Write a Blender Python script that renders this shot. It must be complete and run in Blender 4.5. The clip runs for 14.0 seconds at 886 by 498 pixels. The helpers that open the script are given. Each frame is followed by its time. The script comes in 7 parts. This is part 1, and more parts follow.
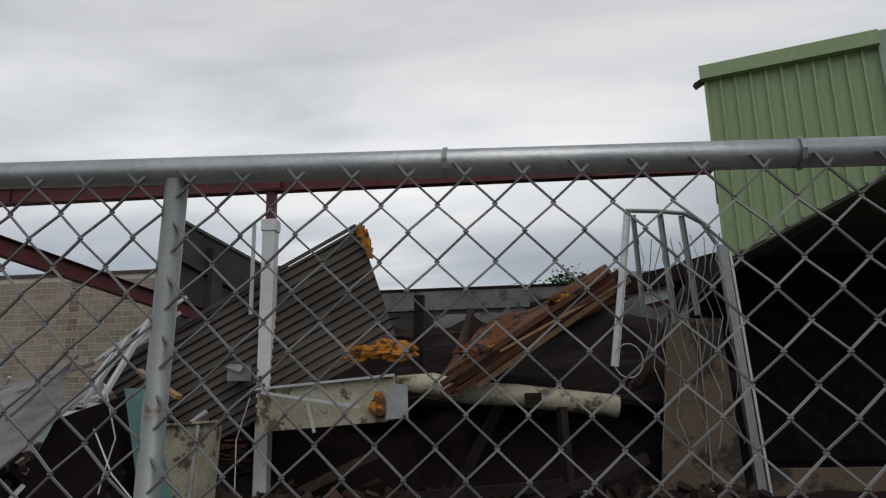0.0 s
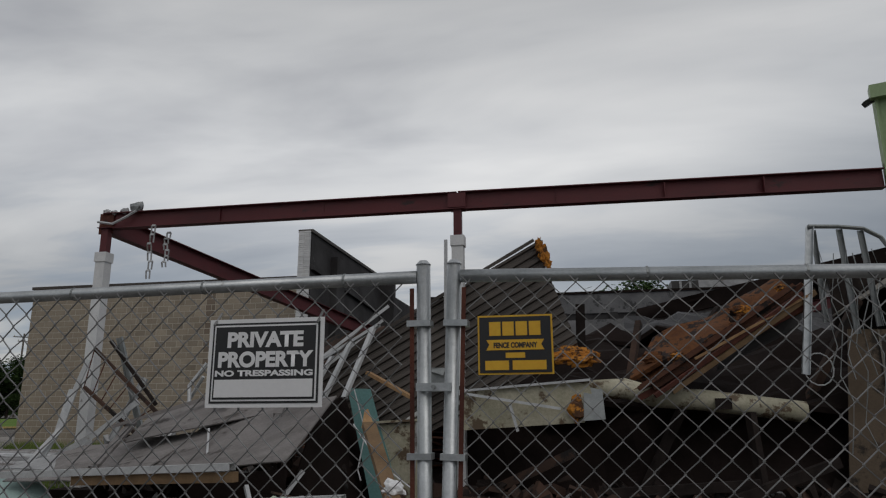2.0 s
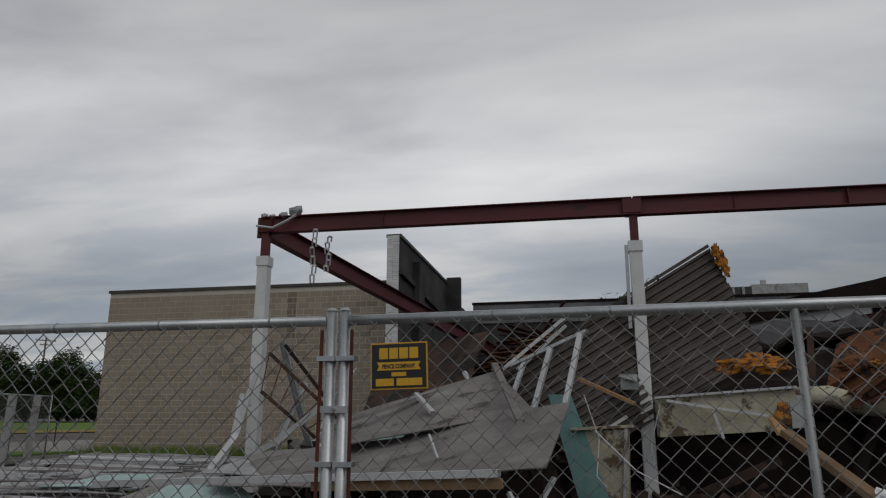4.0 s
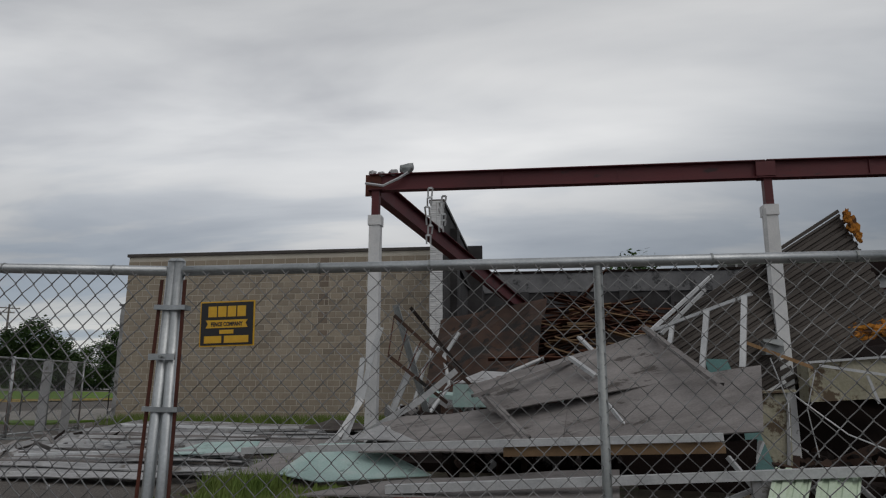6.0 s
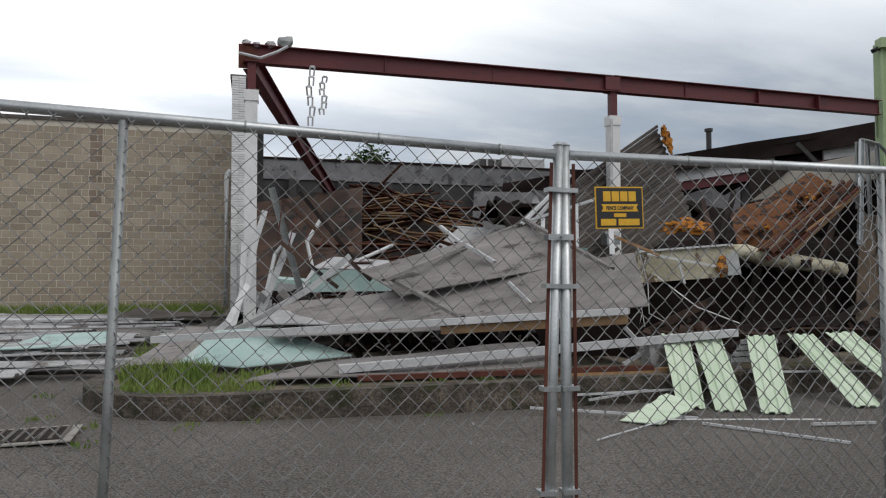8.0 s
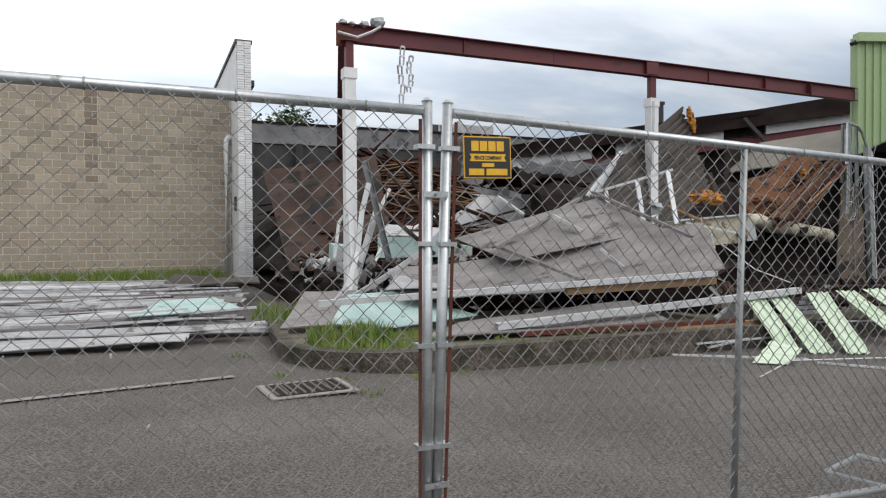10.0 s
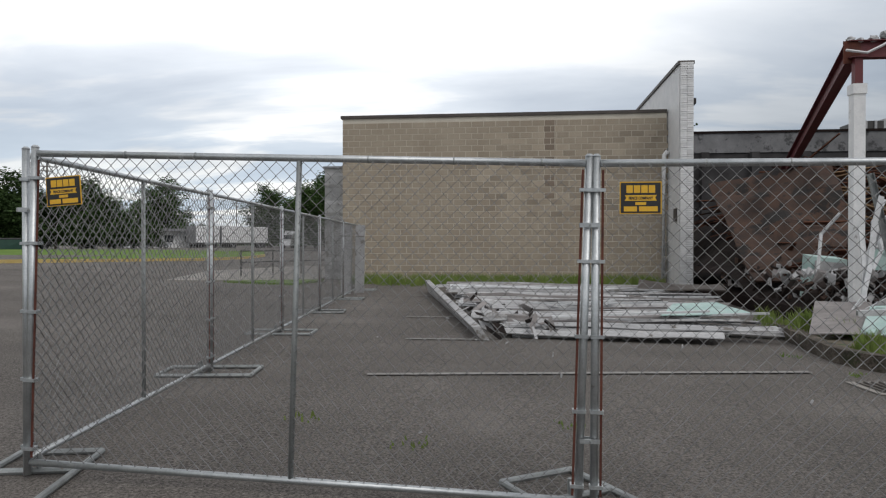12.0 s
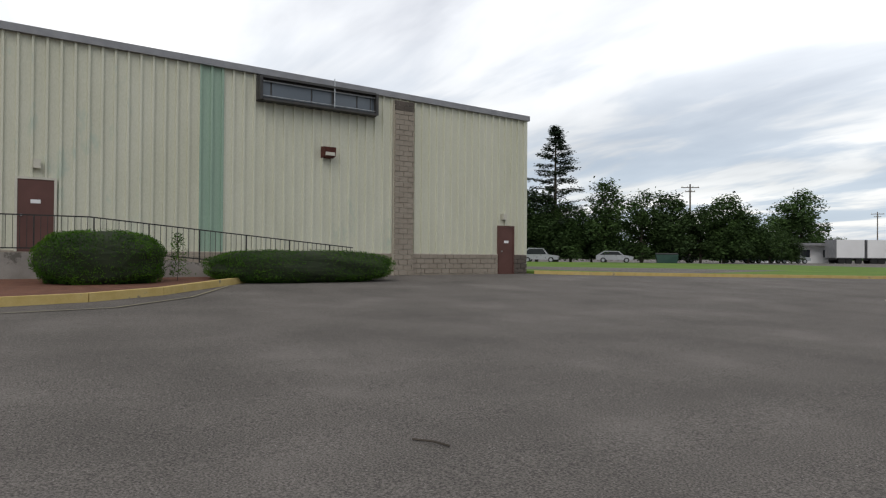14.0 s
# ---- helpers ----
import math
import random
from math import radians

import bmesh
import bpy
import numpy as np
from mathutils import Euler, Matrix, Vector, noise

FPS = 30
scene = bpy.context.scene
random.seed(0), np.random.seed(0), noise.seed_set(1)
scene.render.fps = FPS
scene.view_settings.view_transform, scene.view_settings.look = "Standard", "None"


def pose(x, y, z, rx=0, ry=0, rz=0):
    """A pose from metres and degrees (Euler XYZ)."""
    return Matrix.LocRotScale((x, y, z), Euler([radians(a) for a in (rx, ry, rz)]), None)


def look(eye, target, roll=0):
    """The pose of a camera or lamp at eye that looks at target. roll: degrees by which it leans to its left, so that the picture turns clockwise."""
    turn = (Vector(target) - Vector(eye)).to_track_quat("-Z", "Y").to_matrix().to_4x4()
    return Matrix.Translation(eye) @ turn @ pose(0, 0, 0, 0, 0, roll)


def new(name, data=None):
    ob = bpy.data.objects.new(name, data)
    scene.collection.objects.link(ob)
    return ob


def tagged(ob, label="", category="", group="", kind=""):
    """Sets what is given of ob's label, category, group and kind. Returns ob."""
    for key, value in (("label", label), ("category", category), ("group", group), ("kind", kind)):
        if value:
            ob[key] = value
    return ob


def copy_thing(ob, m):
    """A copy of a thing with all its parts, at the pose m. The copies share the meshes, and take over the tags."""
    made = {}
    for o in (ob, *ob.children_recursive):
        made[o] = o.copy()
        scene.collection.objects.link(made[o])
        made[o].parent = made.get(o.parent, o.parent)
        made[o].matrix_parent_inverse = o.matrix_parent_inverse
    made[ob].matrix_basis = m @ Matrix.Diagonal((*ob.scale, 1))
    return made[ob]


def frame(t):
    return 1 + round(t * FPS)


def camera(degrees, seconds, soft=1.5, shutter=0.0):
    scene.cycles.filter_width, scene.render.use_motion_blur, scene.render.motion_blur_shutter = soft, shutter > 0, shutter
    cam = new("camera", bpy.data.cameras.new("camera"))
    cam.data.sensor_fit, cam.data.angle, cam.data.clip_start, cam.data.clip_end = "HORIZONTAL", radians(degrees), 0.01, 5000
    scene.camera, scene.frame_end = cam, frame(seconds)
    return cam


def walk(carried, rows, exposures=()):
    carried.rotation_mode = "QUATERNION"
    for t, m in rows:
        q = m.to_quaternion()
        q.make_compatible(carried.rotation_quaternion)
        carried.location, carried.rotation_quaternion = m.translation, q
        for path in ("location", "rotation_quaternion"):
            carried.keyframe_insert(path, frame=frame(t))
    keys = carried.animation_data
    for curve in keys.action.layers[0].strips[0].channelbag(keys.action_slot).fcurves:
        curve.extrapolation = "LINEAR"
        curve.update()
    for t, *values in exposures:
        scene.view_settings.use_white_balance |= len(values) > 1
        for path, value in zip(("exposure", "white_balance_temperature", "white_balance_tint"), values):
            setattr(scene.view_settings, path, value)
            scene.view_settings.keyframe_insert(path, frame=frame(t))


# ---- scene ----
cam = camera(65.8, 14.0, soft=1.2)
PATH = [
    (0, (1.092, 0.077, 1.235), (0.904, 2.017, 1.685), -1.3),
    (0.5, (0.917, -0.174, 1.184), (0.659, 1.757, 1.638), -1.1),
    (1, (0.49, -0.403, 1.199), (0.188, 1.521, 1.654), -0.6),
    (1.5, (-0.011, -0.675, 1.226), (-0.348, 1.242, 1.687), -0.3),
    (2, (-0.539, -0.959, 1.229), (-0.901, 0.952, 1.691), -0.3),
    (2.5, (-1.162, -1.108, 1.237), (-1.531, 0.802, 1.7), -0.1),
    (3, (-1.82, -1.241, 1.23), (-2.19, 0.669, 1.697), -0.0),
    (3.5, (-2.486, -1.33, 1.255), (-2.847, 0.58, 1.725), 0.0),
    (4, (-3.157, -1.417, 1.244), (-3.527, 0.49, 1.721), -0.0),
    (6.5, (-6.361, -1.4, 1.131), (-6.511, 0.563, 1.48), 0.3),
    (7, (-6.946, -1.412, 1.106), (-6.794, 0.564, 1.378), 0.1),
    (7.5, (-7.521, -1.427, 1.112), (-7.144, 0.532, 1.254), -0.1),
    (9.8, (-10.847, -1.404, 1.225), (-10.045, 0.428, 1.211), 0.0),
    (10, (-11.129, -1.44, 1.229), (-10.339, 0.397, 1.192), -0.3),
    (10.5, (-11.842, -1.647, 1.236), (-11.109, 0.213, 1.187), -0.3),
    (11, (-12.463, -1.891, 1.25), (-11.821, 0.003, 1.203), -0.2),
    (11.5, (-13.077, -2.147, 1.262), (-12.597, -0.206, 1.226), -0.7),
    (12, (-13.577, -2.588, 1.309), (-13.797, -0.6, 1.295), 0.0),
    (12.4, (-13.996, -2.958, 1.309), (-14.751, -1.106, 1.293), 0.3),
    (12.5, (-14.097, -3.048, 1.309), (-14.966, -1.247, 1.293), 0.3),
    (13, (-14.63, -3.45, 1.319), (-15.901, -1.906, 1.315), 0.2),
    (13.5, (-14.979, -4.187, 1.333), (-16.462, -2.845, 1.342), 0.4),
    (14, (-15.466, -4.775, 1.399), (-17.097, -3.618, 1.42), 0.4),
]
EXPOSURES = [(0, -0.5), (1, -0.68), (2, -0.85), (4, -0.9), (6.5, -0.6), (7, -0.36), (7.5, -0.1), (9.8, 0.68), (11.4, 0.68), (12, 0.14), (12.6, -0.2), (13.2, -0.04), (14, 0.1)]
walk(cam, [(t, look(eye, target, roll)) for t, eye, target, roll in PATH], EXPOSURES)

# ---- light ----
world = bpy.data.worlds.new("overcast_sky")
scene.world = world
world.use_nodes = True
wt = world.node_tree
wt.nodes.clear()


def wnode(kind, **values):
    n = wt.nodes.new(kind)
    for k, v in values.items():
        n.inputs[k].default_value = v
    return n


def wmath(op, a, b=None):
    n = wt.nodes.new("ShaderNodeMath")
    n.operation = op
    for i, v in enumerate((a, b)):
        if v is None:
            continue
        if isinstance(v, (int, float)):
            n.inputs[i].default_value = v
        else:
            wt.links.new(v, n.inputs[i])
    return n.outputs[0]


SUN_EL, SUN_ROT = radians(48), radians(135)
sky = wt.nodes.new("ShaderNodeTexSky")
sky.sky_type = "NISHITA"
sky.sun_disc = False
sky.sun_elevation, sky.sun_rotation = SUN_EL, SUN_ROT
sky.air_density, sky.dust_density = 1.0, 2.0
coord = wt.nodes.new("ShaderNodeTexCoord")
sep = wt.nodes.new("ShaderNodeSeparateXYZ")
wt.links.new(coord.outputs["Generated"], sep.inputs[0])
up = wmath("MAXIMUM", sep.outputs[2], 0.0)
lift = wmath("ADD", up, 0.16)
flat = wt.nodes.new("ShaderNodeCombineXYZ")
wt.links.new(wmath("DIVIDE", sep.outputs[0], lift), flat.inputs[0])
wt.links.new(wmath("DIVIDE", sep.outputs[1], lift), flat.inputs[1])
broad = wnode("ShaderNodeTexNoise", Scale=0.55, Detail=4.0, Roughness=0.5, Distortion=0.35)
fine = wnode("ShaderNodeTexNoise", Scale=1.6, Detail=5.0, Roughness=0.55, Distortion=0.3)
stretch = wt.nodes.new("ShaderNodeMapping")
stretch.inputs["Scale"].default_value = (0.55, 1.25, 1.0)
stretch.inputs["Rotation"].default_value = (0, 0, radians(8))
stretch.inputs["Location"].default_value = (0.3, 0.1, 0)
wt.links.new(flat.outputs[0], stretch.inputs[0])
for n in (broad, fine):
    wt.links.new(stretch.outputs[0], n.inputs["Vector"])
cloud = wmath("ADD", wmath("MULTIPLY", broad.outputs[0], 0.7), wmath("MULTIPLY", fine.outputs[0], 0.3))
ramp = wt.nodes.new("ShaderNodeValToRGB")
ramp.color_ramp.elements[0].position, ramp.color_ramp.elements[0].color = 0.38, (0.40, 0.41, 0.44, 1)
ramp.color_ramp.elements[1].position, ramp.color_ramp.elements[1].color = 0.62, (1.0, 0.99, 0.97, 1)
mid = ramp.color_ramp.elements.new(0.5)
mid.color = (0.74, 0.745, 0.75, 1)
wt.links.new(cloud, ramp.inputs[0])
# thin blue gaps low over the horizon
low = wmath("MULTIPLY", wmath("SUBTRACT", 1.0, wmath("MINIMUM", wmath("MULTIPLY", up, 3.2), 1.0)), 0.95)
gap = wt.nodes.new("ShaderNodeValToRGB")
gap.color_ramp.elements[0].position, gap.color_ramp.elements[0].color = 0.46, (1, 1, 1, 1)
gap.color_ramp.elements[1].position, gap.color_ramp.elements[1].color = 0.56, (0, 0, 0, 1)
wt.links.new(fine.outputs[0], gap.inputs[0])
tint = wt.nodes.new("ShaderNodeMix")
tint.data_type = "RGBA"
wt.links.new(wmath("MULTIPLY", low, gap.outputs[0]), tint.inputs[0])
wt.links.new(ramp.outputs[0], tint.inputs[6])
tint.inputs[7].default_value = (0.40, 0.49, 0.61, 1)
# the overcast dome grows brighter towards its zenith
dome = wt.nodes.new("ShaderNodeMapRange")
dome.inputs["From Min"].default_value, dome.inputs["From Max"].default_value = 0.45, 1.0
dome.inputs["To Min"].default_value, dome.inputs["To Max"].default_value = 1.0, 1.15
wt.links.new(up, dome.inputs["Value"])
scaled = wt.nodes.new("ShaderNodeVectorMath")
scaled.operation = "SCALE"
# the cloud is thinner to the north and low down, thicker overhead
north = wt.nodes.new("ShaderNodeMapRange")
north.inputs["From Min"].default_value, north.inputs["From Max"].default_value = -0.2, 1.0
north.inputs["To Min"].default_value, north.inputs["To Max"].default_value = 0.82, 1.07
wt.links.new(sep.outputs[1], north.inputs["Value"])
band = wt.nodes.new("ShaderNodeMapRange")
band.inputs["From Min"].default_value, band.inputs["From Max"].default_value = 0.36, 0.62
band.inputs["To Min"].default_value, band.inputs["To Max"].default_value = 1.0, 0.62
wt.links.new(up, band.inputs["Value"])
pale = wt.nodes.new("ShaderNodeMapRange")
pale.interpolation_type = "SMOOTHSTEP"
pale.inputs["From Min"].default_value, pale.inputs["From Max"].default_value = 0.16, 0.34
pale.inputs["To Min"].default_value, pale.inputs["To Max"].default_value = 0.86, 1.3
wt.links.new(up, pale.inputs["Value"])
# a heavier, bluer bank of cloud stands low in the north-east
span = wmath("SQRT", wmath("ADD", wmath("MULTIPLY", sep.outputs[0], sep.outputs[0]), wmath("MULTIPLY", sep.outputs[1], sep.outputs[1])))
bank = wt.nodes.new("ShaderNodeMapRange")
bank.interpolation_type = "SMOOTHSTEP"
bank.inputs["From Min"].default_value, bank.inputs["From Max"].default_value = -0.2, 0.55
wt.links.new(wmath("DIVIDE", sep.outputs[0], wmath("MAXIMUM", span, 0.01)), bank.inputs["Value"])
sinks = wt.nodes.new("ShaderNodeMapRange")
sinks.interpolation_type = "SMOOTHSTEP"
sinks.inputs["From Min"].default_value, sinks.inputs["From Max"].default_value = 0.26, 0.5
sinks.inputs["To Min"].default_value, sinks.inputs["To Max"].default_value = 1.0, 0.0
wt.links.new(up, sinks.inputs["Value"])
heavy = wt.nodes.new("ShaderNodeMix")
heavy.data_type, heavy.blend_type = "RGBA", "MULTIPLY"
wt.links.new(wmath("MULTIPLY", bank.outputs[0], sinks.outputs[0]), heavy.inputs[0])
wt.links.new(tint.outputs[2], heavy.inputs[6])
heavy.inputs[7].default_value = (0.485, 0.51, 0.54, 1)
wt.links.new(heavy.outputs[2], scaled.inputs[0])
wt.links.new(wmath("MULTIPLY", wmath("MULTIPLY", wmath("MULTIPLY", north.outputs[0], band.outputs[0]), pale.outputs[0]), dome.outputs[0]), scaled.inputs["Scale"])
clouds_bg = wnode("ShaderNodeBackground", Strength=1.08)
wt.links.new(scaled.outputs[0], clouds_bg.inputs[0])
sky_bg = wnode("ShaderNodeBackground", Strength=0.02)
wt.links.new(sky.outputs[0], sky_bg.inputs[0])
both = wt.nodes.new("ShaderNodeAddShader")
wt.links.new(clouds_bg.outputs[0], both.inputs[0])
wt.links.new(sky_bg.outputs[0], both.inputs[1])
wout = wt.nodes.new("ShaderNodeOutputWorld")
wt.links.new(both.outputs[0], wout.inputs[0])

sun = new("sun", bpy.data.lights.new("sun", "SUN"))
sun.data.energy, sun.data.angle, sun.data.color = 0.7, radians(40), (1.0, 0.97, 0.93)
sun.matrix_world = look((0, 0, 30), (0 - 30 * math.cos(SUN_EL) * math.sin(SUN_ROT), 0 - 30 * math.cos(SUN_EL) * math.cos(SUN_ROT), 30 - 30 * math.sin(SUN_EL)))


# ---- materials ----
def surface(name, a, b, scale=3.0, rough=0.8, metal=0.0, grain=60.0, bump=0.25, stain=None, stain_at=0.62, stain_scale=1.2, stretch=(1, 1, 1), vary=0.0, spec=0.5, grit=0.35, patch=None, patch_at=0.55, patch_scale=0.3):
    """Two colours mixed by a broad noise, a fine grain that drives relief and gloss, stains with edges of their own."""
    m = bpy.data.materials.new(name)
    m.use_nodes = True
    t = m.node_tree
    p = t.nodes["Principled BSDF"]
    p.inputs["Metallic"].default_value = metal
    p.inputs["Specular IOR Level"].default_value = spec
    geo = t.nodes.new("ShaderNodeNewGeometry")
    mp = t.nodes.new("ShaderNodeMapping")
    mp.inputs["Scale"].default_value = stretch
    t.links.new(geo.outputs["Position"], mp.inputs[0])

    def noise_at(s, detail=4.0, rough_=0.6):
        n = t.nodes.new("ShaderNodeTexNoise")
        n.inputs["Scale"].default_value, n.inputs["Detail"].default_value, n.inputs["Roughness"].default_value = s, detail, rough_
        t.links.new(mp.outputs[0], n.inputs["Vector"])
        return n.outputs[0]

    def ramp_of(v, lo, hi):
        r = t.nodes.new("ShaderNodeMapRange")
        r.inputs["From Min"].default_value, r.inputs["From Max"].default_value = lo, hi
        t.links.new(v, r.inputs["Value"])
        return r.outputs[0]

    def mix(f, x, y, blend="MIX"):
        n = t.nodes.new("ShaderNodeMix")
        n.data_type, n.blend_type = "RGBA", blend
        for i, v in ((0, f), (6, x), (7, y)):
            if isinstance(v, (int, float)):
                n.inputs[i].default_value = v
            elif isinstance(v, tuple):
                n.inputs[i].default_value = (*v, 1) if len(v) == 3 else v
            else:
                t.links.new(v, n.inputs[i])
        return n.outputs[2]

    fine_ = noise_at(grain, 3.0, 0.7)
    if grit > 0.6:
        fine_ = ramp_of(fine_, 0.36, 0.66)
    col = mix(ramp_of(noise_at(scale), 0.3, 0.7), a, b)
    col = mix(grit, col, mix(fine_, (0.25, 0.25, 0.25), (1.0, 1.0, 1.0)), "OVERLAY")
    if vary:
        info = t.nodes.new("ShaderNodeObjectInfo")
        r = t.nodes.new("ShaderNodeMapRange")
        r.inputs["To Min"].default_value, r.inputs["To Max"].default_value = 1 - vary, 1 + vary
        t.links.new(info.outputs["Random"], r.inputs["Value"])
        hsv = t.nodes.new("ShaderNodeHueSaturation")
        t.links.new(r.outputs[0], hsv.inputs["Value"])
        t.links.new(col, hsv.inputs["Color"])
        col = hsv.outputs[0]
    if stain:
        col = mix(ramp_of(noise_at(stain_scale, 6.0, 0.7), stain_at, stain_at + 0.06), col, stain)
    if patch:
        col = mix(ramp_of(noise_at(patch_scale, 5.0, 0.6), patch_at, patch_at + 0.16), col, mix(0.5, col, patch))
    t.links.new(col, p.inputs["Base Color"])
    g = t.nodes.new("ShaderNodeMapRange")
    g.inputs["To Min"].default_value, g.inputs["To Max"].default_value = max(rough - 0.12, 0.05), min(rough + 0.12, 1.0)
    t.links.new(noise_at(scale * 4), g.inputs["Value"])
    t.links.new(g.outputs[0], p.inputs["Roughness"])
    if bump:
        bn = t.nodes.new("ShaderNodeBump")
        bn.inputs["Strength"].default_value, bn.inputs["Distance"].default_value = bump, 0.01
        t.links.new(fine_, bn.inputs["Height"])
        t.links.new(bn.outputs[0], p.inputs["Normal"])
    return m


ASPHALT = surface("asphalt", (0.098, 0.089, 0.081), (0.150, 0.136, 0.124), 0.5, 0.92, grain=58, bump=0.85, stain=(0.42, 0.395, 0.37), stain_at=0.615, stain_scale=50, grit=1.0, spec=0.25, patch=(0.22, 0.203, 0.186), patch_at=0.58, patch_scale=0.5)
LINE = surface("line_paint", (0.26, 0.25, 0.235), (0.20, 0.19, 0.18), 6, 0.9, stain=(0.13, 0.12, 0.11), stain_at=0.60, stain_scale=9)
GALV = surface("galvanised_steel", (0.36, 0.38, 0.39), (0.52, 0.54, 0.55), 9, 0.42, 0.85, grain=90, bump=0.08, stain=(0.22, 0.22, 0.21), stain_at=0.66, stain_scale=7)
GALV_DULL = surface("weathered_galvanised_pipe", (0.23, 0.245, 0.245), (0.33, 0.345, 0.345), 8, 0.55, 0.6, grain=90, bump=0.1, stain=(0.16, 0.11, 0.08), stain_at=0.68, stain_scale=9)
WIRE = surface("galvanised_wire", (0.15, 0.15, 0.15), (0.26, 0.26, 0.26), 7, 0.55, 0.5, grain=50, bump=0.0)
RUST = surface("rusted_steel", (0.062, 0.020, 0.015), (0.13, 0.042, 0.026), 8, 0.85, 0.2, grain=80, bump=0.4, stain=(0.04, 0.022, 0.02), stain_scale=5)
PRIMER = surface("red_primer_steel", (0.075, 0.013, 0.016), (0.12, 0.022, 0.026), 1.6, 0.55, 0.1, grain=50, bump=0.12, stain=(0.04, 0.018, 0.018), stain_at=0.58, stain_scale=2.2, stretch=(0.5, 1, 1.5))
COLUMN = surface("peeling_white_paint", (0.62, 0.63, 0.64), (0.75, 0.75, 0.75), 5, 0.6, grain=40, bump=0.2, stain=(0.30, 0.29, 0.28), stain_at=0.64, stain_scale=4)
CMU = surface("tan_split_block", (0.272, 0.227, 0.174), (0.340, 0.290, 0.226), 1.1, 0.95, grain=28, bump=0.9, vary=0.2, stain=(0.20, 0.165, 0.13), stain_at=0.64, stain_scale=0.8)
MORTAR = surface("pale_mortar", (0.47, 0.43, 0.365), (0.56, 0.515, 0.44), 2, 0.95, grain=40, bump=0.3)
STAINED = surface("rain_streaked_block", (0.18, 0.142, 0.108), (0.22, 0.175, 0.135), 1.1, 0.95, grain=28, bump=0.9, vary=0.1)
BRICK_W = surface("white_glazed_brick", (0.62, 0.63, 0.64), (0.74, 0.74, 0.74), 3, 0.6, grain=30, bump=0.2, vary=0.12, stain=(0.25, 0.24, 0.23), stain_at=0.70, stain_scale=2)
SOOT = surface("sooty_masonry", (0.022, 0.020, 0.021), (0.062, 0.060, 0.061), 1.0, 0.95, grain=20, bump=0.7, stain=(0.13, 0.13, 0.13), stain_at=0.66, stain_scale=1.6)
SOOT_PALE = surface("smoked_concrete_band", (0.10, 0.10, 0.105), (0.20, 0.20, 0.205), 0.9, 0.9, grain=20, bump=0.5, stain=(0.06, 0.06, 0.062), stain_at=0.56, stain_scale=1.3)
# charred wood; also the dark colour put in for shaded hollows
CHAR = surface("char_and_hollow_dark", (0.013, 0.0095, 0.009), (0.034, 0.026, 0.023), 5, 0.9, grain=60, bump=0.6, spec=0.2)
# burnt felt, and also the near-black that stands for unlit voids
BLACK = surface("burnt_felt_and_void_black", (0.012, 0.0085, 0.0075), (0.024, 0.017, 0.0155), 1.2, 0.95, grain=25, bump=0.8, spec=0.1)
LUMBER = surface("scorched_roof_boards", (0.050, 0.022, 0.016), (0.125, 0.056, 0.034), 2.5, 0.9, grain=40, bump=0.5, vary=0.6, stain=(0.02, 0.015, 0.014), stain_at=0.54, stain_scale=2.5, spec=0.2)
WOOD = surface("raw_split_wood", (0.30, 0.17, 0.08), (0.42, 0.26, 0.13), 4, 0.85, grain=50, bump=0.4, stretch=(3, 3, 0.6), vary=0.25)
DECK = surface("weathered_brown_metal_deck", (0.046, 0.038, 0.033), (0.094, 0.080, 0.070), 1.3, 0.6, 0.25, grain=35, bump=0.25, stain=(0.05, 0.042, 0.038), stain_at=0.60, stain_scale=1.6)
PLY = surface("weathered_grey_plywood", (0.130, 0.119, 0.115), (0.235, 0.218, 0.212), 2.2, 0.9, grain=45, bump=0.4, stain=(0.085, 0.074, 0.069), stain_at=0.585, stain_scale=2.6, vary=0.14, stretch=(0.5, 1.6, 1.6), grit=0.6, patch=(0.33, 0.31, 0.30), patch_at=0.56, patch_scale=3.5)
BURNT = surface("burnt_brown_sheet", (0.022, 0.014, 0.011), (0.075, 0.040, 0.027), 1.6, 0.9, grain=30, bump=0.7, stain=(0.014, 0.012, 0.011), stain_at=0.52, stain_scale=1.8)
BATTEN = surface("brown_batten_wood", (0.13, 0.08, 0.04), (0.22, 0.14, 0.075), 4, 0.85, grain=50, bump=0.4)
ALU = surface("dull_white_aluminium", (0.42, 0.43, 0.44), (0.58, 0.59, 0.60), 6, 0.5, 0.25, grain=40, bump=0.1, stain=(0.30, 0.28, 0.26), stain_at=0.66, stain_scale=5, vary=0.15)
SHEET = surface("scuffed_grey_siding", (0.27, 0.27, 0.275), (0.42, 0.42, 0.425), 2.2, 0.6, 0.15, grain=40, bump=0.25, stain=(0.16, 0.145, 0.13), stain_at=0.57, stain_scale=2.6, vary=0.22, patch=(0.55, 0.55, 0.55), patch_at=0.52, patch_scale=5.0)
TEAL = surface("faded_teal_panel", (0.29, 0.42, 0.395), (0.39, 0.51, 0.485), 2, 0.7, grain=40, bump=0.15, stain=(0.22, 0.29, 0.275), stain_at=0.57, stain_scale=3, patch=(0.52, 0.56, 0.54), patch_at=0.54, patch_scale=4)
TEAL_DARK = surface("teal_board", (0.11, 0.24, 0.235), (0.15, 0.29, 0.28), 2.5, 0.7, grain=40, bump=0.15, stain=(0.08, 0.15, 0.15), stain_at=0.66, stain_scale=2.5)
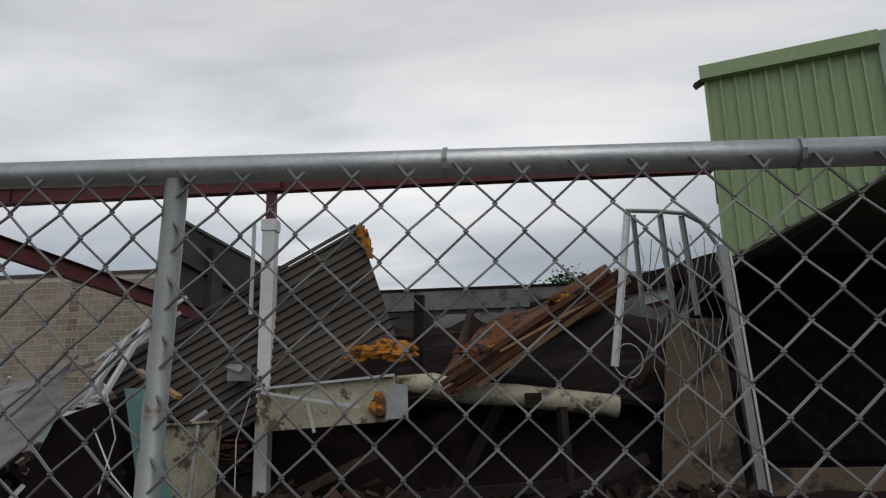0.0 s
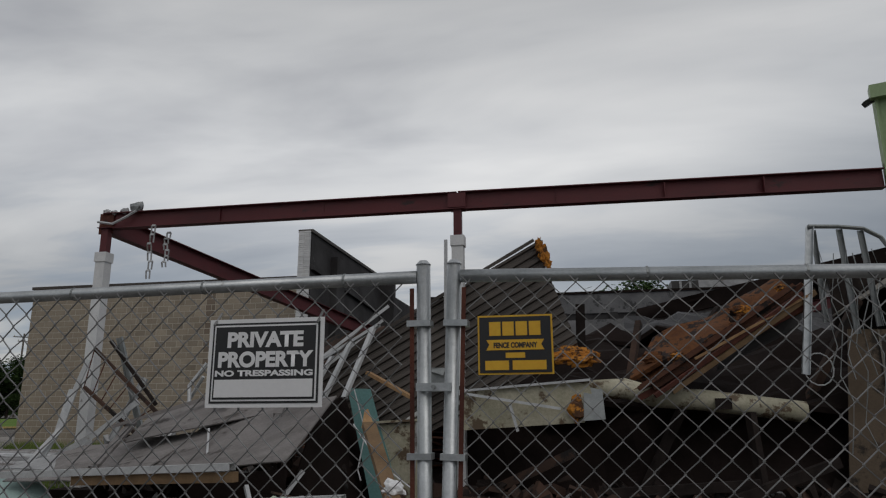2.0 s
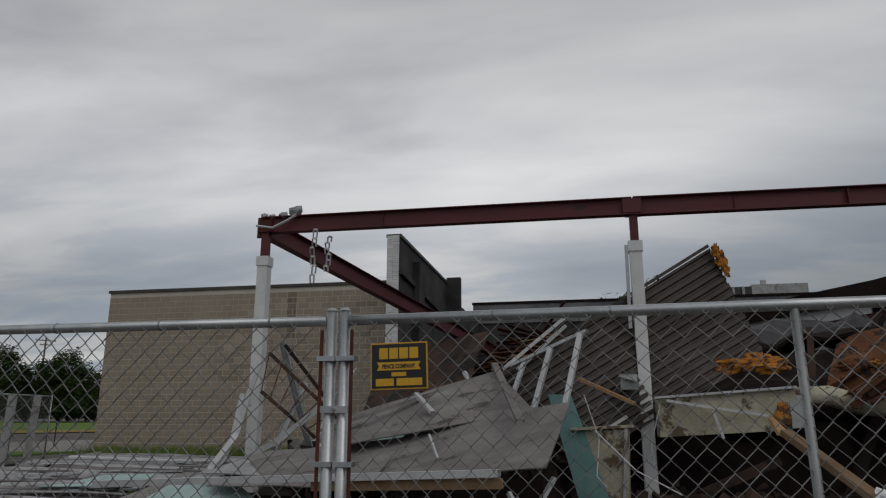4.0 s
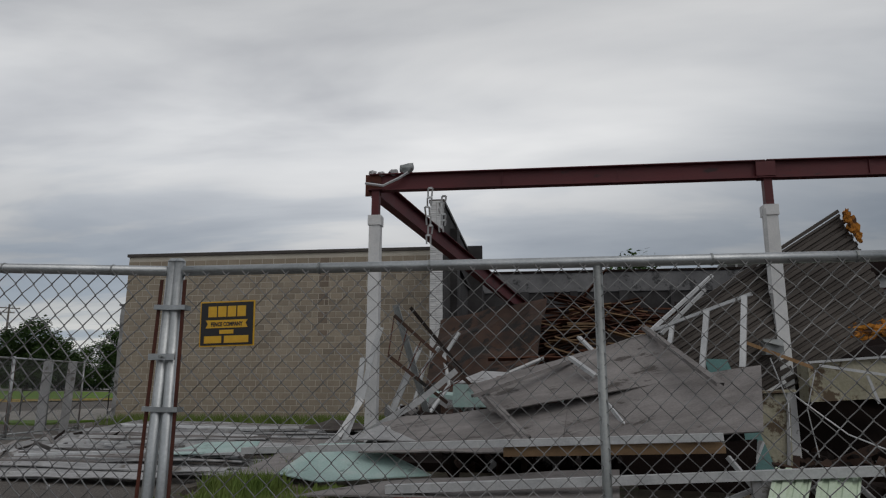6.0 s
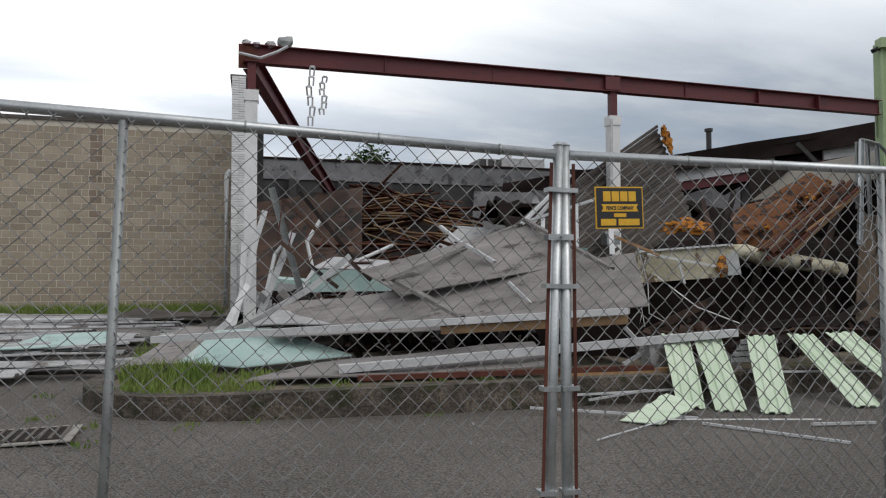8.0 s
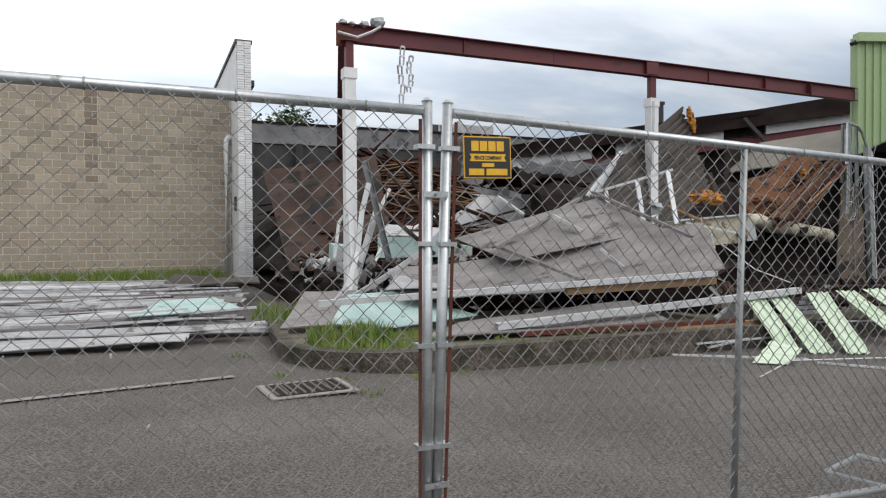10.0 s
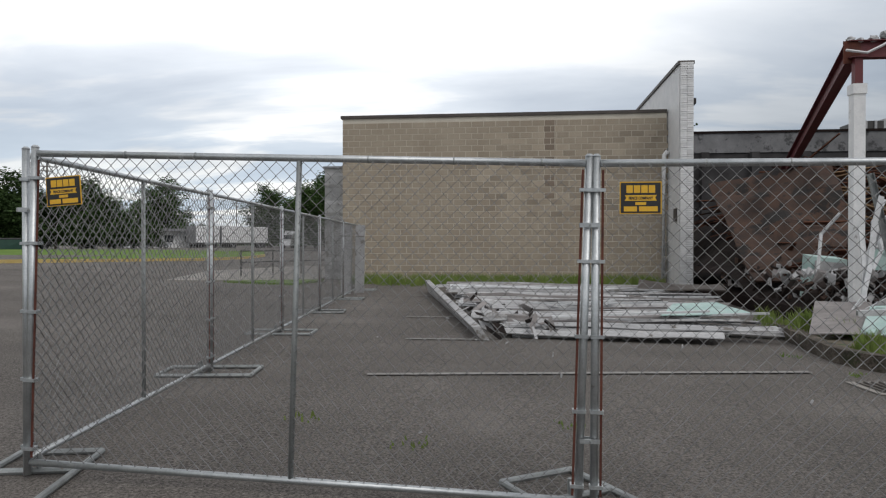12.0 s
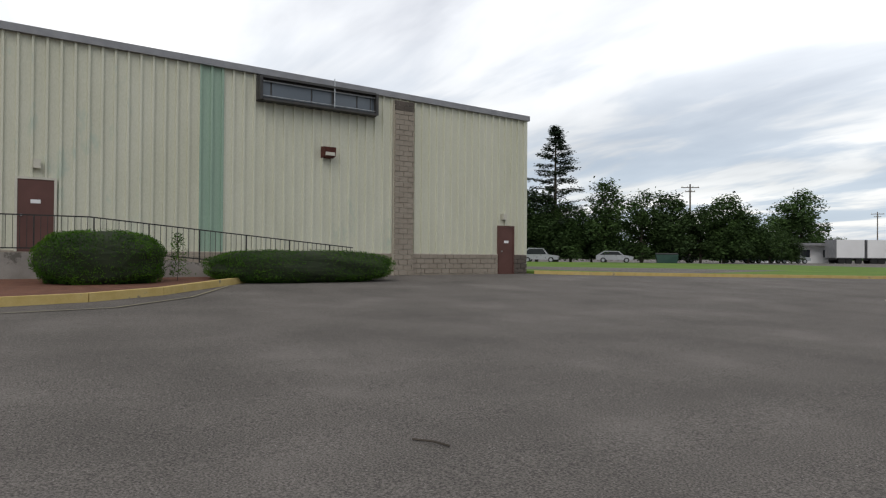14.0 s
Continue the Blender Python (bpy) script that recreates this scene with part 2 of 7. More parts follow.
MINT = surface("pale_mint_siding", (0.46, 0.58, 0.42), (0.56, 0.66, 0.50), 2, 0.6, grain=40, bump=0.1, stain=(0.36, 0.40, 0.30), stain_at=0.68, stain_scale=4, vary=0.06)
FOAM = surface("orange_foam_insulation", (0.36, 0.13, 0.018), (0.52, 0.22, 0.03), 5, 0.95, grain=20, bump=1.0, stain=(0.09, 0.042, 0.02), stain_at=0.50, stain_scale=7)
FOAM_DARK = surface("scorched_orange_insulation", (0.085, 0.032, 0.013), (0.20, 0.075, 0.02), 4, 0.95, grain=20, bump=1.0, stain=(0.025, 0.016, 0.014), stain_at=0.51, stain_scale=4)
CREAM = surface("stained_cream_metal", (0.31, 0.29, 0.20), (0.46, 0.43, 0.33), 3.0, 0.65, grain=24, bump=0.35, stain=(0.13, 0.09, 0.055), stain_at=0.53, stain_scale=3.2, grit=0.5)
CONCRETE = surface("worn_concrete", (0.22, 0.205, 0.185), (0.31, 0.29, 0.265), 2.0, 0.92, grain=50, bump=0.4, stain=(0.13, 0.12, 0.105), stain_at=0.58, stain_scale=2.5)
KERB = surface("mossy_kerb_concrete", (0.075, 0.060, 0.046), (0.145, 0.122, 0.098), 3.5, 0.95, grain=34, bump=1.0, stain=(0.045, 0.052, 0.02), stain_at=0.54, stain_scale=4, grit=0.8, patch=(0.015, 0.012, 0.01), patch_at=0.40, patch_scale=3.0)
SOIL = surface("dry_soil", (0.10, 0.085, 0.06), (0.17, 0.14, 0.10), 2.5, 0.95, grain=60, bump=0.8, stain=(0.06, 0.085, 0.03), stain_at=0.55, stain_scale=2)
LAWN = surface("mown_lawn", (0.085, 0.155, 0.026), (0.135, 0.205, 0.042), 0.5, 0.95, grain=60, bump=0.8, stain=(0.15, 0.165, 0.06), stain_at=0.62, stain_scale=0.7, spec=0.12)
GRASS = surface("grass_blades", (0.09, 0.15, 0.03), (0.17, 0.21, 0.06), 2.0, 0.8, grain=10, bump=0.0, spec=0.2)
LEAF = surface("dark_tree_leaves", (0.022, 0.044, 0.013), (0.055, 0.098, 0.026), 0.5, 0.75, grain=4, bump=0.0, vary=0.2, spec=0.2)
CONIFER = surface("conifer_needles", (0.014, 0.026, 0.016), (0.030, 0.046, 0.026), 0.6, 0.85, grain=4, bump=0.0, spec=0.2)
HEDGE = surface("clipped_hedge_leaves", (0.020, 0.062, 0.006), (0.068, 0.148, 0.013), 1.6, 0.7, grain=14, bump=0.0, spec=0.12)
# near-black green: the shade between the leaves is put into this colour
HEDGE_CORE = surface("hedge_inner_shade", (0.012, 0.020, 0.008), (0.022, 0.032, 0.012), 3, 0.95)
BARK = surface("dark_bark", (0.045, 0.036, 0.028), (0.085, 0.07, 0.055), 4, 0.95, grain=30, bump=0.8)
SIDING = surface("cream_ribbed_siding", (0.545, 0.545, 0.425), (0.625, 0.625, 0.50), 0.5, 0.5, grain=30, bump=0.06, stain=(0.50, 0.565, 0.47), stain_at=0.58, stain_scale=0.35, stretch=(1, 1, 0.4))
SIDING_GREEN = surface("faded_green_siding", (0.25, 0.36, 0.28), (0.31, 0.42, 0.33), 0.8, 0.55, grain=30, bump=0.06, stain=(0.40, 0.46, 0.37), stain_at=0.58, stain_scale=0.6, stretch=(1, 1.4, 0.25))
FASCIA = surface("green_seamed_metal", (0.26, 0.36, 0.18), (0.32, 0.42, 0.23), 0.7, 0.5, grain=30, bump=0.08, stain=(0.19, 0.26, 0.14), stain_at=0.64, stain_scale=1.0, stretch=(1, 1, 0.4))
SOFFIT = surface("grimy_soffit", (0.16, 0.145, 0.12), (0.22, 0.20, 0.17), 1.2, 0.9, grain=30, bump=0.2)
TRIM = surface("grey_metal_coping", (0.22, 0.22, 0.23), (0.30, 0.30, 0.31), 2, 0.5, 0.4, grain=40, bump=0.05)
COPING = surface("dark_brown_coping", (0.05, 0.042, 0.038), (0.08, 0.068, 0.06), 2, 0.6, 0.1)
DOOR = surface("brown_painted_steel", (0.085, 0.035, 0.028), (0.115, 0.05, 0.04), 1.5, 0.5, grain=60, bump=0.05)
FRAME_DARK = surface("dark_window_frame", (0.03, 0.03, 0.03), (0.055, 0.05, 0.045), 3, 0.5)
IRON = surface("black_iron", (0.02, 0.02, 0.02), (0.04, 0.038, 0.036), 5, 0.5, 0.2)
YELLOW = surface("faded_yellow_paint", (0.44, 0.32, 0.10), (0.56, 0.43, 0.18), 3, 0.8, grain=60, bump=0.3, stain=(0.24, 0.20, 0.14), stain_at=0.60, stain_scale=3)
MULCH = surface("red_bark_mulch", (0.10, 0.04, 0.025), (0.17, 0.075, 0.045), 3, 0.95, grain=40, bump=1.0)
BLOCK_GREY = surface("tan_grey_split_block", (0.24, 0.205, 0.165), (0.32, 0.28, 0.23), 1.2, 0.95, grain=28, bump=0.9, stain=(0.19, 0.16, 0.13), stain_at=0.6)
BLOCK_DARK = surface("dark_split_block", (0.07, 0.06, 0.05), (0.115, 0.095, 0.08), 1.2, 0.95, grain=28, bump=0.9)
TRUCK = surface("white_trailer_paint", (0.78, 0.78, 0.79), (0.85, 0.85, 0.86), 0.5, 0.5, bump=0.0, stain=(0.60, 0.59, 0.57), stain_at=0.70)
TYRE = surface("black_rubber", (0.015, 0.015, 0.015), (0.025, 0.025, 0.025), 5, 0.85)
CAR_SILVER = surface("silver_car_paint", (0.40, 0.42, 0.44), (0.46, 0.48, 0.50), 1, 0.3, 0.4, bump=0.0)
CAR_WHITE = surface("grey_car_paint", (0.22, 0.23, 0.24), (0.27, 0.28, 0.29), 1, 0.3, bump=0.0)
CAR_DARK = surface("dark_green_car_paint", (0.03, 0.07, 0.065), (0.04, 0.09, 0.08), 1, 0.3, bump=0.0)
CAR_GLASS = surface("dark_car_glass", (0.02, 0.025, 0.03), (0.03, 0.035, 0.04), 1, 0.12, bump=0.0)
BIN_GREEN = surface("green_bin_paint", (0.012, 0.045, 0.032), (0.018, 0.06, 0.042), 2, 0.6)
SIGN_BLACK = surface("sign_black", (0.014, 0.014, 0.016), (0.02, 0.02, 0.022), 4, 0.45, bump=0.0)
SIGN_WHITE = surface("sign_white", (0.78, 0.78, 0.79), (0.84, 0.84, 0.85), 4, 0.45, bump=0.0)
SIGN_YELLOW = surface("sign_yellow", (0.68, 0.36, 0.02), (0.74, 0.41, 0.03), 4, 0.45, bump=0.0)
POLE_WOOD = surface("grey_utility_pole_wood", (0.12, 0.105, 0.09), (0.17, 0.15, 0.13), 3, 0.9)
PLASTIC = surface("pale_plastic", (0.50, 0.48, 0.40), (0.58, 0.56, 0.48), 3, 0.5, bump=0.0)
STRAW = surface("dark_brown_board", (0.085, 0.062, 0.042), (0.145, 0.108, 0.075), 1.5, 0.9, grain=30, bump=0.3, stain=(0.04, 0.032, 0.026), stain_at=0.55, stain_scale=1.5)

IRON_WORN = surface("worn_grey_brown_iron", (0.085, 0.075, 0.066), (0.15, 0.135, 0.12), 9, 0.75, 0.4, grain=60, bump=0.3)
PALE_YELLOW = surface("worn_yellow_line", (0.28, 0.245, 0.15), (0.20, 0.18, 0.13), 6, 0.9, stain=(0.13, 0.12, 0.11), stain_at=0.55, stain_scale=7)
MEMBRANE = surface("charcoal_roof_membrane", (0.030, 0.030, 0.033), (0.070, 0.070, 0.075), 0.9, 0.7, grain=20, bump=0.4, stain=(0.14, 0.14, 0.145), stain_at=0.64, stain_scale=1.4)

GLASS = bpy.data.materials.new("window_glass_sky_tone")
GLASS.use_nodes = True
gp = GLASS.node_tree.nodes["Principled BSDF"]
# blue-grey base colour stands in for the sky reflected in the panes
gp.inputs["Base Color"].default_value = (0.11, 0.13, 0.15, 1)
gp.inputs["Roughness"].default_value = 0.06
gp.inputs["Specular IOR Level"].default_value = 0.9


# ---- building blocks ----
Z = Vector((0, 0, 1))


def V(*p):
    return Vector(p)


def thing(name, label, category, loc=(0, 0, 0), group="", kind=""):
    e = new(name)
    e.empty_display_size = 0.2
    e.location = loc
    return tagged(e, label, category, group, kind)


def part(name, bm, material, parent=None, label="", smooth=False):
    me = bpy.data.meshes.new(name)
    bm.normal_update()
    bm.to_mesh(me)
    bm.free()
    if smooth:
        me.shade_smooth()
    me.materials.append(material)
    ob = new(name, me)
    if parent is not None:
        ob.parent = parent
        m = parent.matrix_basis.copy()
        if parent.parent is not None:
            m = parent.parent.matrix_basis @ parent.matrix_parent_inverse @ m
        ob.matrix_parent_inverse = m.inverted()
    return tagged(ob, label)


def single(name, bm, material, label, category, group="", kind="", smooth=False):
    return tagged(part(name, bm, material, None, "", smooth), label, category, group, kind)


def bm_of(fill, *args, **kw):
    bm = bmesh.new()
    fill(bm, *args, **kw)
    return bm


def hexa(bm, pts):
    """Eight corners: four below, four above, in the same order round."""
    v = [bm.verts.new(p) for p in pts]
    for f in ((3, 2, 1, 0), (4, 5, 6, 7), (0, 1, 5, 4), (1, 2, 6, 5), (2, 3, 7, 6), (3, 0, 4, 7)):
        bm.faces.new([v[i] for i in f])
    return bm


def box(bm, x0, x1, y0, y1, z0, z1):
    return hexa(bm, [(x0, y0, z0), (x1, y0, z0), (x1, y1, z0), (x0, y1, z0), (x0, y0, z1), (x1, y0, z1), (x1, y1, z1), (x0, y1, z1)])


def axes(p, q, up_=Z):
    d = (q - p).normalized()
    s = d.cross(up_)
    if s.length < 1e-3:
        s = d.cross(Vector((0, 1, 0)))
    s.normalize()
    return d, s, s.cross(d).normalized()


def beam(bm, p, q, w, h, up_=Z, twist=0.0):
    p, q = Vector(p), Vector(q)
    d, s, u = axes(p, q, up_)
    if twist:
        r = Matrix.Rotation(twist, 3, d)
        s, u = r @ s, r @ u
    a, b = s * w / 2, u * h / 2
    return hexa(bm, [p - a - b, p + a - b, q + a - b, q - a - b, p - a + b, p + a + b, q + a + b, q - a + b])


def ibeam(bm, p, q, depth, flange, t=0.014):
    p, q = Vector(p), Vector(q)
    d, s, u = axes(p, q)
    for k in (-1, 1):
        beam(bm, p + u * k * (depth / 2 - t / 2), q + u * k * (depth / 2 - t / 2), flange, t)
    beam(bm, p, q, t * 0.8, depth - 2 * t)
    return bm


def channel(bm, p, q, w, h, t=0.004, up_=Z):
    """A thin U profile, open downwards."""
    p, q = Vector(p), Vector(q)
    d, s, u = axes(p, q, up_)
    beam(bm, p + u * (h / 2), q + u * (h / 2), w, t, up_)
    for k in (-1, 1):
        beam(bm, p + s * k * (w / 2 - t / 2), q + s * k * (w / 2 - t / 2), t, h, up_)
    return bm


def tube(bm, p, q, r, n=10, r2=None, caps=True):
    p, q = Vector(p), Vector(q)
    d, s, u = axes(p, q)
    r2 = r if r2 is None else r2
    rings = []
    for c, rr in ((p, r), (q, r2)):
        rings.append([bm.verts.new(c + (s * math.cos(2 * math.pi * i / n) + u * math.sin(2 * math.pi * i / n)) * rr) for i in range(n)])
    for i in range(n):
        j = (i + 1) % n
        bm.faces.new((rings[0][i], rings[0][j], rings[1][j], rings[1][i]))
    if caps:
        bm.faces.new(rings[0][::-1])
        bm.faces.new(rings[1])
    return bm


def path_tube(bm, pts, r, n=6):
    pts = [Vector(p) for p in pts]
    rings = []
    for i, c in enumerate(pts):
        d, s, u = axes(pts[max(i - 1, 0)], pts[min(i + 1, len(pts) - 1)])
        rings.append([bm.verts.new(c + (s * math.cos(2 * math.pi * k / n) + u * math.sin(2 * math.pi * k / n)) * r) for k in range(n)])
    for a, b in zip(rings, rings[1:]):
        for k in range(n):
            bm.faces.new((a[k], a[(k + 1) % n], b[(k + 1) % n], b[k]))
    bm.faces.new(rings[0][::-1])
    bm.faces.new(rings[-1])
    return bm


def plate(bm, a, b, c, d, th=0.012, n=1, wobble=0.0, ribs=0, depth=0.03, seed=0):
    """A sheet with thickness between four corners, a-b-c-d round; dented by noise, or ribbed with ribs that run from a to b."""
    a, b, c, d = map(Vector, (a, b, c, d))
    nrm = (b - a).cross(d - a).normalized()
    m = n
    rows = []
    us = [i / n for i in range(n + 1)]
    if ribs:
        vs, hs = [0.0], [0.0]
        for i in range(ribs):
            for f, h in ((0.30, 0), (0.42, 1), (0.72, 1), (0.84, 0), (1.0, 0)):
                vs.append((i + f) / ribs)
                hs.append(h)
    else:
        vs, hs = [i / m for i in range(m + 1)], [0.0] * (m + 1)
    top, bot = [], []
    for v, h in zip(vs, hs):
        rt, rb = [], []
        for u in us:
            p = (a * (1 - u) + b * u) * (1 - v) + (d * (1 - u) + c * u) * v
            off = nrm * (h * depth)
            if wobble:
                off += nrm * (noise.noise(p * 1.3 + Vector((seed, seed * 2, 0))) * wobble)
            rt.append(bm.verts.new(p + off + nrm * th / 2))
            rb.append(bm.verts.new(p + off - nrm * th / 2))
        top.append(rt)
        bot.append(rb)
    for j in range(len(vs) - 1):
        for i in range(n):
            bm.faces.new((top[j][i], top[j][i + 1], top[j + 1][i + 1], top[j + 1][i]))
            bm.faces.new((bot[j][i], bot[j + 1][i], bot[j + 1][i + 1], bot[j][i + 1]))
    for j in range(len(vs) - 1):
        bm.faces.new((top[j][0], top[j + 1][0], bot[j + 1][0], bot[j][0]))
        bm.faces.new((top[j][n], bot[j][n], bot[j + 1][n], top[j + 1][n]))
    for i in range(n):
        bm.faces.new((top[0][i], bot[0][i], bot[0][i + 1], top[0][i + 1]))
        bm.faces.new((top[-1][i], top[-1][i + 1], bot[-1][i + 1], bot[-1][i]))
    return bm


def prism(bm, pts, ext):
    lo = [bm.verts.new(p) for p in pts]
    hi = [bm.verts.new(Vector(p) + Vector(ext)) for p in pts]
    k = len(pts)
    bm.faces.new(lo[::-1])
    bm.faces.new(hi)
    for i in range(k):
        j = (i + 1) % k
        bm.faces.new((lo[i], lo[j], hi[j], hi[i]))
    bmesh.ops.recalc_face_normals(bm, faces=bm.faces)
    return bm


def lump(bm, c, r, seed=0, squash=(1, 1, 1), rough=0.35, sub=2):
    """An uneven lump: a ball of three subdivisions pushed in and out."""
    made = bmesh.ops.create_icosphere(bm, subdivisions=sub, radius=1.0)["verts"]
    for v in made:
        k = 1 + rough * noise.noise(v.co * 1.7 + Vector((seed, 0, seed * 3)))
        v.co = Vector((v.co.x * squash[0], v.co.y * squash[1], v.co.z * squash[2])) * (k * r) + Vector(c)
    return bm


def text_bm(words, height, width):
    """Flat letters of Blender's own font, as a mesh in the xz plane, centred on x, fitted to the width."""
    cu = bpy.data.curves.new("letters", "FONT")
    cu.body, cu.size, cu.align_x, cu.extrude = words, height / 0.72, "CENTER", 0.0
    cu.offset = height * 0.065
    ob = new("letters", cu)
    bpy.context.view_layer.update()
    me = bpy.data.meshes.new_from_object(ob.evaluated_get(bpy.context.evaluated_depsgraph_get()))
    bpy.data.objects.remove(ob)
    bm = bmesh.new()
    bm.from_mesh(me)
    bpy.data.meshes.remove(me)
    xs = [v.co.x for v in bm.verts]
    k = width / (max(xs) - min(xs))
    for v in bm.verts:
        v.co = Vector((v.co.x * k, 0, v.co.y))
    return bm


def ground_z(x, y):
    return float(np.interp(x, [-60, -38, -21, -16, -10, -7, 40], [0.75, 0.65, 0.05, 0.0, -0.11, -0.22, -0.24]))

# ---- ground ----
xs = [-1500, -700, -350, -200, -130, -90, -70] + list(range(-60, 41, 2)) + [60, 100, 200, 500, 1500]
ys = [-1500, -600, -250, -100, -50, -30] + list(range(-20, 61, 2)) + [80, 110, 160, 300, 700, 1500]
bm = bmesh.new()
grid = [[bm.verts.new((x, y, ground_z(x, y) + 0.012 * noise.noise(Vector((x * 0.15, y * 0.15, 0))))) for x in xs] for y in ys]
for j in range(len(ys) - 1):
    for i in range(len(xs) - 1):
        bm.faces.new((grid[j][i], grid[j][i + 1], grid[j + 1][i + 1], grid[j + 1][i]))
single("ground", bm, ASPHALT, "dark grey worn asphalt car park", "asphalt", kind="structure", smooth=True)


def strip(pts, width, lift=0.016):
    """A thin painted strip that follows the asphalt."""
    bm = bmesh.new()
    last = None
    for (x0, y0), (x1, y1) in zip(pts, pts[1:]):
        d = Vector((x1 - x0, y1 - y0, 0)).normalized()
        s = Vector((-d.y, d.x, 0)) * width / 2
        k = max(2, int(math.hypot(x1 - x0, y1 - y0)))
        rows = []
        for i in range(k + 1):
            x, y = x0 + (x1 - x0) * i / k, y0 + (y1 - y0) * i / k
            z = ground_z(x, y) + lift
            rows.append([bm.verts.new((x + s.x, y + s.y, z)), bm.verts.new((x - s.x, y - s.y, z))])
        for a, b in zip(rows, rows[1:]):
            bm.faces.new((a[0], a[1], b[1], b[0]))
    bmesh.ops.recalc_face_normals(bm, faces=bm.faces)
    return bm


for pts in (((-15.1, 4.2), (-10.4, 5.3)), ((-15.15, 6.8), (-14.0, 7.0)), ((-15.6, 9.6), (-14.6, 9.8)), ((-16.2, 14.6), (-15.4, 14.8))):
    single("parking_line", strip(pts, 0.1), LINE, "worn white parking bay line on the asphalt", "road marking", "parking lines", "structure")
single("kerb_line", strip([(-29.4, -5.0), (-29.8, -2.3), (-31.5, -0.4), (-34.6, 1.5)], 0.08), PALE_YELLOW, "faded yellow line painted along the kerb", "road marking", kind="structure")


def slab_on_ground(name, outline, top, material, label, category, drop=0.35):
    bm = bmesh.new()
    prism(bm, [(x, y, ground_z(x, y) - drop) for x, y in outline], (0, 0, drop + top))
    return single(name, bm, material, label, category, kind="structure")


LAWN_EDGE = [(-37.9, 16.1), (-36.6, 18.2), (-35, 22.2), (-33, 27.6), (-31, 33), (-30.6, 39), (-31.8, 45)]
slab_on_ground("lawn", LAWN_EDGE + [(-36, 56), (-50, 58), (-62, 52), (-80, 42), (-80, 16.1)], 0.11, LAWN, "mown green lawn behind a yellow kerb", "grass")
bm = bmesh.new()
for (x0, y0), (x1, y1) in zip(LAWN_EDGE, LAWN_EDGE[1:]):
    beam(bm, (x0, y0, ground_z(x0, y0) + 0.05), (x1, y1, ground_z(x1, y1) + 0.05), 0.16, 0.2)
single("lawn_kerb", bm, YELLOW, "yellow painted concrete kerb along the lawn", "kerb", kind="structure")
# pale concrete path with a handrail, and the strip of grass before it
slab_on_ground("pavement", [(-24.3, 17.2), (-20.6, 19.8), (-20.6, 31), (-24.5, 31), (-25.7, 23.2)], 0.05, CONCRETE, "pale concrete path beside the block building", "pavement")
slab_on_ground("grass_verge", [(-22.7, 17.8), (-20.4, 17.6), (-20.2, 20.2)], 0.07, LAWN, "strip of short grass at the path", "grass")
rail = thing("handrail", "low black steel handrail along the concrete path", "handrail", (-22.9, 21.5, 0.15))
a, b = V(-23.3, 20.6, 0.12), V(-21.6, 25.5, 0.1)
for k in (0.0, 0.33, 0.66, 1.0):
    p = a.lerp(b, k)
    part("post", bm_of(tube, p, p + V(0, 0, 0.98), 0.022), IRON, rail)
for z in (0.95, 0.55):
    part("rail", bm_of(tube, a + V(0, 0, z), b + V(0, 0, z), 0.022), IRON, rail)

# raised walk in front of the burnt shop, with its kerb
CORNER = [(-9.72 + 1.2 - 1.2 * math.cos(a_), 6.3 - 1.2 * math.sin(a_)) for a_ in [radians(10 * i) for i in range(10)]]
WALK = [(-9.35, 9.6)] + CORNER + [(-4.0, 5.1), (14, 5.1), (14, 9.6)]
bm = bmesh.new()
prism(bm, [(x, y, -0.5) for x, y in WALK], (0, 0, 0.5))
single("shop_pavement", bm, SOIL, "raised soil and concrete walk in front of the burnt shop", "pavement", kind="structure")
kerb = thing("kerb", "weathered mossy concrete kerb round the raised walk", "kerb", (-7, 5.1, -0.2), kind="structure")
edge = [(-9.5, 8.6)] + CORNER + [(-8.0, 5.1), (-6.8, 5.1), (-5.5, 5.1), (-4.2, 5.1), (-2.4, 5.1), (0, 5.1), (4, 5.1), (10, 5.1)]
arc_out = [(-8.52 - 1.285 * math.cos(a_), 6.3 - 1.285 * math.sin(a_)) for a_ in [radians(6 * i) for i in range(16)]]
arc_in = [(-8.52 - 1.115 * math.cos(a_), 6.3 - 1.115 * math.sin(a_)) for a_ in [radians(6 * i) for i in range(16)]]
bm = bmesh.new()
for (p0, p1), (q0, q1) in zip(zip(arc_out, arc_out[1:]), zip(arc_in, arc_in[1:])):
    hexa(bm, [(*p0, -0.36), (*p1, -0.36), (*q1, -0.36), (*q0, -0.36), (*p0, 0.06), (*p1, 0.06), (*q1, 0.06), (*q0, 0.06)])
bmesh.ops.remove_doubles(bm, verts=bm.verts, dist=0.001)
part("kerb_stone", bm, KERB, kerb)
for (x0, y0), (x1, y1) in [(edge[0], CORNER[0])] + list(zip([CORNER[-1]] + edge[11:], edge[11:])):
    d = V(x1 - x0, y1 - y0, 0).normalized() * 0.002
    part("kerb_stone", bm_of(beam, V(x0, y0, -0.15) + d, V(x1, y1, -0.15) - d, 0.17, 0.42), KERB, kerb)

# drain in the asphalt
drain = thing("drain_grate", "grey iron drain grate in a concrete surround", "drain grate", (-9.85, 4.5, -0.11))
C, U, W_ = V(-9.87, 4.52, -0.095), V(0.84, 0.06, 0) * 0.36, V(-0.06, 0.84, 0) * 0.27
bm = bmesh.new()
plate(bm, C - U * 1.25 - W_ * 1.3, C + U * 1.25 - W_ * 1.3, C + U * 1.25 + W_ * 1.3, C - U * 1.25 + W_ * 1.3, 0.01)
part("surround", bm, CONCRETE, drain)
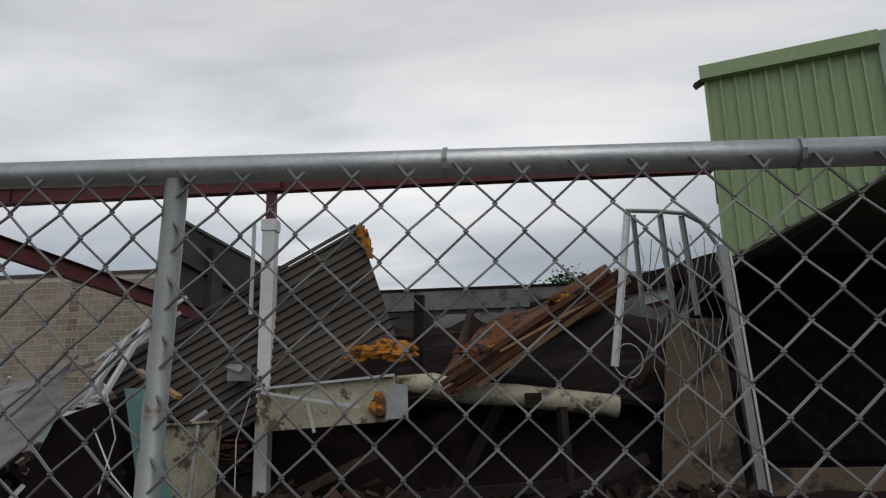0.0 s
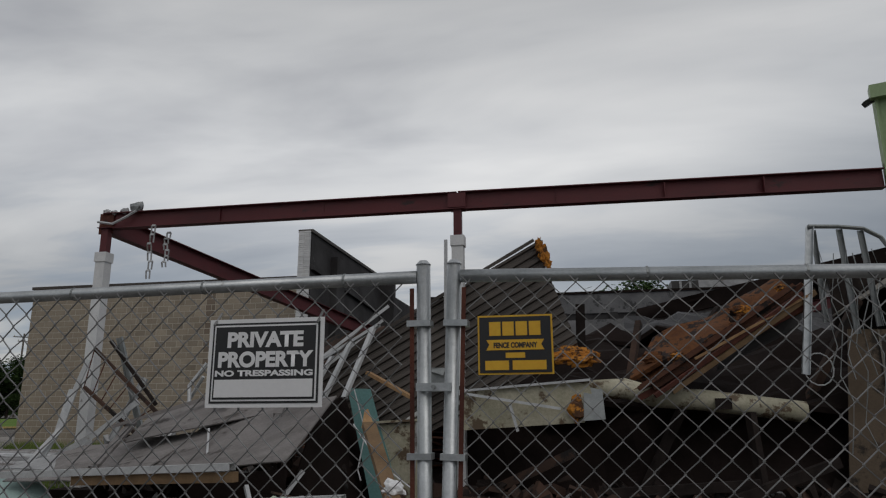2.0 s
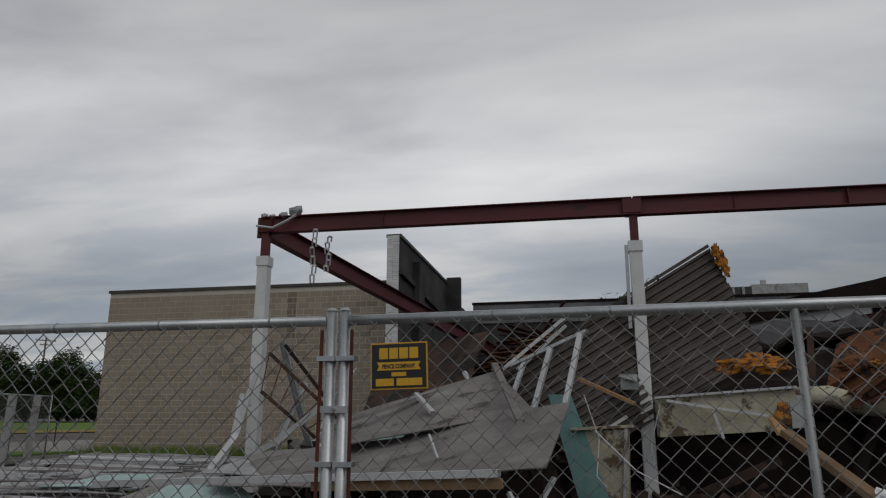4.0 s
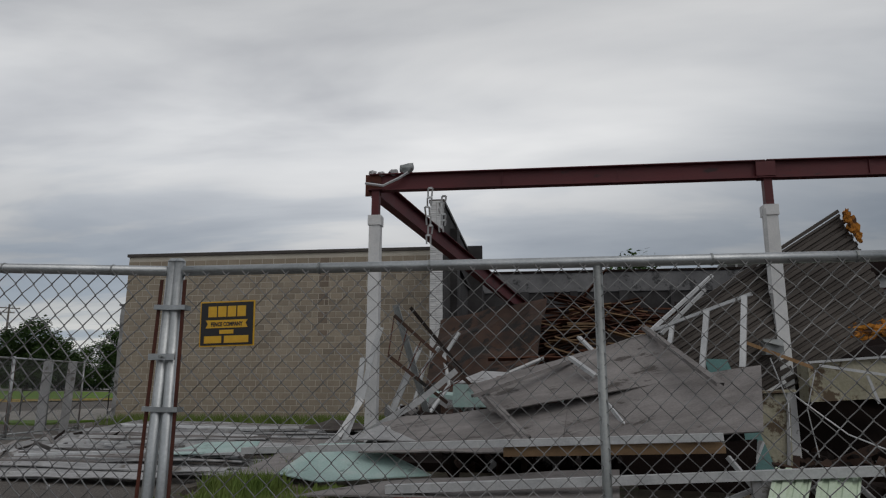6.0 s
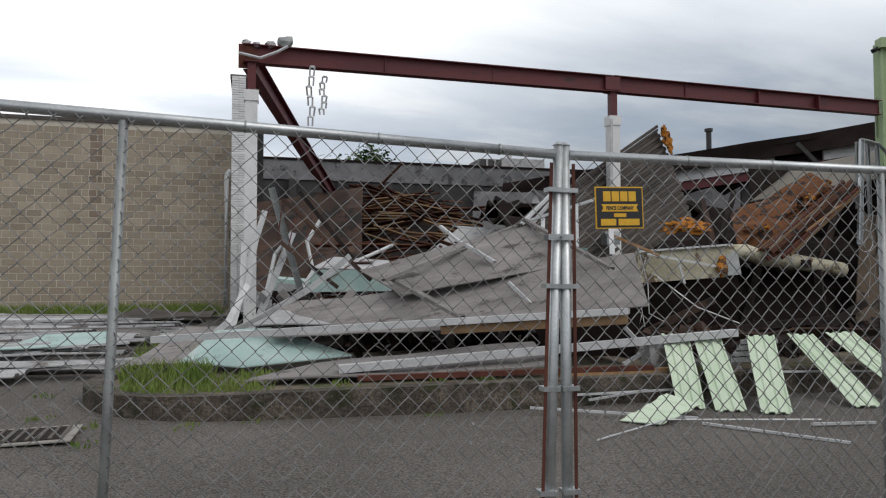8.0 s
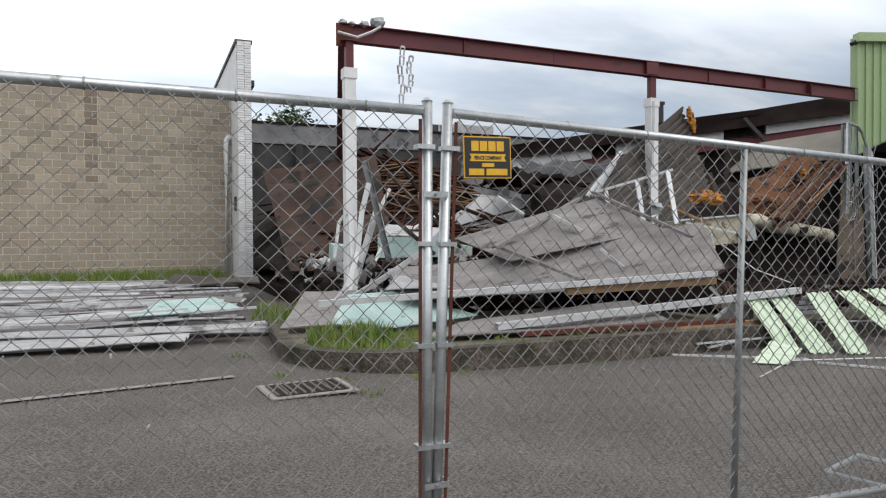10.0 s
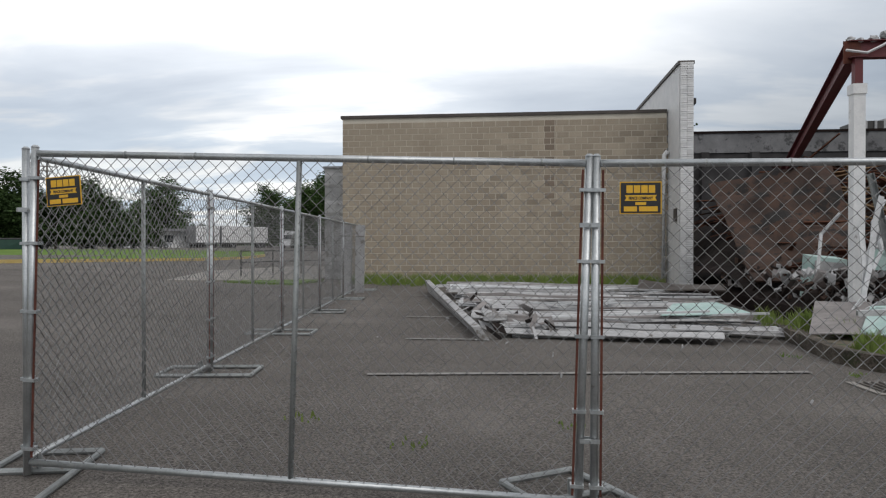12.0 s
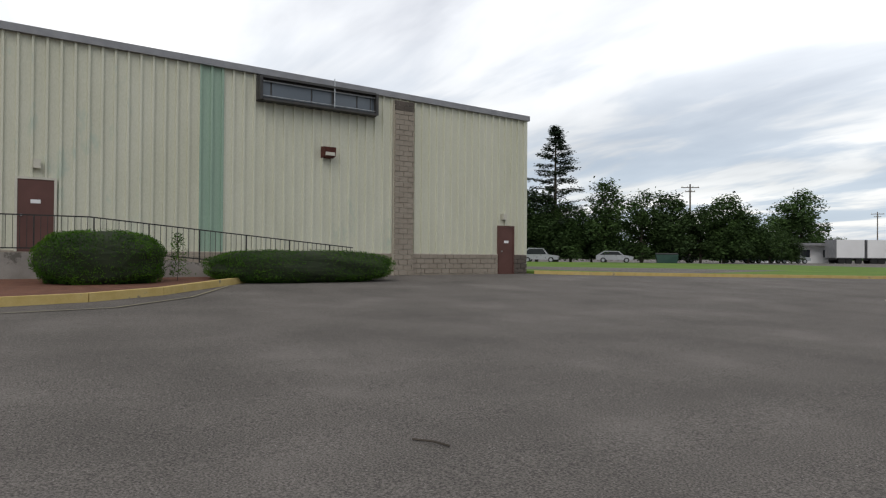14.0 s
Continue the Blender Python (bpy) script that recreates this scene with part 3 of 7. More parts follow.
# flat dark plate paints the shaded depth below the bars
part("pit", bm_of(plate, C - U - W_ + Z * 0.008, C + U - W_ + Z * 0.008, C + U + W_ + Z * 0.008, C - U + W_ + Z * 0.008, 0.006), CHAR, drain)
for i in range(9):
    k = -1 + 2 * i / 8
    part("bar", bm_of(beam, C + U * k - W_ + Z * 0.016, C + U * k + W_ + Z * 0.016, 0.022, 0.012), IRON_WORN, drain)

# ---- block building ----
WX0, WX1, WY, WZ0, WZ1 = -19.54, -8.83, 20.2, 0.0, 5.56
wall = thing("wall_block", "long tan split-face concrete block wall", "wall", (-14, 20.2, 0), kind="structure")
part("backing", bm_of(box, WX0 + 0.01, WX1, WY + 0.004, WY + 0.3, -0.1, WZ1), MORTAR, wall)
part("side_backing", bm_of(box, WX0 + 0.01, WX0 + 0.3, WY + 0.3, 40, -0.1, WZ1), CMU, wall)
part("coping", bm_of(box, WX0 - 0.05, WX1, WY - 0.05, WY + 0.36, WZ1, WZ1 + 0.1), COPING, wall)
part("side_coping", bm_of(box, WX0 - 0.05, WX0 + 0.36, WY + 0.36, 40, WZ1, WZ1 + 0.1), COPING, wall)

# ---- white brick pier and party wall ----
pier = thing("wall_party", "white glazed brick party wall, sooty on its inner side", "wall", (-8.6, 20, 0), kind="structure")
part("white_leaf", bm_of(box, -8.79, -8.6, 18.64, 26.8, 0, 6.7), BRICK_W, pier)
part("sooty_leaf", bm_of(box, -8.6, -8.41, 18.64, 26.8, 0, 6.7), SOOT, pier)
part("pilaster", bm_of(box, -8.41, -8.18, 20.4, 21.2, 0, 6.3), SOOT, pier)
part("ledge", bm_of(beam, (-8.36, 18.6, 5.6), (-8.36, 26.6, 5.2), 0.1, 0.16), SOOT, pier)
part("coping", bm_of(box, -8.84, -8.36, 18.58, 26.85, 6.7, 6.8), COPING, pier)
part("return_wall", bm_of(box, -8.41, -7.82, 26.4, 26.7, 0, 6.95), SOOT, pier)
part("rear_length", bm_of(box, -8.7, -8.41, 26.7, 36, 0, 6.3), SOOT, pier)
pipe = thing("downpipe", "white painted downpipe beside the brick pier", "downpipe", (-9.0, 19.98, 0.2))
part("pipe", bm_of(path_tube, [(-8.97, 19.99, 0.2), (-8.97, 19.99, 3.9), (-8.95, 20.0, 4.15), (-8.85, 20.02, 4.28)], 0.075, 10), COLUMN, pipe, smooth=True)
for z in (1.2, 2.9):
    part("bracket", bm_of(box, -9.07, -8.87, 19.98, 20.09, z, z + 0.05), GALV_DULL, pipe)
part("meter_box", bm_of(box, -8.84, -8.79, 18.9, 19.2, 2.0, 2.4), COPING, pipe)

# ---- burnt shop: floor and remaining walls ----
# floor is near-black so that the void above it stays dark
single("shop_floor", bm_of(box, -8.41, 16, 8.6, 36, -0.4, 0.12), BLACK, "sooty concrete floor slab of the burnt shop, blackened further for the unlit void", "floor", kind="structure")
back = thing("wall_rear", "smoke-blackened rear wall with a paler band on top", "wall", (2, 36, 0), kind="structure")
part("wall", bm_of(box, -8.7, 18, 36, 36.4, 0, 6.25), SOOT, back)
part("band", bm_of(box, -8.7, 18, 35.92, 36.4, 6.25, 7.3), SOOT_PALE, back)
part("coping", bm_of(box, -8.75, 18, 35.86, 36.46, 7.3, 7.42), BLACK, back)
for i in range(9):
    x = -6.4 + i * 2.6
    part("buttress", bm_of(box, x, x + 0.4, 35.6, 36, 0, 6.25), SOOT, back)
east = thing("wall_east", "white painted rear wall under a burnt black roof edge", "wall", (8, 20, 0), kind="structure")
E0, E1 = V(2.0, 25.6, 0), V(16.5, 17.0, 0)


def along(k, z, off=0.0):
    """A point of the oblique wall: k from its low end to its high end, z below the roof edge, off towards the front."""
    p = E0.lerp(E1, k)
    return V(p.x - 0.51 * off, p.y - 0.86 * off, 4.92 + 2.08 * k - z)


def east_slab(name, k0, k1, z0, z1, off, m, deep=0.25, label=""):
    return part(name, bm_of(hexa, [along(k0, z1, off), along(k1, z1, off), along(k1, z1, off - deep), along(k0, z1, off - deep), along(k0, z0, off), along(k1, z0, off), along(k1, z0, off - deep), along(k0, z0, off - deep)]), m, east, label)


bm = bmesh.new()
plate(bm, along(0, 0.5, 0.35), along(1, 0.75, 0.35), along(1, -0.05, 0.3), along(0, 0.0, 0.3), 0.07, 16, 0.25)
part("roof_edge", bm, BLACK, east, "burnt black roof felt hanging ragged over the edge")
east_slab("roof", 0, 1, 0.05, 0.2, 0.3, BLACK, 6.0)
for k0, k1 in ((0.02, 0.3), (0.36, 0.62), (0.72, 1.0)):
    east_slab("white_wall", k0, k1, 0.45, 1.02, 0.0, COLUMN)
# near-black sheets paint the shade inside the wall openings
for k0, k1 in ((0.3, 0.36), (0.62, 0.72)):
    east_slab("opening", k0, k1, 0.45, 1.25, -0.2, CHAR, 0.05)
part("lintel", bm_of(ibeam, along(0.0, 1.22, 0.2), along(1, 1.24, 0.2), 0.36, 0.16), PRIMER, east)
# near-black backing stands for the unlit rooms below the lintel
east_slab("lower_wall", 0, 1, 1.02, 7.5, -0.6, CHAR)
# pillars take the darker soot colour to deepen the void
for k in (0.12, 0.33, 0.55, 0.78):
    east_slab("pillar", k, k + 0.025, 1.5, 6.5, 0.0, SOOT)
part("brace", bm_of(beam, along(0.66, 0.3, 0.5), along(0.72, 1.6, 0.5), 0.14, 0.14), SOOT, east)
part("far_wall", bm_of(box, 16.8, 17, 5.2, 36, 0, 4.6), SOOT, east)
stack = thing("vent_stack", "thin dark vent pipe on the far roof", "vent pipe", (10.5, 23.5, 5.2))
part("pipe", bm_of(tube, (10.5, 23.5, 5.2), (10.5, 23.5, 7.2), 0.11), IRON, stack)
part("cap", bm_of(tube, (10.5, 23.5, 7.2), (10.5, 23.5, 7.32), 0.17), IRON, stack)
ac = thing("rooftop_unit", "pale grey rooftop air unit behind the parapet", "air conditioner", (6.7, 38, 6.9))
part("roof_curb", bm_of(box, 4.4, 9.2, 37.0, 39.6, 6.3, 7.45), SOOT_PALE, ac)
part("casing", bm_of(box, 6.2, 9.0, 37.2, 39.2, 7.45, 8.15), SHEET, ac)
part("intake", bm_of(box, 4.8, 6.2, 37.2, 39.2, 7.45, 8.05), FRAME_DARK, ac)
for x in (5.2, 5.7):
    part("louvre_frame", bm_of(box, x, x + 0.12, 37.12, 37.2, 7.45, 8.05), SHEET, ac)
part("cowl", bm_of(tube, (7.0, 38, 8.15), (7.0, 38, 8.5), 0.16), SHEET, ac)
part("support_wall", bm_of(box, 4.4, 9.2, 36.4, 39.8, 0, 6.3), SOOT, ac)

# ---- red steel frame ----
def steel_column(x, y, label):
    c = thing("steel_column", label, "column", (x, y, 0.1), "white columns of the steel frame")
    part("sleeve", bm_of(box, x - 0.088, x + 0.088, y - 0.088, y + 0.088, 0.1, 3.69), COLUMN, c, "white painted sheet metal sleeve")
    part("cap", bm_of(box, x - 0.105, x + 0.105, y - 0.105, y + 0.105, 3.69, 3.85), COLUMN, c)
    part("post", bm_of(box, x - 0.06, x + 0.06, y - 0.06, y + 0.06, 3.85, 4.27), PRIMER, c, "bare red primed steel post")
    part("plate", bm_of(box, x - 0.12, x + 0.12, y - 0.1, y + 0.1, 4.27, 4.282), PRIMER, c)
    return c


col1 = steel_column(-8.22, 9.0, "white sleeved steel column at the corner of the frame")
col2 = steel_column(-2.21, 9.11, "white sleeved steel column under the beam joint")
part("loose_strip", bm_of(beam, (-2.37, 8.9, 2.5), (-2.36, 8.88, 3.75), 0.05, 0.02, V(0, 1, 0)), ALU, col2)
front = thing("steel_beam", "long dark red primed steel beam on the columns", "steel beam", (-2.2, 9, 4.45))
part("west_length", bm_of(ibeam, (-8.34, 9.08, 4.425), (-2.22, 9.13, 4.42), 0.28, 0.16), PRIMER, front)
part("east_length", bm_of(ibeam, (-2.20, 9.13, 4.42), (3.95, 9.42, 4.46), 0.29, 0.16), PRIMER, front)
part("joint_plate", bm_of(box, -2.36, -2.08, 9.06, 9.11, 4.31, 4.54), PRIMER, front)
for x in (-6.2, -4.4, -0.7, 0.9, 2.3):
    part("stiffener", bm_of(box, x - 0.006, x + 0.006, 9.02 + 0.02 * (x + 8.3), 9.17 + 0.02 * (x + 8.3), 4.3, 4.55), PRIMER, front)
side = thing("steel_rafter", "dark red steel rafter sagging back into the ruin", "steel beam", (-8.2, 9.1, 4.35))
P0 = V(-8.26, 9.16, 4.38)
P1 = P0 + V(0.245, 0.963, -0.112) * 13.5
part("rafter", bm_of(ibeam, P0, P1, 0.34, 0.17), PRIMER, side)
part("end_plate", bm_of(beam, P0 - V(0.02, 0.12, 0), P0 - V(0.02, 0.1, 0), 0.26, 0.36), RUST, side)
part("hanger", bm_of(beam, P1 - V(0, 0.3, 0), P1 - V(0, 0.3, 2.9), 0.12, 0.12), CHAR, side)
random.seed(5)
wad = thing("torn_metal_flashing", "torn grey metal flashing caught on the beam end", "metal scrap", (-8.2, 8.9, 4.6))
for i, (x, z, r) in enumerate(((-7.72, 4.67, 0.1), (-7.95, 4.62, 0.06), (-8.3, 4.62, 0.05), (-8.15, 4.6, 0.045))):
    part("scrap", bm_of(lump, (x, 9.05, z - 0.03), r, i * 3.1, (1.3, 0.8, 0.9), 0.5), GALV_DULL if i == 0 else SHEET, wad)
part("strip", bm_of(path_tube, [(-8.4, 8.98, 4.40), (-8.1, 8.95, 4.34), (-7.85, 8.97, 4.46), (-7.7, 8.99, 4.56)], 0.022, 5), ALU, wad)
for x, y, z0, z1, seed in ((-7.36, 8.98, 4.28, 3.36, 1), (-7.16, 9.12, 4.18, 3.58, 2)):
    s = thing("hanging_strip", "perforated metal strip hanging from the beam", "metal strip", (x, y, z0), "hanging strips")
    n = 6
    for i in range(n):
        zz = z0 + (z1 - z0) * i / n
        ze = z0 + (z1 - z0) * (i + 0.9) / n
        dx = 0.03 * math.sin(seed + i * 1.7)
        for k in (-1, 1):
            part("side", bm_of(beam, (x + dx + k * 0.035, y, zz), (x + dx * 0.6 + k * 0.03, y + 0.01, ze), 0.026, 0.008, V(0, 1, 0)), SHEET, s)
        part("link", bm_of(beam, (x + dx - 0.03, y, zz), (x + dx + 0.03, y, zz), 0.02, 0.03), ALU, s)

# ---- green canopy block on the right ----
can = thing("canopy_fascia", "green standing-seam metal canopy box with a dark soffit", "canopy", (5, 9.4, 4.5), kind="structure")
A0, A1, B1, B0 = V(4.0, 9.38, 3.08), V(6.03, 8.76, 4.04), V(6.03, 8.76, 5.7), V(4.0, 9.38, 5.7)
fd = (A1 - A0)
fn = V(-0.29, -0.957, 0)
bm = bmesh.new()
prism(bm, [A0, A1, B1, B0], V(0.29, 0.957, 0) * 0.06)
part("panel", bm, FASCIA, can)
for i in range(12):
    k = i / 11
    lo, hi = A0.lerp(A1, k) + fn * 0.02, B0.lerp(B1, k) + fn * 0.02
    part("seam", bm_of(beam, lo + Z * 0.02, hi, 0.035, 0.04, fn), FASCIA, can)
part("coping", bm_of(beam, B0 + fn * 0.03 + Z * 0.09 - fd.normalized() * 0.08, B1 + fn * 0.03 + Z * 0.09, 0.22, 0.2), FASCIA, can)
part("gutter_end", bm_of(beam, B0 + V(-0.14, 0.05, -0.08), B0 + V(0.02, 0.05, 0.02), 0.1, 0.08), IRON, can)
part("corner_trim", bm_of(beam, A1 + fn * 0.03 + V(0.06, 0, 0), B1 + fn * 0.03 + V(0.06, 0, 0.2), 0.14, 0.12, fn), SIDING_GREEN, can)
part("side_panel", bm_of(box, 4.04, 4.1, 9.46, 9.6, 3.1, 5.8), FASCIA, can)
part("front_panel", bm_of(box, 6.1, 14, 8.73, 8.83, 4.0, 5.85), FASCIA, can)
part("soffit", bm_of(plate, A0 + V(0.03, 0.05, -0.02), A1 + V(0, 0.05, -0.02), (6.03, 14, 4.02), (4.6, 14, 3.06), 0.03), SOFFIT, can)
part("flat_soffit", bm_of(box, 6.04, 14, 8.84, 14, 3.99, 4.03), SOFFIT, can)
part("top", bm_of(box, 6.0, 14, 9.0, 10.5, 5.5, 5.6), BLACK, can)
# added near-black wall: the canopy's dark interior is put into its colour
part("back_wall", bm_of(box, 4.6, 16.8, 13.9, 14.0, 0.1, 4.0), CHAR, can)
part("loose_flashing", bm_of(plate, (4.0, 9.55, 3.9), (4.12, 9.6, 3.9), (4.1, 9.6, 4.6), (4.02, 9.55, 4.75), 0.006, 2, 0.05), ALU, can)
shopcol = thing("canopy_column", "grey sheet metal column under the green canopy", "column", (3.9, 9.0, 0.1))
part("shaft", bm_of(beam, (3.97, 9.0, 0.1), (3.85, 9.05, 3.2), 0.1, 0.12, V(0, 1, 0)), GALV_DULL, shopcol)
part("trim", bm_of(beam, (4.06, 8.95, 0.1), (3.93, 9.0, 3.1), 0.03, 0.03, V(0, 1, 0)), ALU, shopcol)
board = thing("brown_board", "water-stained brown board closing the shopfront bay", "board", (3.3, 9.05, 0.1))
part("sheet", bm_of(plate, (2.80, 9.02, 0.1), (3.80, 9.02, 0.1), (3.76, 9.1, 2.26), (3.08, 9.1, 2.28), 0.02, 6, 0.03), STRAW, board)
part("joint", bm_of(beam, (3.42, 9.0, 0.1), (3.45, 9.08, 2.26), 0.02, 0.012, V(0, 1, 0)), SOFFIT, board)
single("low_wall", bm_of(box, 4.02, 14, 9.0, 9.2, 0.0, 0.42), STRAW, "low tan wall under the open shopfront", "wall", kind="structure")

# ---- collapsed front: decks, sheets, trims ----
deck = thing("fallen_roof_deck", "tilted brown corrugated metal roof deck, torn at its end", "roof deck", (-2.3, 8.7, 0.9))
part("sheet", bm_of(plate, (-4.37, 8.75, 1.74), (-1.05, 9.52, 3.80), (-0.46, 9.36, 2.12), (-3.2, 8.75, 0.62), 0.012, 10, 0.05, 14, 0.04), DECK, deck)
bm = bmesh.new()
for i, (x, z, r) in enumerate(((-1.0, 3.75, 0.06), (-0.98, 3.68, 0.085), (-0.94, 3.6, 0.075), (-0.91, 3.53, 0.085), (-0.87, 3.46, 0.06), (-0.86, 3.38, 0.05))):
    lump(bm, (x, 9.42, z), r, i * 2.3, (0.7, 0.5, 1.3), 1.2, 3)
part("torn_insulation", bm, FOAM, deck, "torn orange insulation")
part("edge_strip", bm_of(beam, (-4.37, 8.72, 1.77), (-1.08, 9.5, 3.83), 0.03, 0.05), DECK, deck)
foam = thing("foam_lump", "torn orange foam insulation on the rubble", "insulation", (-0.7, 9.5, 1.9))
rf = random.Random(92)
for i in range(12):
    k = i / 11
    c = V(-1.28 + 0.95 * k, 9.3 + rf.uniform(-0.08, 0.08), 1.82 + 0.2 * k + rf.uniform(-0.04, 0.14))
    part("foam", bm_of(lump, c, rf.uniform(0.07, 0.14), i * 1.9, (1.5, 0.6, 0.7), 1.1, 3), FOAM, foam)
part("torn_slab", bm_of(plate, (-1.35, 9.3, 1.78), (-0.3, 9.35, 1.9), (-0.35, 9.55, 2.08), (-1.1, 9.5, 1.98), 0.07, 12, 0.16, seed=23), FOAM, foam)

trough = thing("cream_canopy_box", "stained cream sheet metal canopy box lying across the front", "canopy box", (-0.6, 8.7, 1.0))
bm = bmesh.new()
prism(bm, [(-2.1, 8.55, 0.98), (-0.45, 8.5, 1.08), (-0.3, 8.5, 1.3), (-0.38, 8.5, 1.62), (-1.2, 8.52, 1.56), (-2.1, 8.55, 1.48)], (0, 0.4, 0))
part("box", bm, CREAM, trough)
part("torn_end", bm_of(plate, (-0.46, 8.46, 1.1), (-0.18, 8.46, 1.12), (-0.2, 8.5, 1.5), (-0.44, 8.5, 1.55), 0.01, 3, 0.06), GALV_DULL, trough)
part("end_foam", bm_of(lump, (-0.55, 8.45, 1.25), 0.11, 3, (0.9, 0.5, 1.5), 0.6), FOAM, trough)
part("top_flange", bm_of(beam, (-2.15, 8.5, 1.5), (-0.35, 8.46, 1.63), 0.06, 0.03), ALU, trough)
part("strut", bm_of(beam, (-2.0, 8.42, 1.46), (-0.75, 8.36, 1.26), 0.02, 0.035), ALU, trough)
part("short_strut", bm_of(beam, (-1.42, 8.42, 1.33), (-1.32, 8.4, 0.97), 0.02, 0.035), ALU, trough)
bm = bmesh.new()
path_tube(bm, [(-0.35, 8.75, 1.5), (0.1, 8.7, 1.52), (0.5, 8.72, 1.4), (1.1, 8.75, 1.36), (1.8, 8.8, 1.27), (2.35, 8.85, 1.2)], 0.14, 10)
part("round_duct", bm, CREAM, trough, "rust-stained round duct", True)
# dark block on the duct paints the shade of a cut hole
part("cut_window", bm_of(box, 1.22, 1.42, 8.59, 8.64, 1.24, 1.38), CHAR, trough)

rusty = thing("rusty_joist_bundle", "bundle of rust-brown roof joists fallen at a slope", "steel joists", (1.4, 8.5, 1.6))
rj = random.Random(91)
for i in range(16):
    o = V(rj.uniform(-0.1, 0.1), 0.028 * i - 0.16, rj.uniform(-0.1, 0.1))
    e = V(rj.uniform(-0.25, 0.1), rj.uniform(-0.04, 0.04), rj.uniform(-0.06, 0.06))
    part("joist", bm_of(beam, V(0.22, 8.36, 1.47) + o + V(rj.uniform(0, 0.35), 0, 0), V(2.5, 8.7, 2.72) + o * 1.3 + e, rj.uniform(0.02, 0.05), rj.uniform(0.03, 0.08), Z, rj.uniform(-0.4, 0.4)), (RUST, LUMBER, BATTEN, LUMBER)[i % 4], rusty)
part("pale_edge", bm_of(beam, (0.95, 8.2, 1.86), (2.45, 8.5, 2.66), 0.025, 0.03), WOOD, rusty)
mass = thing("scorched_insulation_heap", "scorched orange insulation matted over broken joists", "insulation", (1.2, 9.4, 1.8))
part("matting", bm_of(plate, (0.2, 9.0, 1.62), (2.55, 9.2, 2.78), (2.5, 9.75, 3.0), (0.62, 9.7, 2.28), 0.06, 22, 0.28, seed=17), FOAM_DARK, mass)
part("under_mat", bm_of(plate, (0.3, 8.95, 1.5), (2.6, 9.0, 2.55), (2.55, 9.25, 2.8), (0.2, 9.1, 1.7), 0.05, 14, 0.2, seed=19), FOAM_DARK, mass)
for i in range(9):
    k = rj.random()
    part("tuft", bm_of(lump, (0.35 + 2.0 * k, 9.0 + 0.12 * rj.random(), 1.72 + 0.98 * k + rj.uniform(-0.05, 0.2)), rj.uniform(0.05, 0.11), i * 1.3, (1.4, 0.6, 0.7), 1.0, 3), FOAM if i % 3 == 0 else FOAM_DARK, mass)
part("slope_board", bm_of(plate, (1.3, 8.75, 1.75), (2.45, 8.9, 2.35), (2.6, 9.2, 2.75), (1.5, 9.3, 2.1), 0.03, 3, 0.04), SOOT, mass)

frame_ = thing("bent_stud_frame", "bent galvanised stud frame hanging over the shopfront", "stud frame", (3.0, 8.8, 3.5))
part("front_stud", bm_of(channel, (2.62, 8.6, 3.6), (2.28, 8.38, 1.66), 0.09, 0.045, 0.006, V(0, 1, 0)), GALV, frame_)
part("stud", bm_of(channel, (2.72, 8.8, 3.6), (2.75, 8.85, 2.35), 0.06, 0.04, 0.006, V(0, 1, 0)), GALV_DULL, frame_)
part("stud", bm_of(channel, (3.08, 8.9, 3.62), (3.15, 8.95, 2.2), 0.07, 0.04, 0.006, V(0, 1, 0)), GALV_DULL, frame_)
part("stud", bm_of(channel, (3.36, 8.95, 3.6), (3.45, 9.0, 2.3), 0.07, 0.04, 0.006, V(0, 1, 0)), GALV_DULL, frame_)
part("top_track", bm_of(path_tube, [(2.6, 8.6, 3.6), (3.05, 8.85, 3.64), (3.4, 8.95, 3.62), (3.62, 9.0, 3.5), (3.78, 9.0, 3.2)], 0.03, 5), GALV_DULL, frame_)
random.seed(11)
for i in range(10):
    x = 2.75 + 0.11 * i
    w = [(x + 0.06 * math.sin(i + 2.1 * j), 8.75 + 0.03 * math.cos(i * 2 + j), 3.3 - 0.32 * j - 0.05 * (i % 3)) for j in range(9 if i % 2 else 6)]
    single("hanging_cable", bm_of(path_tube, w, 0.007, 4), GALV_DULL, "thin grey cable hanging from the broken frame", "cable", "hanging cables")
loop = [(2.45 + 0.17 * math.cos(a_), 8.42, 1.72 + 0.2 * math.sin(a_)) for a_ in [i * 0.45 for i in range(15)]]
single("cable_loop", bm_of(path_tube, loop, 0.008, 4), ALU, "loop of pale cable on the stud frame", "cable", "hanging cables")

single("charred_post", bm_of(beam, (-0.48, 11.3, 0.1), (-0.4, 11.25, 3.05), 0.16, 0.16, V(0, 1, 0)), CHAR, "charred upright post in the ruin", "post")
for i, (p, q) in enumerate((((0.2, 9.6, 1.5), (0.5, 10.4, 2.6)), ((1.0, 10.5, 1.8), (1.9, 11.2, 2.9)), ((-2.6, 9.6, 1.4), (-1.2, 9.9, 2.0)), ((2.6, 9.6, 1.3), (3.6, 10.0, 2.8)), ((0.3, 9.0, 0.2), (0.9, 9.3, 1.25)), ((1.7, 8.6, 0.15), (1.65, 8.7, 1.2)), ((-1.8, 8.8, 0.15), (-0.6, 8.6, 0.7)), ((-0.2, 8.5, 0.2), (1.6, 8.3, 0.35)), ((1.2, 8.2, 0.15), (2.6, 8.6, 0.6)))):
    single("burnt_timber", bm_of(beam, p, q, 0.09, 0.12), CHAR if i % 3 else BURNT, "burnt timber sticking out of the ruin", "timber", "burnt timbers")
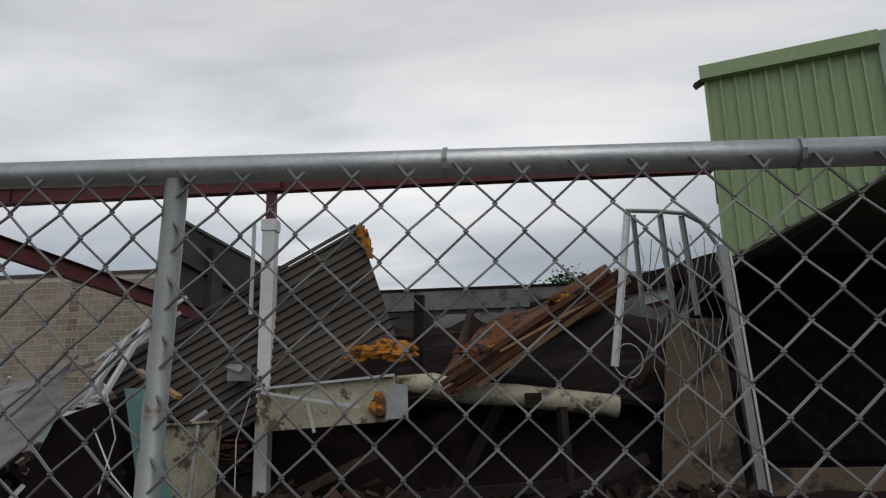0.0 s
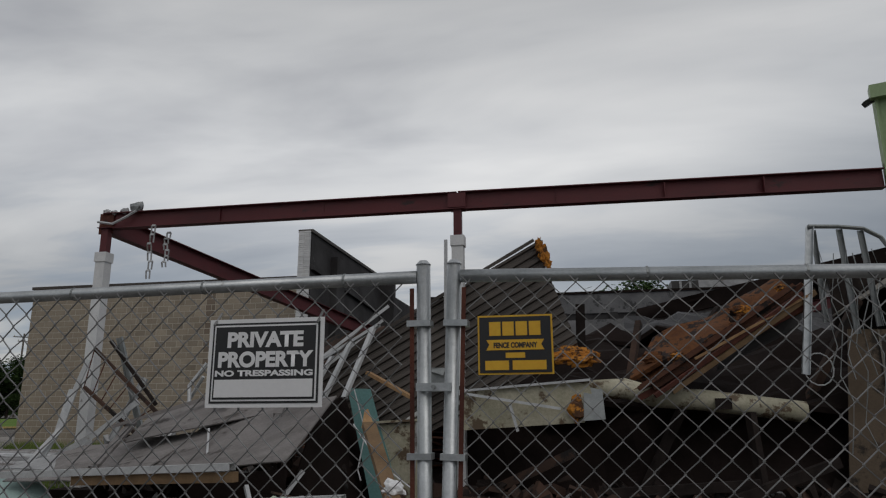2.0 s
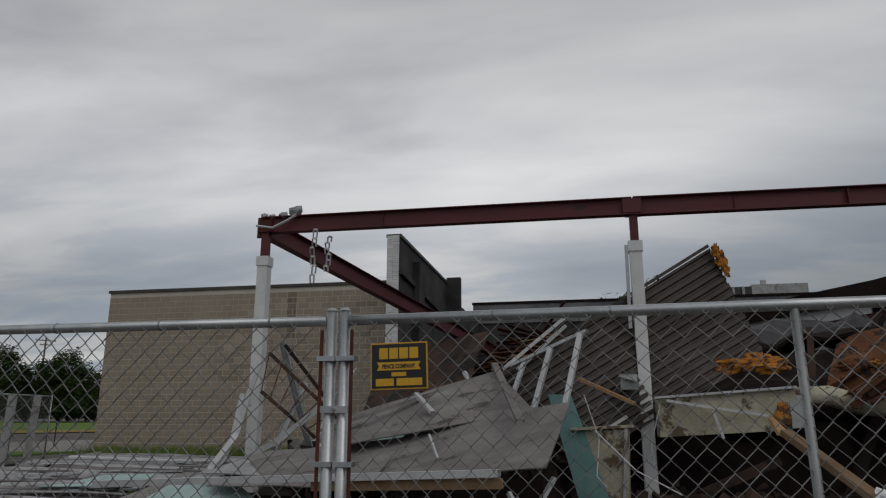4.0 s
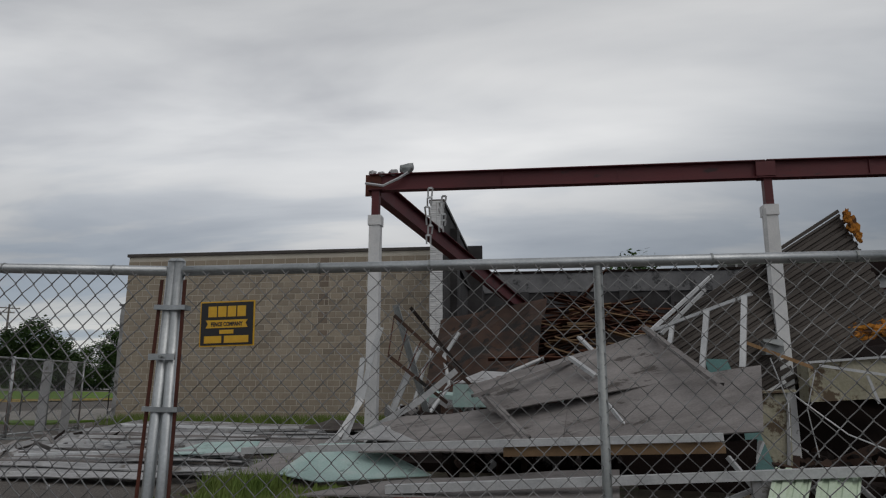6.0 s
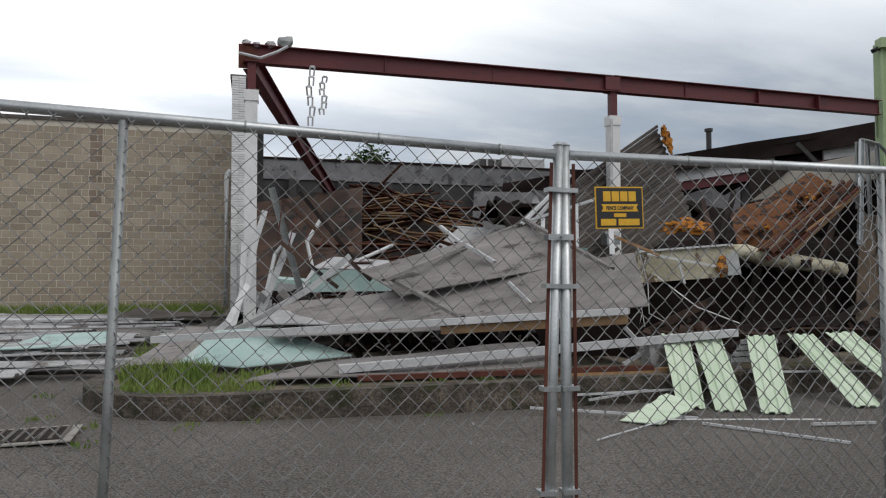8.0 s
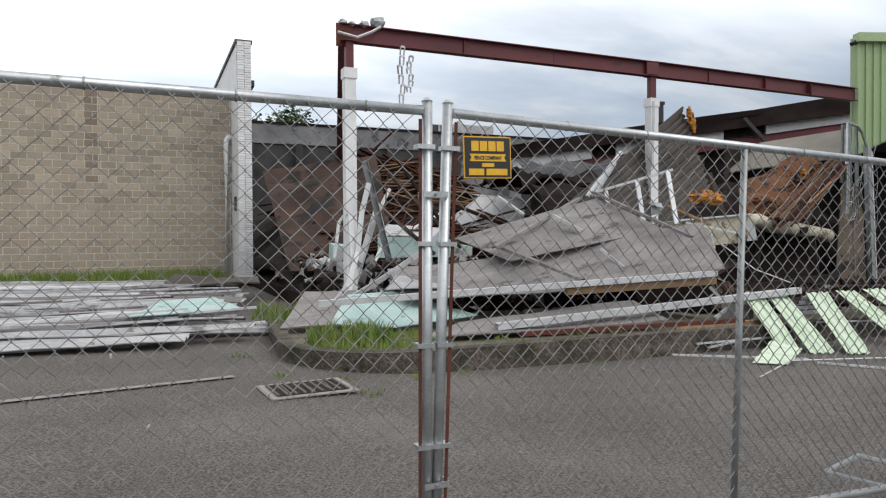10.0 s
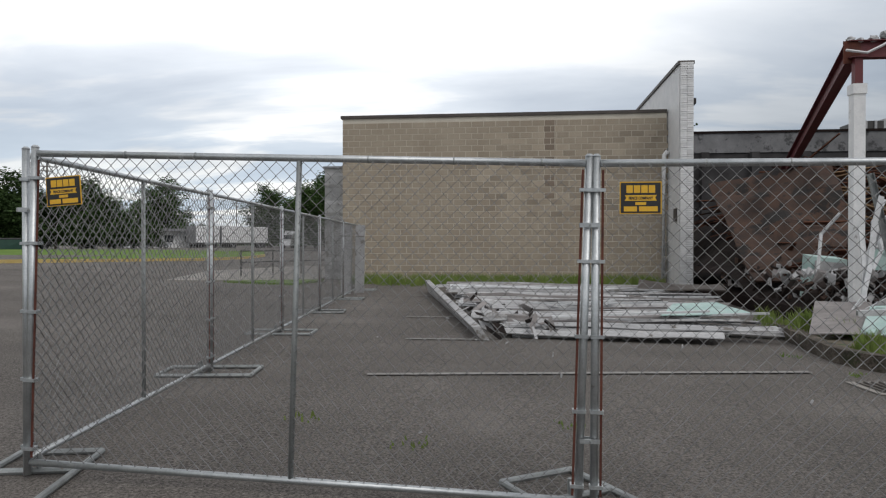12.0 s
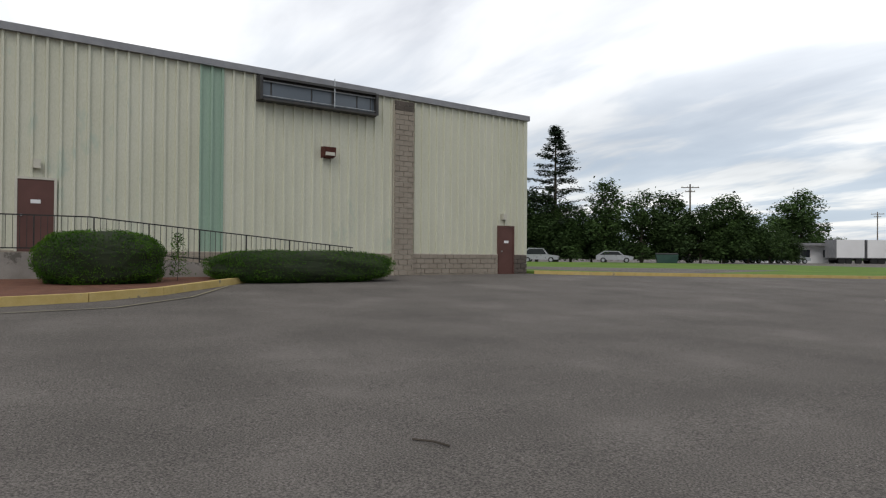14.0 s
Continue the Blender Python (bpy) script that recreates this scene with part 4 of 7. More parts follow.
# two near-black plates added: the darkness of the void is in their colour
single("burnt_floor_debris", bm_of(plate, (-3.3, 6.7, 0.07), (8.0, 6.4, 0.07), (8.0, 9.0, 0.12), (-3.3, 9.5, 0.12), 0.04, 24, 0.14, seed=22), BLACK, "near-black debris layer added to keep the void's floor dark", "debris", kind="stuff")
single("burnt_debris_bank", bm_of(plate, (-2.0, 9.0, 0.05), (3.6, 9.35, 0.05), (3.7, 9.75, 1.25), (-2.6, 9.45, 1.35), 0.06, 26, 0.4, seed=41), BLACK, "near-black bank added to darken the void under the fallen roof", "debris", kind="stuff")
# dark collapsed roof behind the front; its overhang keeps the cavity below unlit
random.seed(3)
for i, (a, b, c, d) in enumerate((
        ((-3.4, 9.4, 1.35), (4.1, 9.15, 1.3), (4.2, 13.5, 2.7), (-3.2, 13.0, 2.4)),
        ((-3.0, 12.6, 2.5), (4.1, 13.2, 2.7), (4.1, 17.0, 2.9), (-2.0, 17.0, 2.9)))):
    single("collapsed_roof", bm_of(plate, a, b, c, d, 0.08, 14, 0.5, seed=i * 5), BLACK, "burnt black roof felt collapsed over the shop", "roof debris", "collapsed roof pieces")
single("sagging_membrane", bm_of(plate, (1.0, 20.2, 3.9), (8.0, 18.6, 3.9), (6.5, 16.5, 1.6), (0.6, 16.5, 1.9), 0.03, 14, 0.5, seed=9), MEMBRANE, "charcoal roof membrane sagging over the rear rooms", "roof membrane")
single("pale_ceiling_panel", bm_of(plate, (0.7, 22.0, 2.2), (2.8, 22.6, 2.2), (2.6, 22.8, 3.4), (1.2, 22.4, 3.7), 0.04, 3, 0.06), SOOT_PALE, "smoky grey panel standing among the ruins", "wall panel")
single("grey_wall_panel", bm_of(plate, (-1.3, 20, 2.4), (0.9, 20.5, 2.6), (1.3, 20.8, 4.0), (-1.1, 20.2, 3.9), 0.05, 3, 0.05), SOOT_PALE, "smoky grey panel leaning on the board heap", "wall panel")

# heap of scorched boards
bm = bmesh.new()
N = 22
def heap_z(x, y):
    k = max(0.0, 1 - abs(x + 3.9) / 5.0) ** 0.7
    return 0.15 + k * 3.4 * min(1.0, max(0.0, (y - 10.5) / 8.5)) + 0.35 * noise.noise(V(x * 0.8, y * 0.8, 2.0))
gv = [[bm.verts.new((-8.3 + 9.0 * i / N, 10.5 + 15 * j / N, heap_z(-8.3 + 9.0 * i / N, 10.5 + 15 * j / N) - 0.15)) for i in range(N + 1)] for j in range(N + 1)]
for j in range(N):
    for i in range(N):
        bm.faces.new((gv[j][i], gv[j][i + 1], gv[j + 1][i + 1], gv[j + 1][i]))
single("rubble_mound", bm, CHAR, "mound of charred debris under the boards", "rubble", kind="stuff")
board_mesh = []
for L_, w_, h_ in ((1.5, 0.10, 0.035), (2.4, 0.14, 0.03), (3.2, 0.09, 0.045), (4.2, 0.13, 0.03), (2.8, 0.19, 0.022)):
    b_ = bmesh.new()
    for i in range(4):
        # slightly bowed, with an uneven end
        p, q = -L_ / 2 + L_ * i / 4, -L_ / 2 + L_ * (i + 1) / 4
        zp, zq = -0.05 * L_ * (p / L_) ** 2, -0.05 * L_ * (q / L_) ** 2
        e = 0.02 * w_ if i < 3 else 0.3 * w_
        hexa(b_, [(p, -w_ / 2, zp), (q, -w_ / 2 + e, zq), (q, w_ / 2, zq), (p, w_ / 2, zp), (p, -w_ / 2, zp + h_), (q, -w_ / 2 + e, zq + h_), (q, w_ / 2, zq + h_), (p, w_ / 2, zp + h_)])
    me = bpy.data.meshes.new("scorched_board")
    b_.to_mesh(me)
    b_.free()
    board_mesh.append(me)
    me.materials.append(LUMBER)
random.seed(21)
for i in range(295):
    half_len = (0.75, 1.2, 1.6, 2.1, 1.4)[(i * 7) % 5]
    x, y = random.uniform(-8.1 + half_len, 0.8), random.uniform(11.0, 23.5)
    ob = new("scorched_board", board_mesh[(i * 7) % 5])
    hz = heap_z(x, y)
    slope = math.degrees(math.atan2(heap_z(x + 0.7, y) - heap_z(x - 0.7, y), 1.4))
    wild = 3.0 if i % 9 == 0 else 1.0
    ob.matrix_world = pose(x, y, hz + random.uniform(-0.08, 0.2), random.uniform(-40, 5), -slope * 0.6 + random.gauss(2, 5) * wild, random.gauss(-6, 9) * wild)
    tagged(ob, "scorched reddish-brown roof board on the heap", "board", "scorched roof boards")
wood_mesh = bpy.data.meshes.new("split_board")
b_ = bm_of(beam, (-0.6, 0, 0), (0.6, 0, 0), 0.1, 0.035)
b_.to_mesh(wood_mesh)
b_.free()
wood_mesh.materials.append(BATTEN)
for i in range(40):
    x, y = random.uniform(-5.2, -1.5), random.uniform(15.0, 20.0)
    ob = new("split_board", wood_mesh)
    ob.matrix_world = pose(x, y, heap_z(x, y) + random.uniform(0.1, 0.25), random.uniform(-30, 0), random.gauss(0, 12), random.gauss(-10, 14))
    tagged(ob, "split orange-brown board on the heap", "board", "split boards")

single("brown_wall_sheet", bm_of(plate, (-8.3, 13.5, 0.4), (-6.0, 13.0, 0.6), (-5.4, 16.5, 3.4), (-8.3, 17.3, 3.0), 0.05, 8, 0.3, seed=12), BURNT, "rust-brown sheet sagging against the party wall", "sheet")
# small rubble along the front of the ruin
def rubble(name, spots, seed, mats, label, lo=0.03, hi=0.13):
    random.seed(seed)
    for m_i, m in enumerate(mats):
        bm = bmesh.new()
        for x0, x1, y0, y1, z0, z1, n in spots:
            for _ in range(n):
                c = V(random.uniform(x0, x1), random.uniform(y0, y1), random.uniform(z0, z1))
                r = random.uniform(lo, hi)
                e = Euler((random.uniform(0, 3), random.uniform(0, 3), random.uniform(0, 3))).to_matrix()
                h = [c + e @ V(sx * r * random.uniform(0.6, 1.5), sy * r * random.uniform(0.5, 1.1), sz * r * random.uniform(0.15, 0.6)) for sz in (-1, 1) for sx, sy in ((-1, -1), (1, -1), (1, 1), (-1, 1))]
                hexa(bm, h)
        single(name, bm, m, label[m_i], "rubble", kind="stuff")


rubble("rubble", ((-8.2, -5.4, 9.3, 12.5, 0.1, 0.75, 130), (-8.3, -7.0, 12.5, 17, 0.1, 0.9, 60), (-3.2, 3.8, 8.2, 9.3, 0.05, 0.22, 120), (-7.0, -3.4, 7.6, 9.2, 0.1, 0.6, 90), (-3.0, 3.5, 6.2, 8.2, 0.0, 0.12, 150)), 31, (CHAR, BURNT), ("small charred rubble on the shop floor", "small scorched brown splinters"))
rubble("pale_rubble", ((-8.2, -5.4, 9.3, 12.5, 0.2, 0.8, 90), (-8.3, -7.0, 12.5, 17, 0.3, 0.9, 30), (-3.0, 3.6, 7.0, 9.0, 0.08, 0.16, 9), (-6.8, -3.6, 7.6, 9.0, 0.1, 0.5, 24)), 33, (SHEET, PLY), ("small broken pale metal and plaster pieces", "small grey broken board pieces"), 0.03, 0.1)
rubble("litter", ((-15.8, -9.5, 5.5, 15.5, -0.02, 0.02, 26), (-9.5, -2.5, 3.6, 5.0, -0.21, -0.19, 14), (-20, -10, -2.5, 5, -0.02, 0.0, 16)), 37, (SHEET,), ("scattered pale scraps lying on the asphalt",), 0.008, 0.022)

# grey plywood sheets
def sheet(a, b, c, d, m, label, th=0.016, n=8, wobble=0.035, group="weathered sheets", name="plywood_sheet", seed=0):
    return single(name, bm_of(plate, a, b, c, d, th, n, wobble, seed=seed), m, label, "sheet", group)


sheet((-3.52, 5.98, 0.74), (-3.25, 6.75, 1.40), (-5.35, 7.75, 1.13), (-5.62, 6.6, 0.53), PLY, "large weathered grey plywood sheet, tilted, smooth", seed=1)
sheet((-3.7, 7.1, 1.32), (-4.25, 8.0, 1.86), (-6.7, 8.4, 1.2), (-6.3, 7.3, 0.86), PLY, "grey plywood sheet behind the front one", seed=2)
sheet((-5.5, 6.3, 0.5), (-5.35, 7.5, 0.98), (-7.85, 8.3, 0.74), (-7.95, 7.2, 0.36), PLY, "grey plywood sheet sliding down the heap", seed=3)
PB = [V(*p) for p in ((-3.84, 13.6, 1.17), (-2.33, 13.8, 1.5), (-2.21, 14.0, 2.13), (-3.57, 13.8, 2.22), (-4.02, 14.3, 1.03), (-4.08, 14.4, 1.72))]
pale_box = thing("crumpled_panel_box", "crumpled pale grey sheet metal box on the heap", "metal box", (-4.0, 14.0, 0.9))
part("front", bm_of(plate, PB[0], PB[1], PB[2], PB[3], 0.012, 6, 0.03, seed=4), COLUMN, pale_box)
part("end", bm_of(plate, PB[4], PB[0], PB[3], PB[5], 0.012, 4, 0.02, seed=5), COLUMN, pale_box)
part("lid", bm_of(plate, PB[3], PB[2], PB[2] + V(0.1, 0.6, 0.12), PB[3] + V(0.0, 0.6, 0.1), 0.012, 3, 0.02, seed=6), SHEET, pale_box)
sheet((-8.3, 5.85, 0.05), (-5.0, 5.5, 0.14), (-4.9, 6.3, 0.32), (-7.5, 6.5, 0.14), PLY, "flat grey sheet on the soil", seed=5)
sheet((-9.62, 7.3, 0.06), (-8.85, 7.15, 0.1), (-8.35, 8.25, 0.44), (-9.05, 8.5, 0.44), PLY, "grey board lying by the corner column", seed=6)
sheet((-8.2, 7.35, 0.5), (-7.2, 7.2, 0.5), (-7.15, 7.8, 0.6), (-7.85, 7.93, 0.66), SHEET, "small pale sheet on the plywood", seed=7)
single("teal_sheet", bm_of(prism, [(-9.0, 7.2, 0.1), (-8.3, 6.7, 0.08), (-7.0, 6.98, 0.14), (-7.95, 7.75, 0.44), (-8.62, 7.72, 0.42)], (0, 0, 0.014)), TEAL, "faded teal sheet lying on the soil", "sheet")
# added black sheet: paints the shaded gap below the front plywood
sheet((-4.7, 6.35, 0.12), (-3.6, 6.2, 0.12), (-3.55, 6.1, 0.66), (-4.9, 6.3, 0.5), BLACK, "black sheet added for the shade under the plywood", seed=8)


def trim_bar(name, p, q, w, h, m, label, group="", prof=channel):
    return single(name, bm_of(prof, p, q, w, h), m, label, "metal trim" if m is not WOOD else "wood", group)


long1 = thing("roof_edge_trim", "long white aluminium roof edge trim with a wooden batten", "metal trim", (-6.5, 6.3, 0.5), "long trims")
part("profile", bm_of(channel, (-9.25, 6.75, 0.42), (-3.97, 5.72, 0.70), 0.1, 0.07, 0.006), ALU, long1)
part("batten", bm_of(beam, (-6.1, 6.17, 0.50), (-3.95, 5.76, 0.60), 0.09, 0.1), BATTEN, long1)
trim_bar("eaves_trim", (-7.3, 5.85, 0.14), (-2.7, 5.45, 0.44), 0.11, 0.08, ALU, "white aluminium eaves trim resting on the heap", "long trims")
trim_bar("rusty_bar", (-7.15, 5.5, 0.09), (-3.9, 5.3, 0.10), 0.05, 0.055, RUST, "long rusty steel bar on the walk", "", beam)
trim_bar("orange_batten", (-5.0, 5.38, 0.04), (-3.5, 5.3, 0.07), 0.08, 0.05, WOOD, "orange wooden batten on the walk", "", beam)
STUDS = (((-4.1, 8.45, 1.95), (-3.02, 7.62, 2.33), 0.05), ((-4.28, 8.1, 1.95), (-3.8, 6.36, 1.2), 0.09), ((-4.1, 7.85, 1.3), (-3.88, 8.3, 2.0), 0.06), ((-3.72, 7.5, 1.35), (-3.5, 7.95, 2.15), 0.07), ((-3.32, 7.2, 1.4), (-3.1, 7.66, 2.3), 0.07), ((-4.2, 8.4, 1.9), (-3.2, 8.75, 2.75), 0.06), ((-4.0, 8.5, 1.9), (-3.3, 8.8, 2.55), 0.05),
         ((-5.3, 7.75, 1.55), (-5.0, 7.4, 1.3), 0.08), ((-4.96, 6.98, 1.03), (-4.69, 6.5, 0.62), 0.025),
         ((-6.42, 7.6, 1.1), (-5.86, 6.14, 0.64), 0.1), ((-6.54, 7.35, 1.06), (-4.26, 8.5, 1.88), 0.09), ((-5.03, 10.1, 1.98), (-4.75, 9.6, 1.62), 0.07), ((-3.3, 5.9, 0.4), (-3.05, 5.6, 0.02), 0.04), ((-3.9, 5.9, 0.5), (-3.6, 5.6, 0.05), 0.04), ((-2.9, 5.8, 0.4), (-2.6, 5.5, 0.0), 0.04), ((-4.1, 5.6, 0.1), (-3.2, 5.9, 0.4), 0.03),
         ((-2.95, 8.2, 1.0), (-2.55, 8.1, 1.25), 0.04), ((-3.45, 6.3, 0.62), (-3.65, 6.15, 0.3), 0.05))
for p, q, w in STUDS:
    trim_bar("metal_stud", p, q, w, 0.04, PLY if w >= 0.09 else ALU, "loose weathered grey rail in the heap" if w >= 0.09 else "loose pale metal stud in the heap", "loose studs")
# second added black sheet, closes the shaded hollow at the plywood edge
sheet((-3.62, 6.2, 0.1), (-3.3, 8.7, 0.1), (-3.8, 8.6, 1.5), (-3.5, 6.75, 1.2), BLACK, "black sheet added for the shade under the plywood edge", seed=10)
# bent sheet straps at the corner column
for pts in (((-8.9, 7.9, 0.15), (-8.5, 8.2, 0.5), (-8.25, 8.5, 1.0), (-8.15, 8.6, 1.6), (-8.02, 8.65, 2.05)), ((-8.7, 8.0, 0.25), (-8.1, 8.1, 0.55), (-7.4, 8.2, 0.95), (-6.85, 8.3, 1.4)), ((-8.5, 8.2, 0.2), (-8.32, 8.5, 0.9), (-8.3, 8.7, 1.6))):
    bm = bmesh.new()
    for a, b in zip(pts, pts[1:]):
        beam(bm, a, b, 0.08, 0.02, V(0, 1, 0.3))
    single("bent_strap", bm, ALU, "bent white sheet metal strap at the column foot", "metal strap", "bent straps")
joist = thing("bar_joist", "broken dark bar joist leaning at the column", "steel joist", (-7.2, 8.5, 1.0))
for a, b in (((-7.78, 8.45, 2.2), (-6.5, 8.6, 1.05)), ((-7.85, 8.4, 1.62), (-7.0, 8.5, 0.95))):
    part("chord", bm_of(beam, a, b, 0.05, 0.05), BURNT, joist)
for i in range(6):
    k = i / 6
    part("web", bm_of(tube, V(-7.78, 8.45, 2.2).lerp(V(-6.6, 8.6, 1.1), k), V(-7.85, 8.4, 1.62).lerp(V(-7.0, 8.5, 0.95), k), 0.009, 5), RUST, joist)
part("tail", bm_of(beam, (-7.55, 8.5, 2.32), (-6.75, 8.6, 1.35), 0.04, 0.05), CHAR, joist)
# things between the columns
single("teal_board", bm_of(plate, (-3.16, 7.95, 0.02), (-2.76, 7.95, 0.02), (-3.26, 8.1, 1.53), (-3.56, 8.05, 1.54), 0.03, 2, 0.02), TEAL_DARK, "dull teal board standing at a lean", "board")
plank = thing("split_plank", "long splintered raw plank leaning over the debris", "plank", (-0.65, 1.3, -0.23))
part("board", bm_of(beam, (-1.87, 3.45, 1.15), (-0.72, 1.3, -0.22), 0.085, 0.04), BATTEN, plank)
part("splinter", bm_of(hexa, [(-1.91, 3.42, 1.13), (-1.83, 3.46, 1.13), (-1.85, 3.5, 1.13), (-1.92, 3.46, 1.13), (-1.93, 3.55, 1.24), (-1.91, 3.56, 1.25), (-1.92, 3.58, 1.24), (-1.94, 3.57, 1.23)]), WOOD, plank)
part("rag", bm_of(lump, (-1.55, 2.88, 0.82), 0.045, 4, (1.2, 0.8, 0.9), 0.8, 3), SIGN_WHITE, plank, "torn white rag")
single("orange_lath", bm_of(beam, (-3.15, 7.6, 1.72), (-2.5, 7.3, 1.4), 0.08, 0.04), WOOD, "orange brown lath under the roof deck", "lath")
cab = thing("cream_cabinet", "battered cream metal cabinet beside the column", "cabinet", (-2.85, 8.2, 0.1))
part("body", bm_of(hexa, [(-3.15, 8.05, 0.1), (-2.6, 8.0, 0.1), (-2.55, 8.45, 0.1), (-3.1, 8.5, 0.1), (-3.25, 8.05, 1.06), (-2.55, 8.0, 1.1), (-2.5, 8.45, 1.12), (-3.2, 8.5, 1.06)]), CREAM, cab)
part("side_strip", bm_of(beam, (-2.66, 7.98, 0.1), (-2.58, 7.97, 1.1), 0.04, 0.02, V(0, 1, 0)), SHEET, cab)
part("lid", bm_of(beam, (-3.28, 8.22, 1.09), (-2.48, 8.2, 1.13), 0.5, 0.03), CREAM, cab)
box_ = thing("junction_box", "small grey junction box beside the column", "junction box", (-2.45, 8.75, 1.7))
part("body", bm_of(box, -2.57, -2.33, 8.7, 8.9, 1.62, 1.82), GALV_DULL, box_)
part("flap", bm_of(plate, (-2.6, 8.68, 1.8), (-2.36, 8.6, 1.72), (-2.34, 8.7, 1.83), (-2.58, 8.78, 1.84), 0.008), GALV_DULL, box_)
# teal appliances deep inside
sink = thing("teal_counter", "pale teal metal counter with a rust-stained white top", "counter", (-6.2, 11, 0.6))
TC = [V(*p) for p in ((-7.2, 10.8, 0.83), (-5.8, 10.6, 0.84), (-5.79, 10.6, 1.2), (-7.19, 10.8, 1.23), (-5.66, 11.5, 1.39), (-6.73, 11.6, 1.46))]
part("front", bm_of(plate, TC[0], TC[1], TC[2], TC[3], 0.02, 4, 0.04, seed=31), TEAL, sink)
part("top", bm_of(plate, TC[3] + V(0, 0, 0.012), TC[2] + V(0, 0, 0.012), TC[4] + V(0, 0, 0.012), TC[5] + V(0, 0, 0.012), 0.02, 4, 0.03, seed=32), SHEET, sink, "dirty white top")
mid_ = (TC[2] + TC[3] + TC[4] + TC[5]) / 4
part("rust_patch", bm_of(plate, mid_ + V(-0.1, -0.1, 0.04), mid_ + V(0.3, -0.1, 0.04), mid_ + V(0.3, 0.1, 0.06), mid_ + V(-0.05, 0.12, 0.06), 0.006, 3, 0.02), RUST, sink)
part("end", bm_of(plate, TC[1], TC[1] + V(0.2, 0.8, 0.1), TC[4], TC[2], 0.02, 3, 0.03, seed=33), TEAL, sink)
for x, y, z, s in ((-7.5, 12.0, 0.75, 0.6), (-5.0, 12.2, 0.75, 0.5)):
    u = thing("teal_cabinet", "pale teal metal cabinet thrown on the rubble", "cabinet", (x, y, z - 0.4), "teal cabinets")
    part("body", bm_of(hexa, [(x - s * .6, y - .3, z - .5), (x + s * .5, y - .35, z - .5), (x + s * .6, y + .3, z - .5), (x - s * .5, y + .3, z - .5), (x - s * .5, y - .25, z + .32), (x + s * .6, y - .3, z + .25), (x + s * .7, y + .3, z + .3), (x - s * .4, y + .3, z + .36)]), TEAL, u)
    part("door", bm_of(plate, (x - s * .5, y - .36, z - .4), (x + s * .4, y - .4, z - .4), (x + s * .48, y - .36, z + .18), (x - s * .42, y - .32, z + .24), 0.02), SHEET, u)
single("leaning_strut", bm_of(channel, (-7.31, 9.44, 0.35), (-7.92, 9.2, 2.45), 0.1, 0.05, 0.006, V(0, 1, 0)), GALV_DULL, "dull grey steel strut leaning inside the ruin", "strut")
single("bent_white_strut", bm_of(channel, (-8.09, 9.25, 0.5), (-7.58, 9.5, 1.8), 0.1, 0.05, 0.006, V(0, 1, 0)), ALU, "white sheet metal strut crossing the grey one", "strut")
for i, pts in enumerate((((-7.6, 10, .6), (-7.2, 10.3, 1.2), (-7.3, 10.4, 1.7), (-7.05, 10.5, 2.1)), ((-6.8, 11, .8), (-6.3, 11.2, 1.4), (-5.6, 11.5, 1.7)), ((-8.0, 11, .6), (-7.8, 11.3, 1.5), (-7.5, 11.2, 1.9)))):
    single("bent_pipe", bm_of(path_tube, pts, 0.035, 6), ALU, "bent pale pipe sticking out of the rubble", "pipe", "bent pipes")

# folded brown sheet that the mint siding hangs from, and bits beside it
single("folded_roof_sheet", bm_of(plate, (-3.55, 5.72, 0.43), (2.2, 5.38, 0.38), (2.3, 5.8, 0.22), (-3.3, 6.1, 0.35), 0.02, 12, 0.12, seed=14), BURNT, "folded brown roof sheet lying along the kerb", "sheet")
for i in range(4):
    trim_bar("white_lath", (-2.78 + 0.05 * i, 5.45, 0.12 + 0.07 * i), (-2.2, 5.42 - 0.02 * i, 0.13 + 0.07 * i), 0.03, 0.05, ALU, "white plastic lath stacked between the panels", "white laths", beam)
single("pale_gutter_end", bm_of(hexa, [(-3.75, 5.55, 0.0), (-3.5, 5.5, 0.0), (-3.45, 5.8, 0.0), (-3.7, 5.85, 0.0), (-3.8, 5.55, 0.34), (-3.52, 5.5, 0.3), (-3.5, 5.8, 0.3), (-3.75, 5.85, 0.36)]), SHEET, "pale grey broken gutter end", "gutter")
for i, pts in enumerate((((-3.0, 6.6, 1.1), (-2.6, 6.3, 0.7), (-2.2, 6.0, 0.5)), ((-3.1, 6.9, 1.5), (-2.95, 6.9, 1.0), (-3.0, 6.8, 0.6), (-2.9, 6.6, 0.5)), ((-2.1, 8.3, 1.4), (-2.25, 8.3, 0.9), (-2.2, 8.2, 0.3)), ((-5.5, 3.6, -0.2), (-4.6, 4.0, -0.17), (-3.2, 3.7, -0.19)))):
    single("loose_wire", bm_of(path_tube, pts, 0.008, 5), ALU, "thin pale wire trailing over the debris", "wire", "loose wires")
# mint siding panels leaning on the kerb
def mint_siding(t0, t1, b0, b1):
    p = thing("mint_siding", "pale mint ribbed siding panel leaning on the kerb", "siding panel", tuple(V(*b0)), "mint siding panels")
    part("sheet", bm_of(plate, b0, t0, t1, b1, 0.008, 3, 0.02, 3, 0.018), MINT, p)


mint_siding((-3.52, 5.72, 0.43), (-3.20, 5.66, 0.42), (-4.08, 4.62, -0.12), (-3.84, 4.48, -0.2))
mint_siding((-3.16, 5.64, 0.42), (-2.82, 5.57, 0.40), (-3.80, 4.38, -0.2), (-3.52, 4.28, -0.2))
mint_siding((-2.54, 5.47, 0.40), (-2.24, 5.36, 0.40), (-3.46, 4.16, -0.2), (-3.18, 4.06, -0.2))
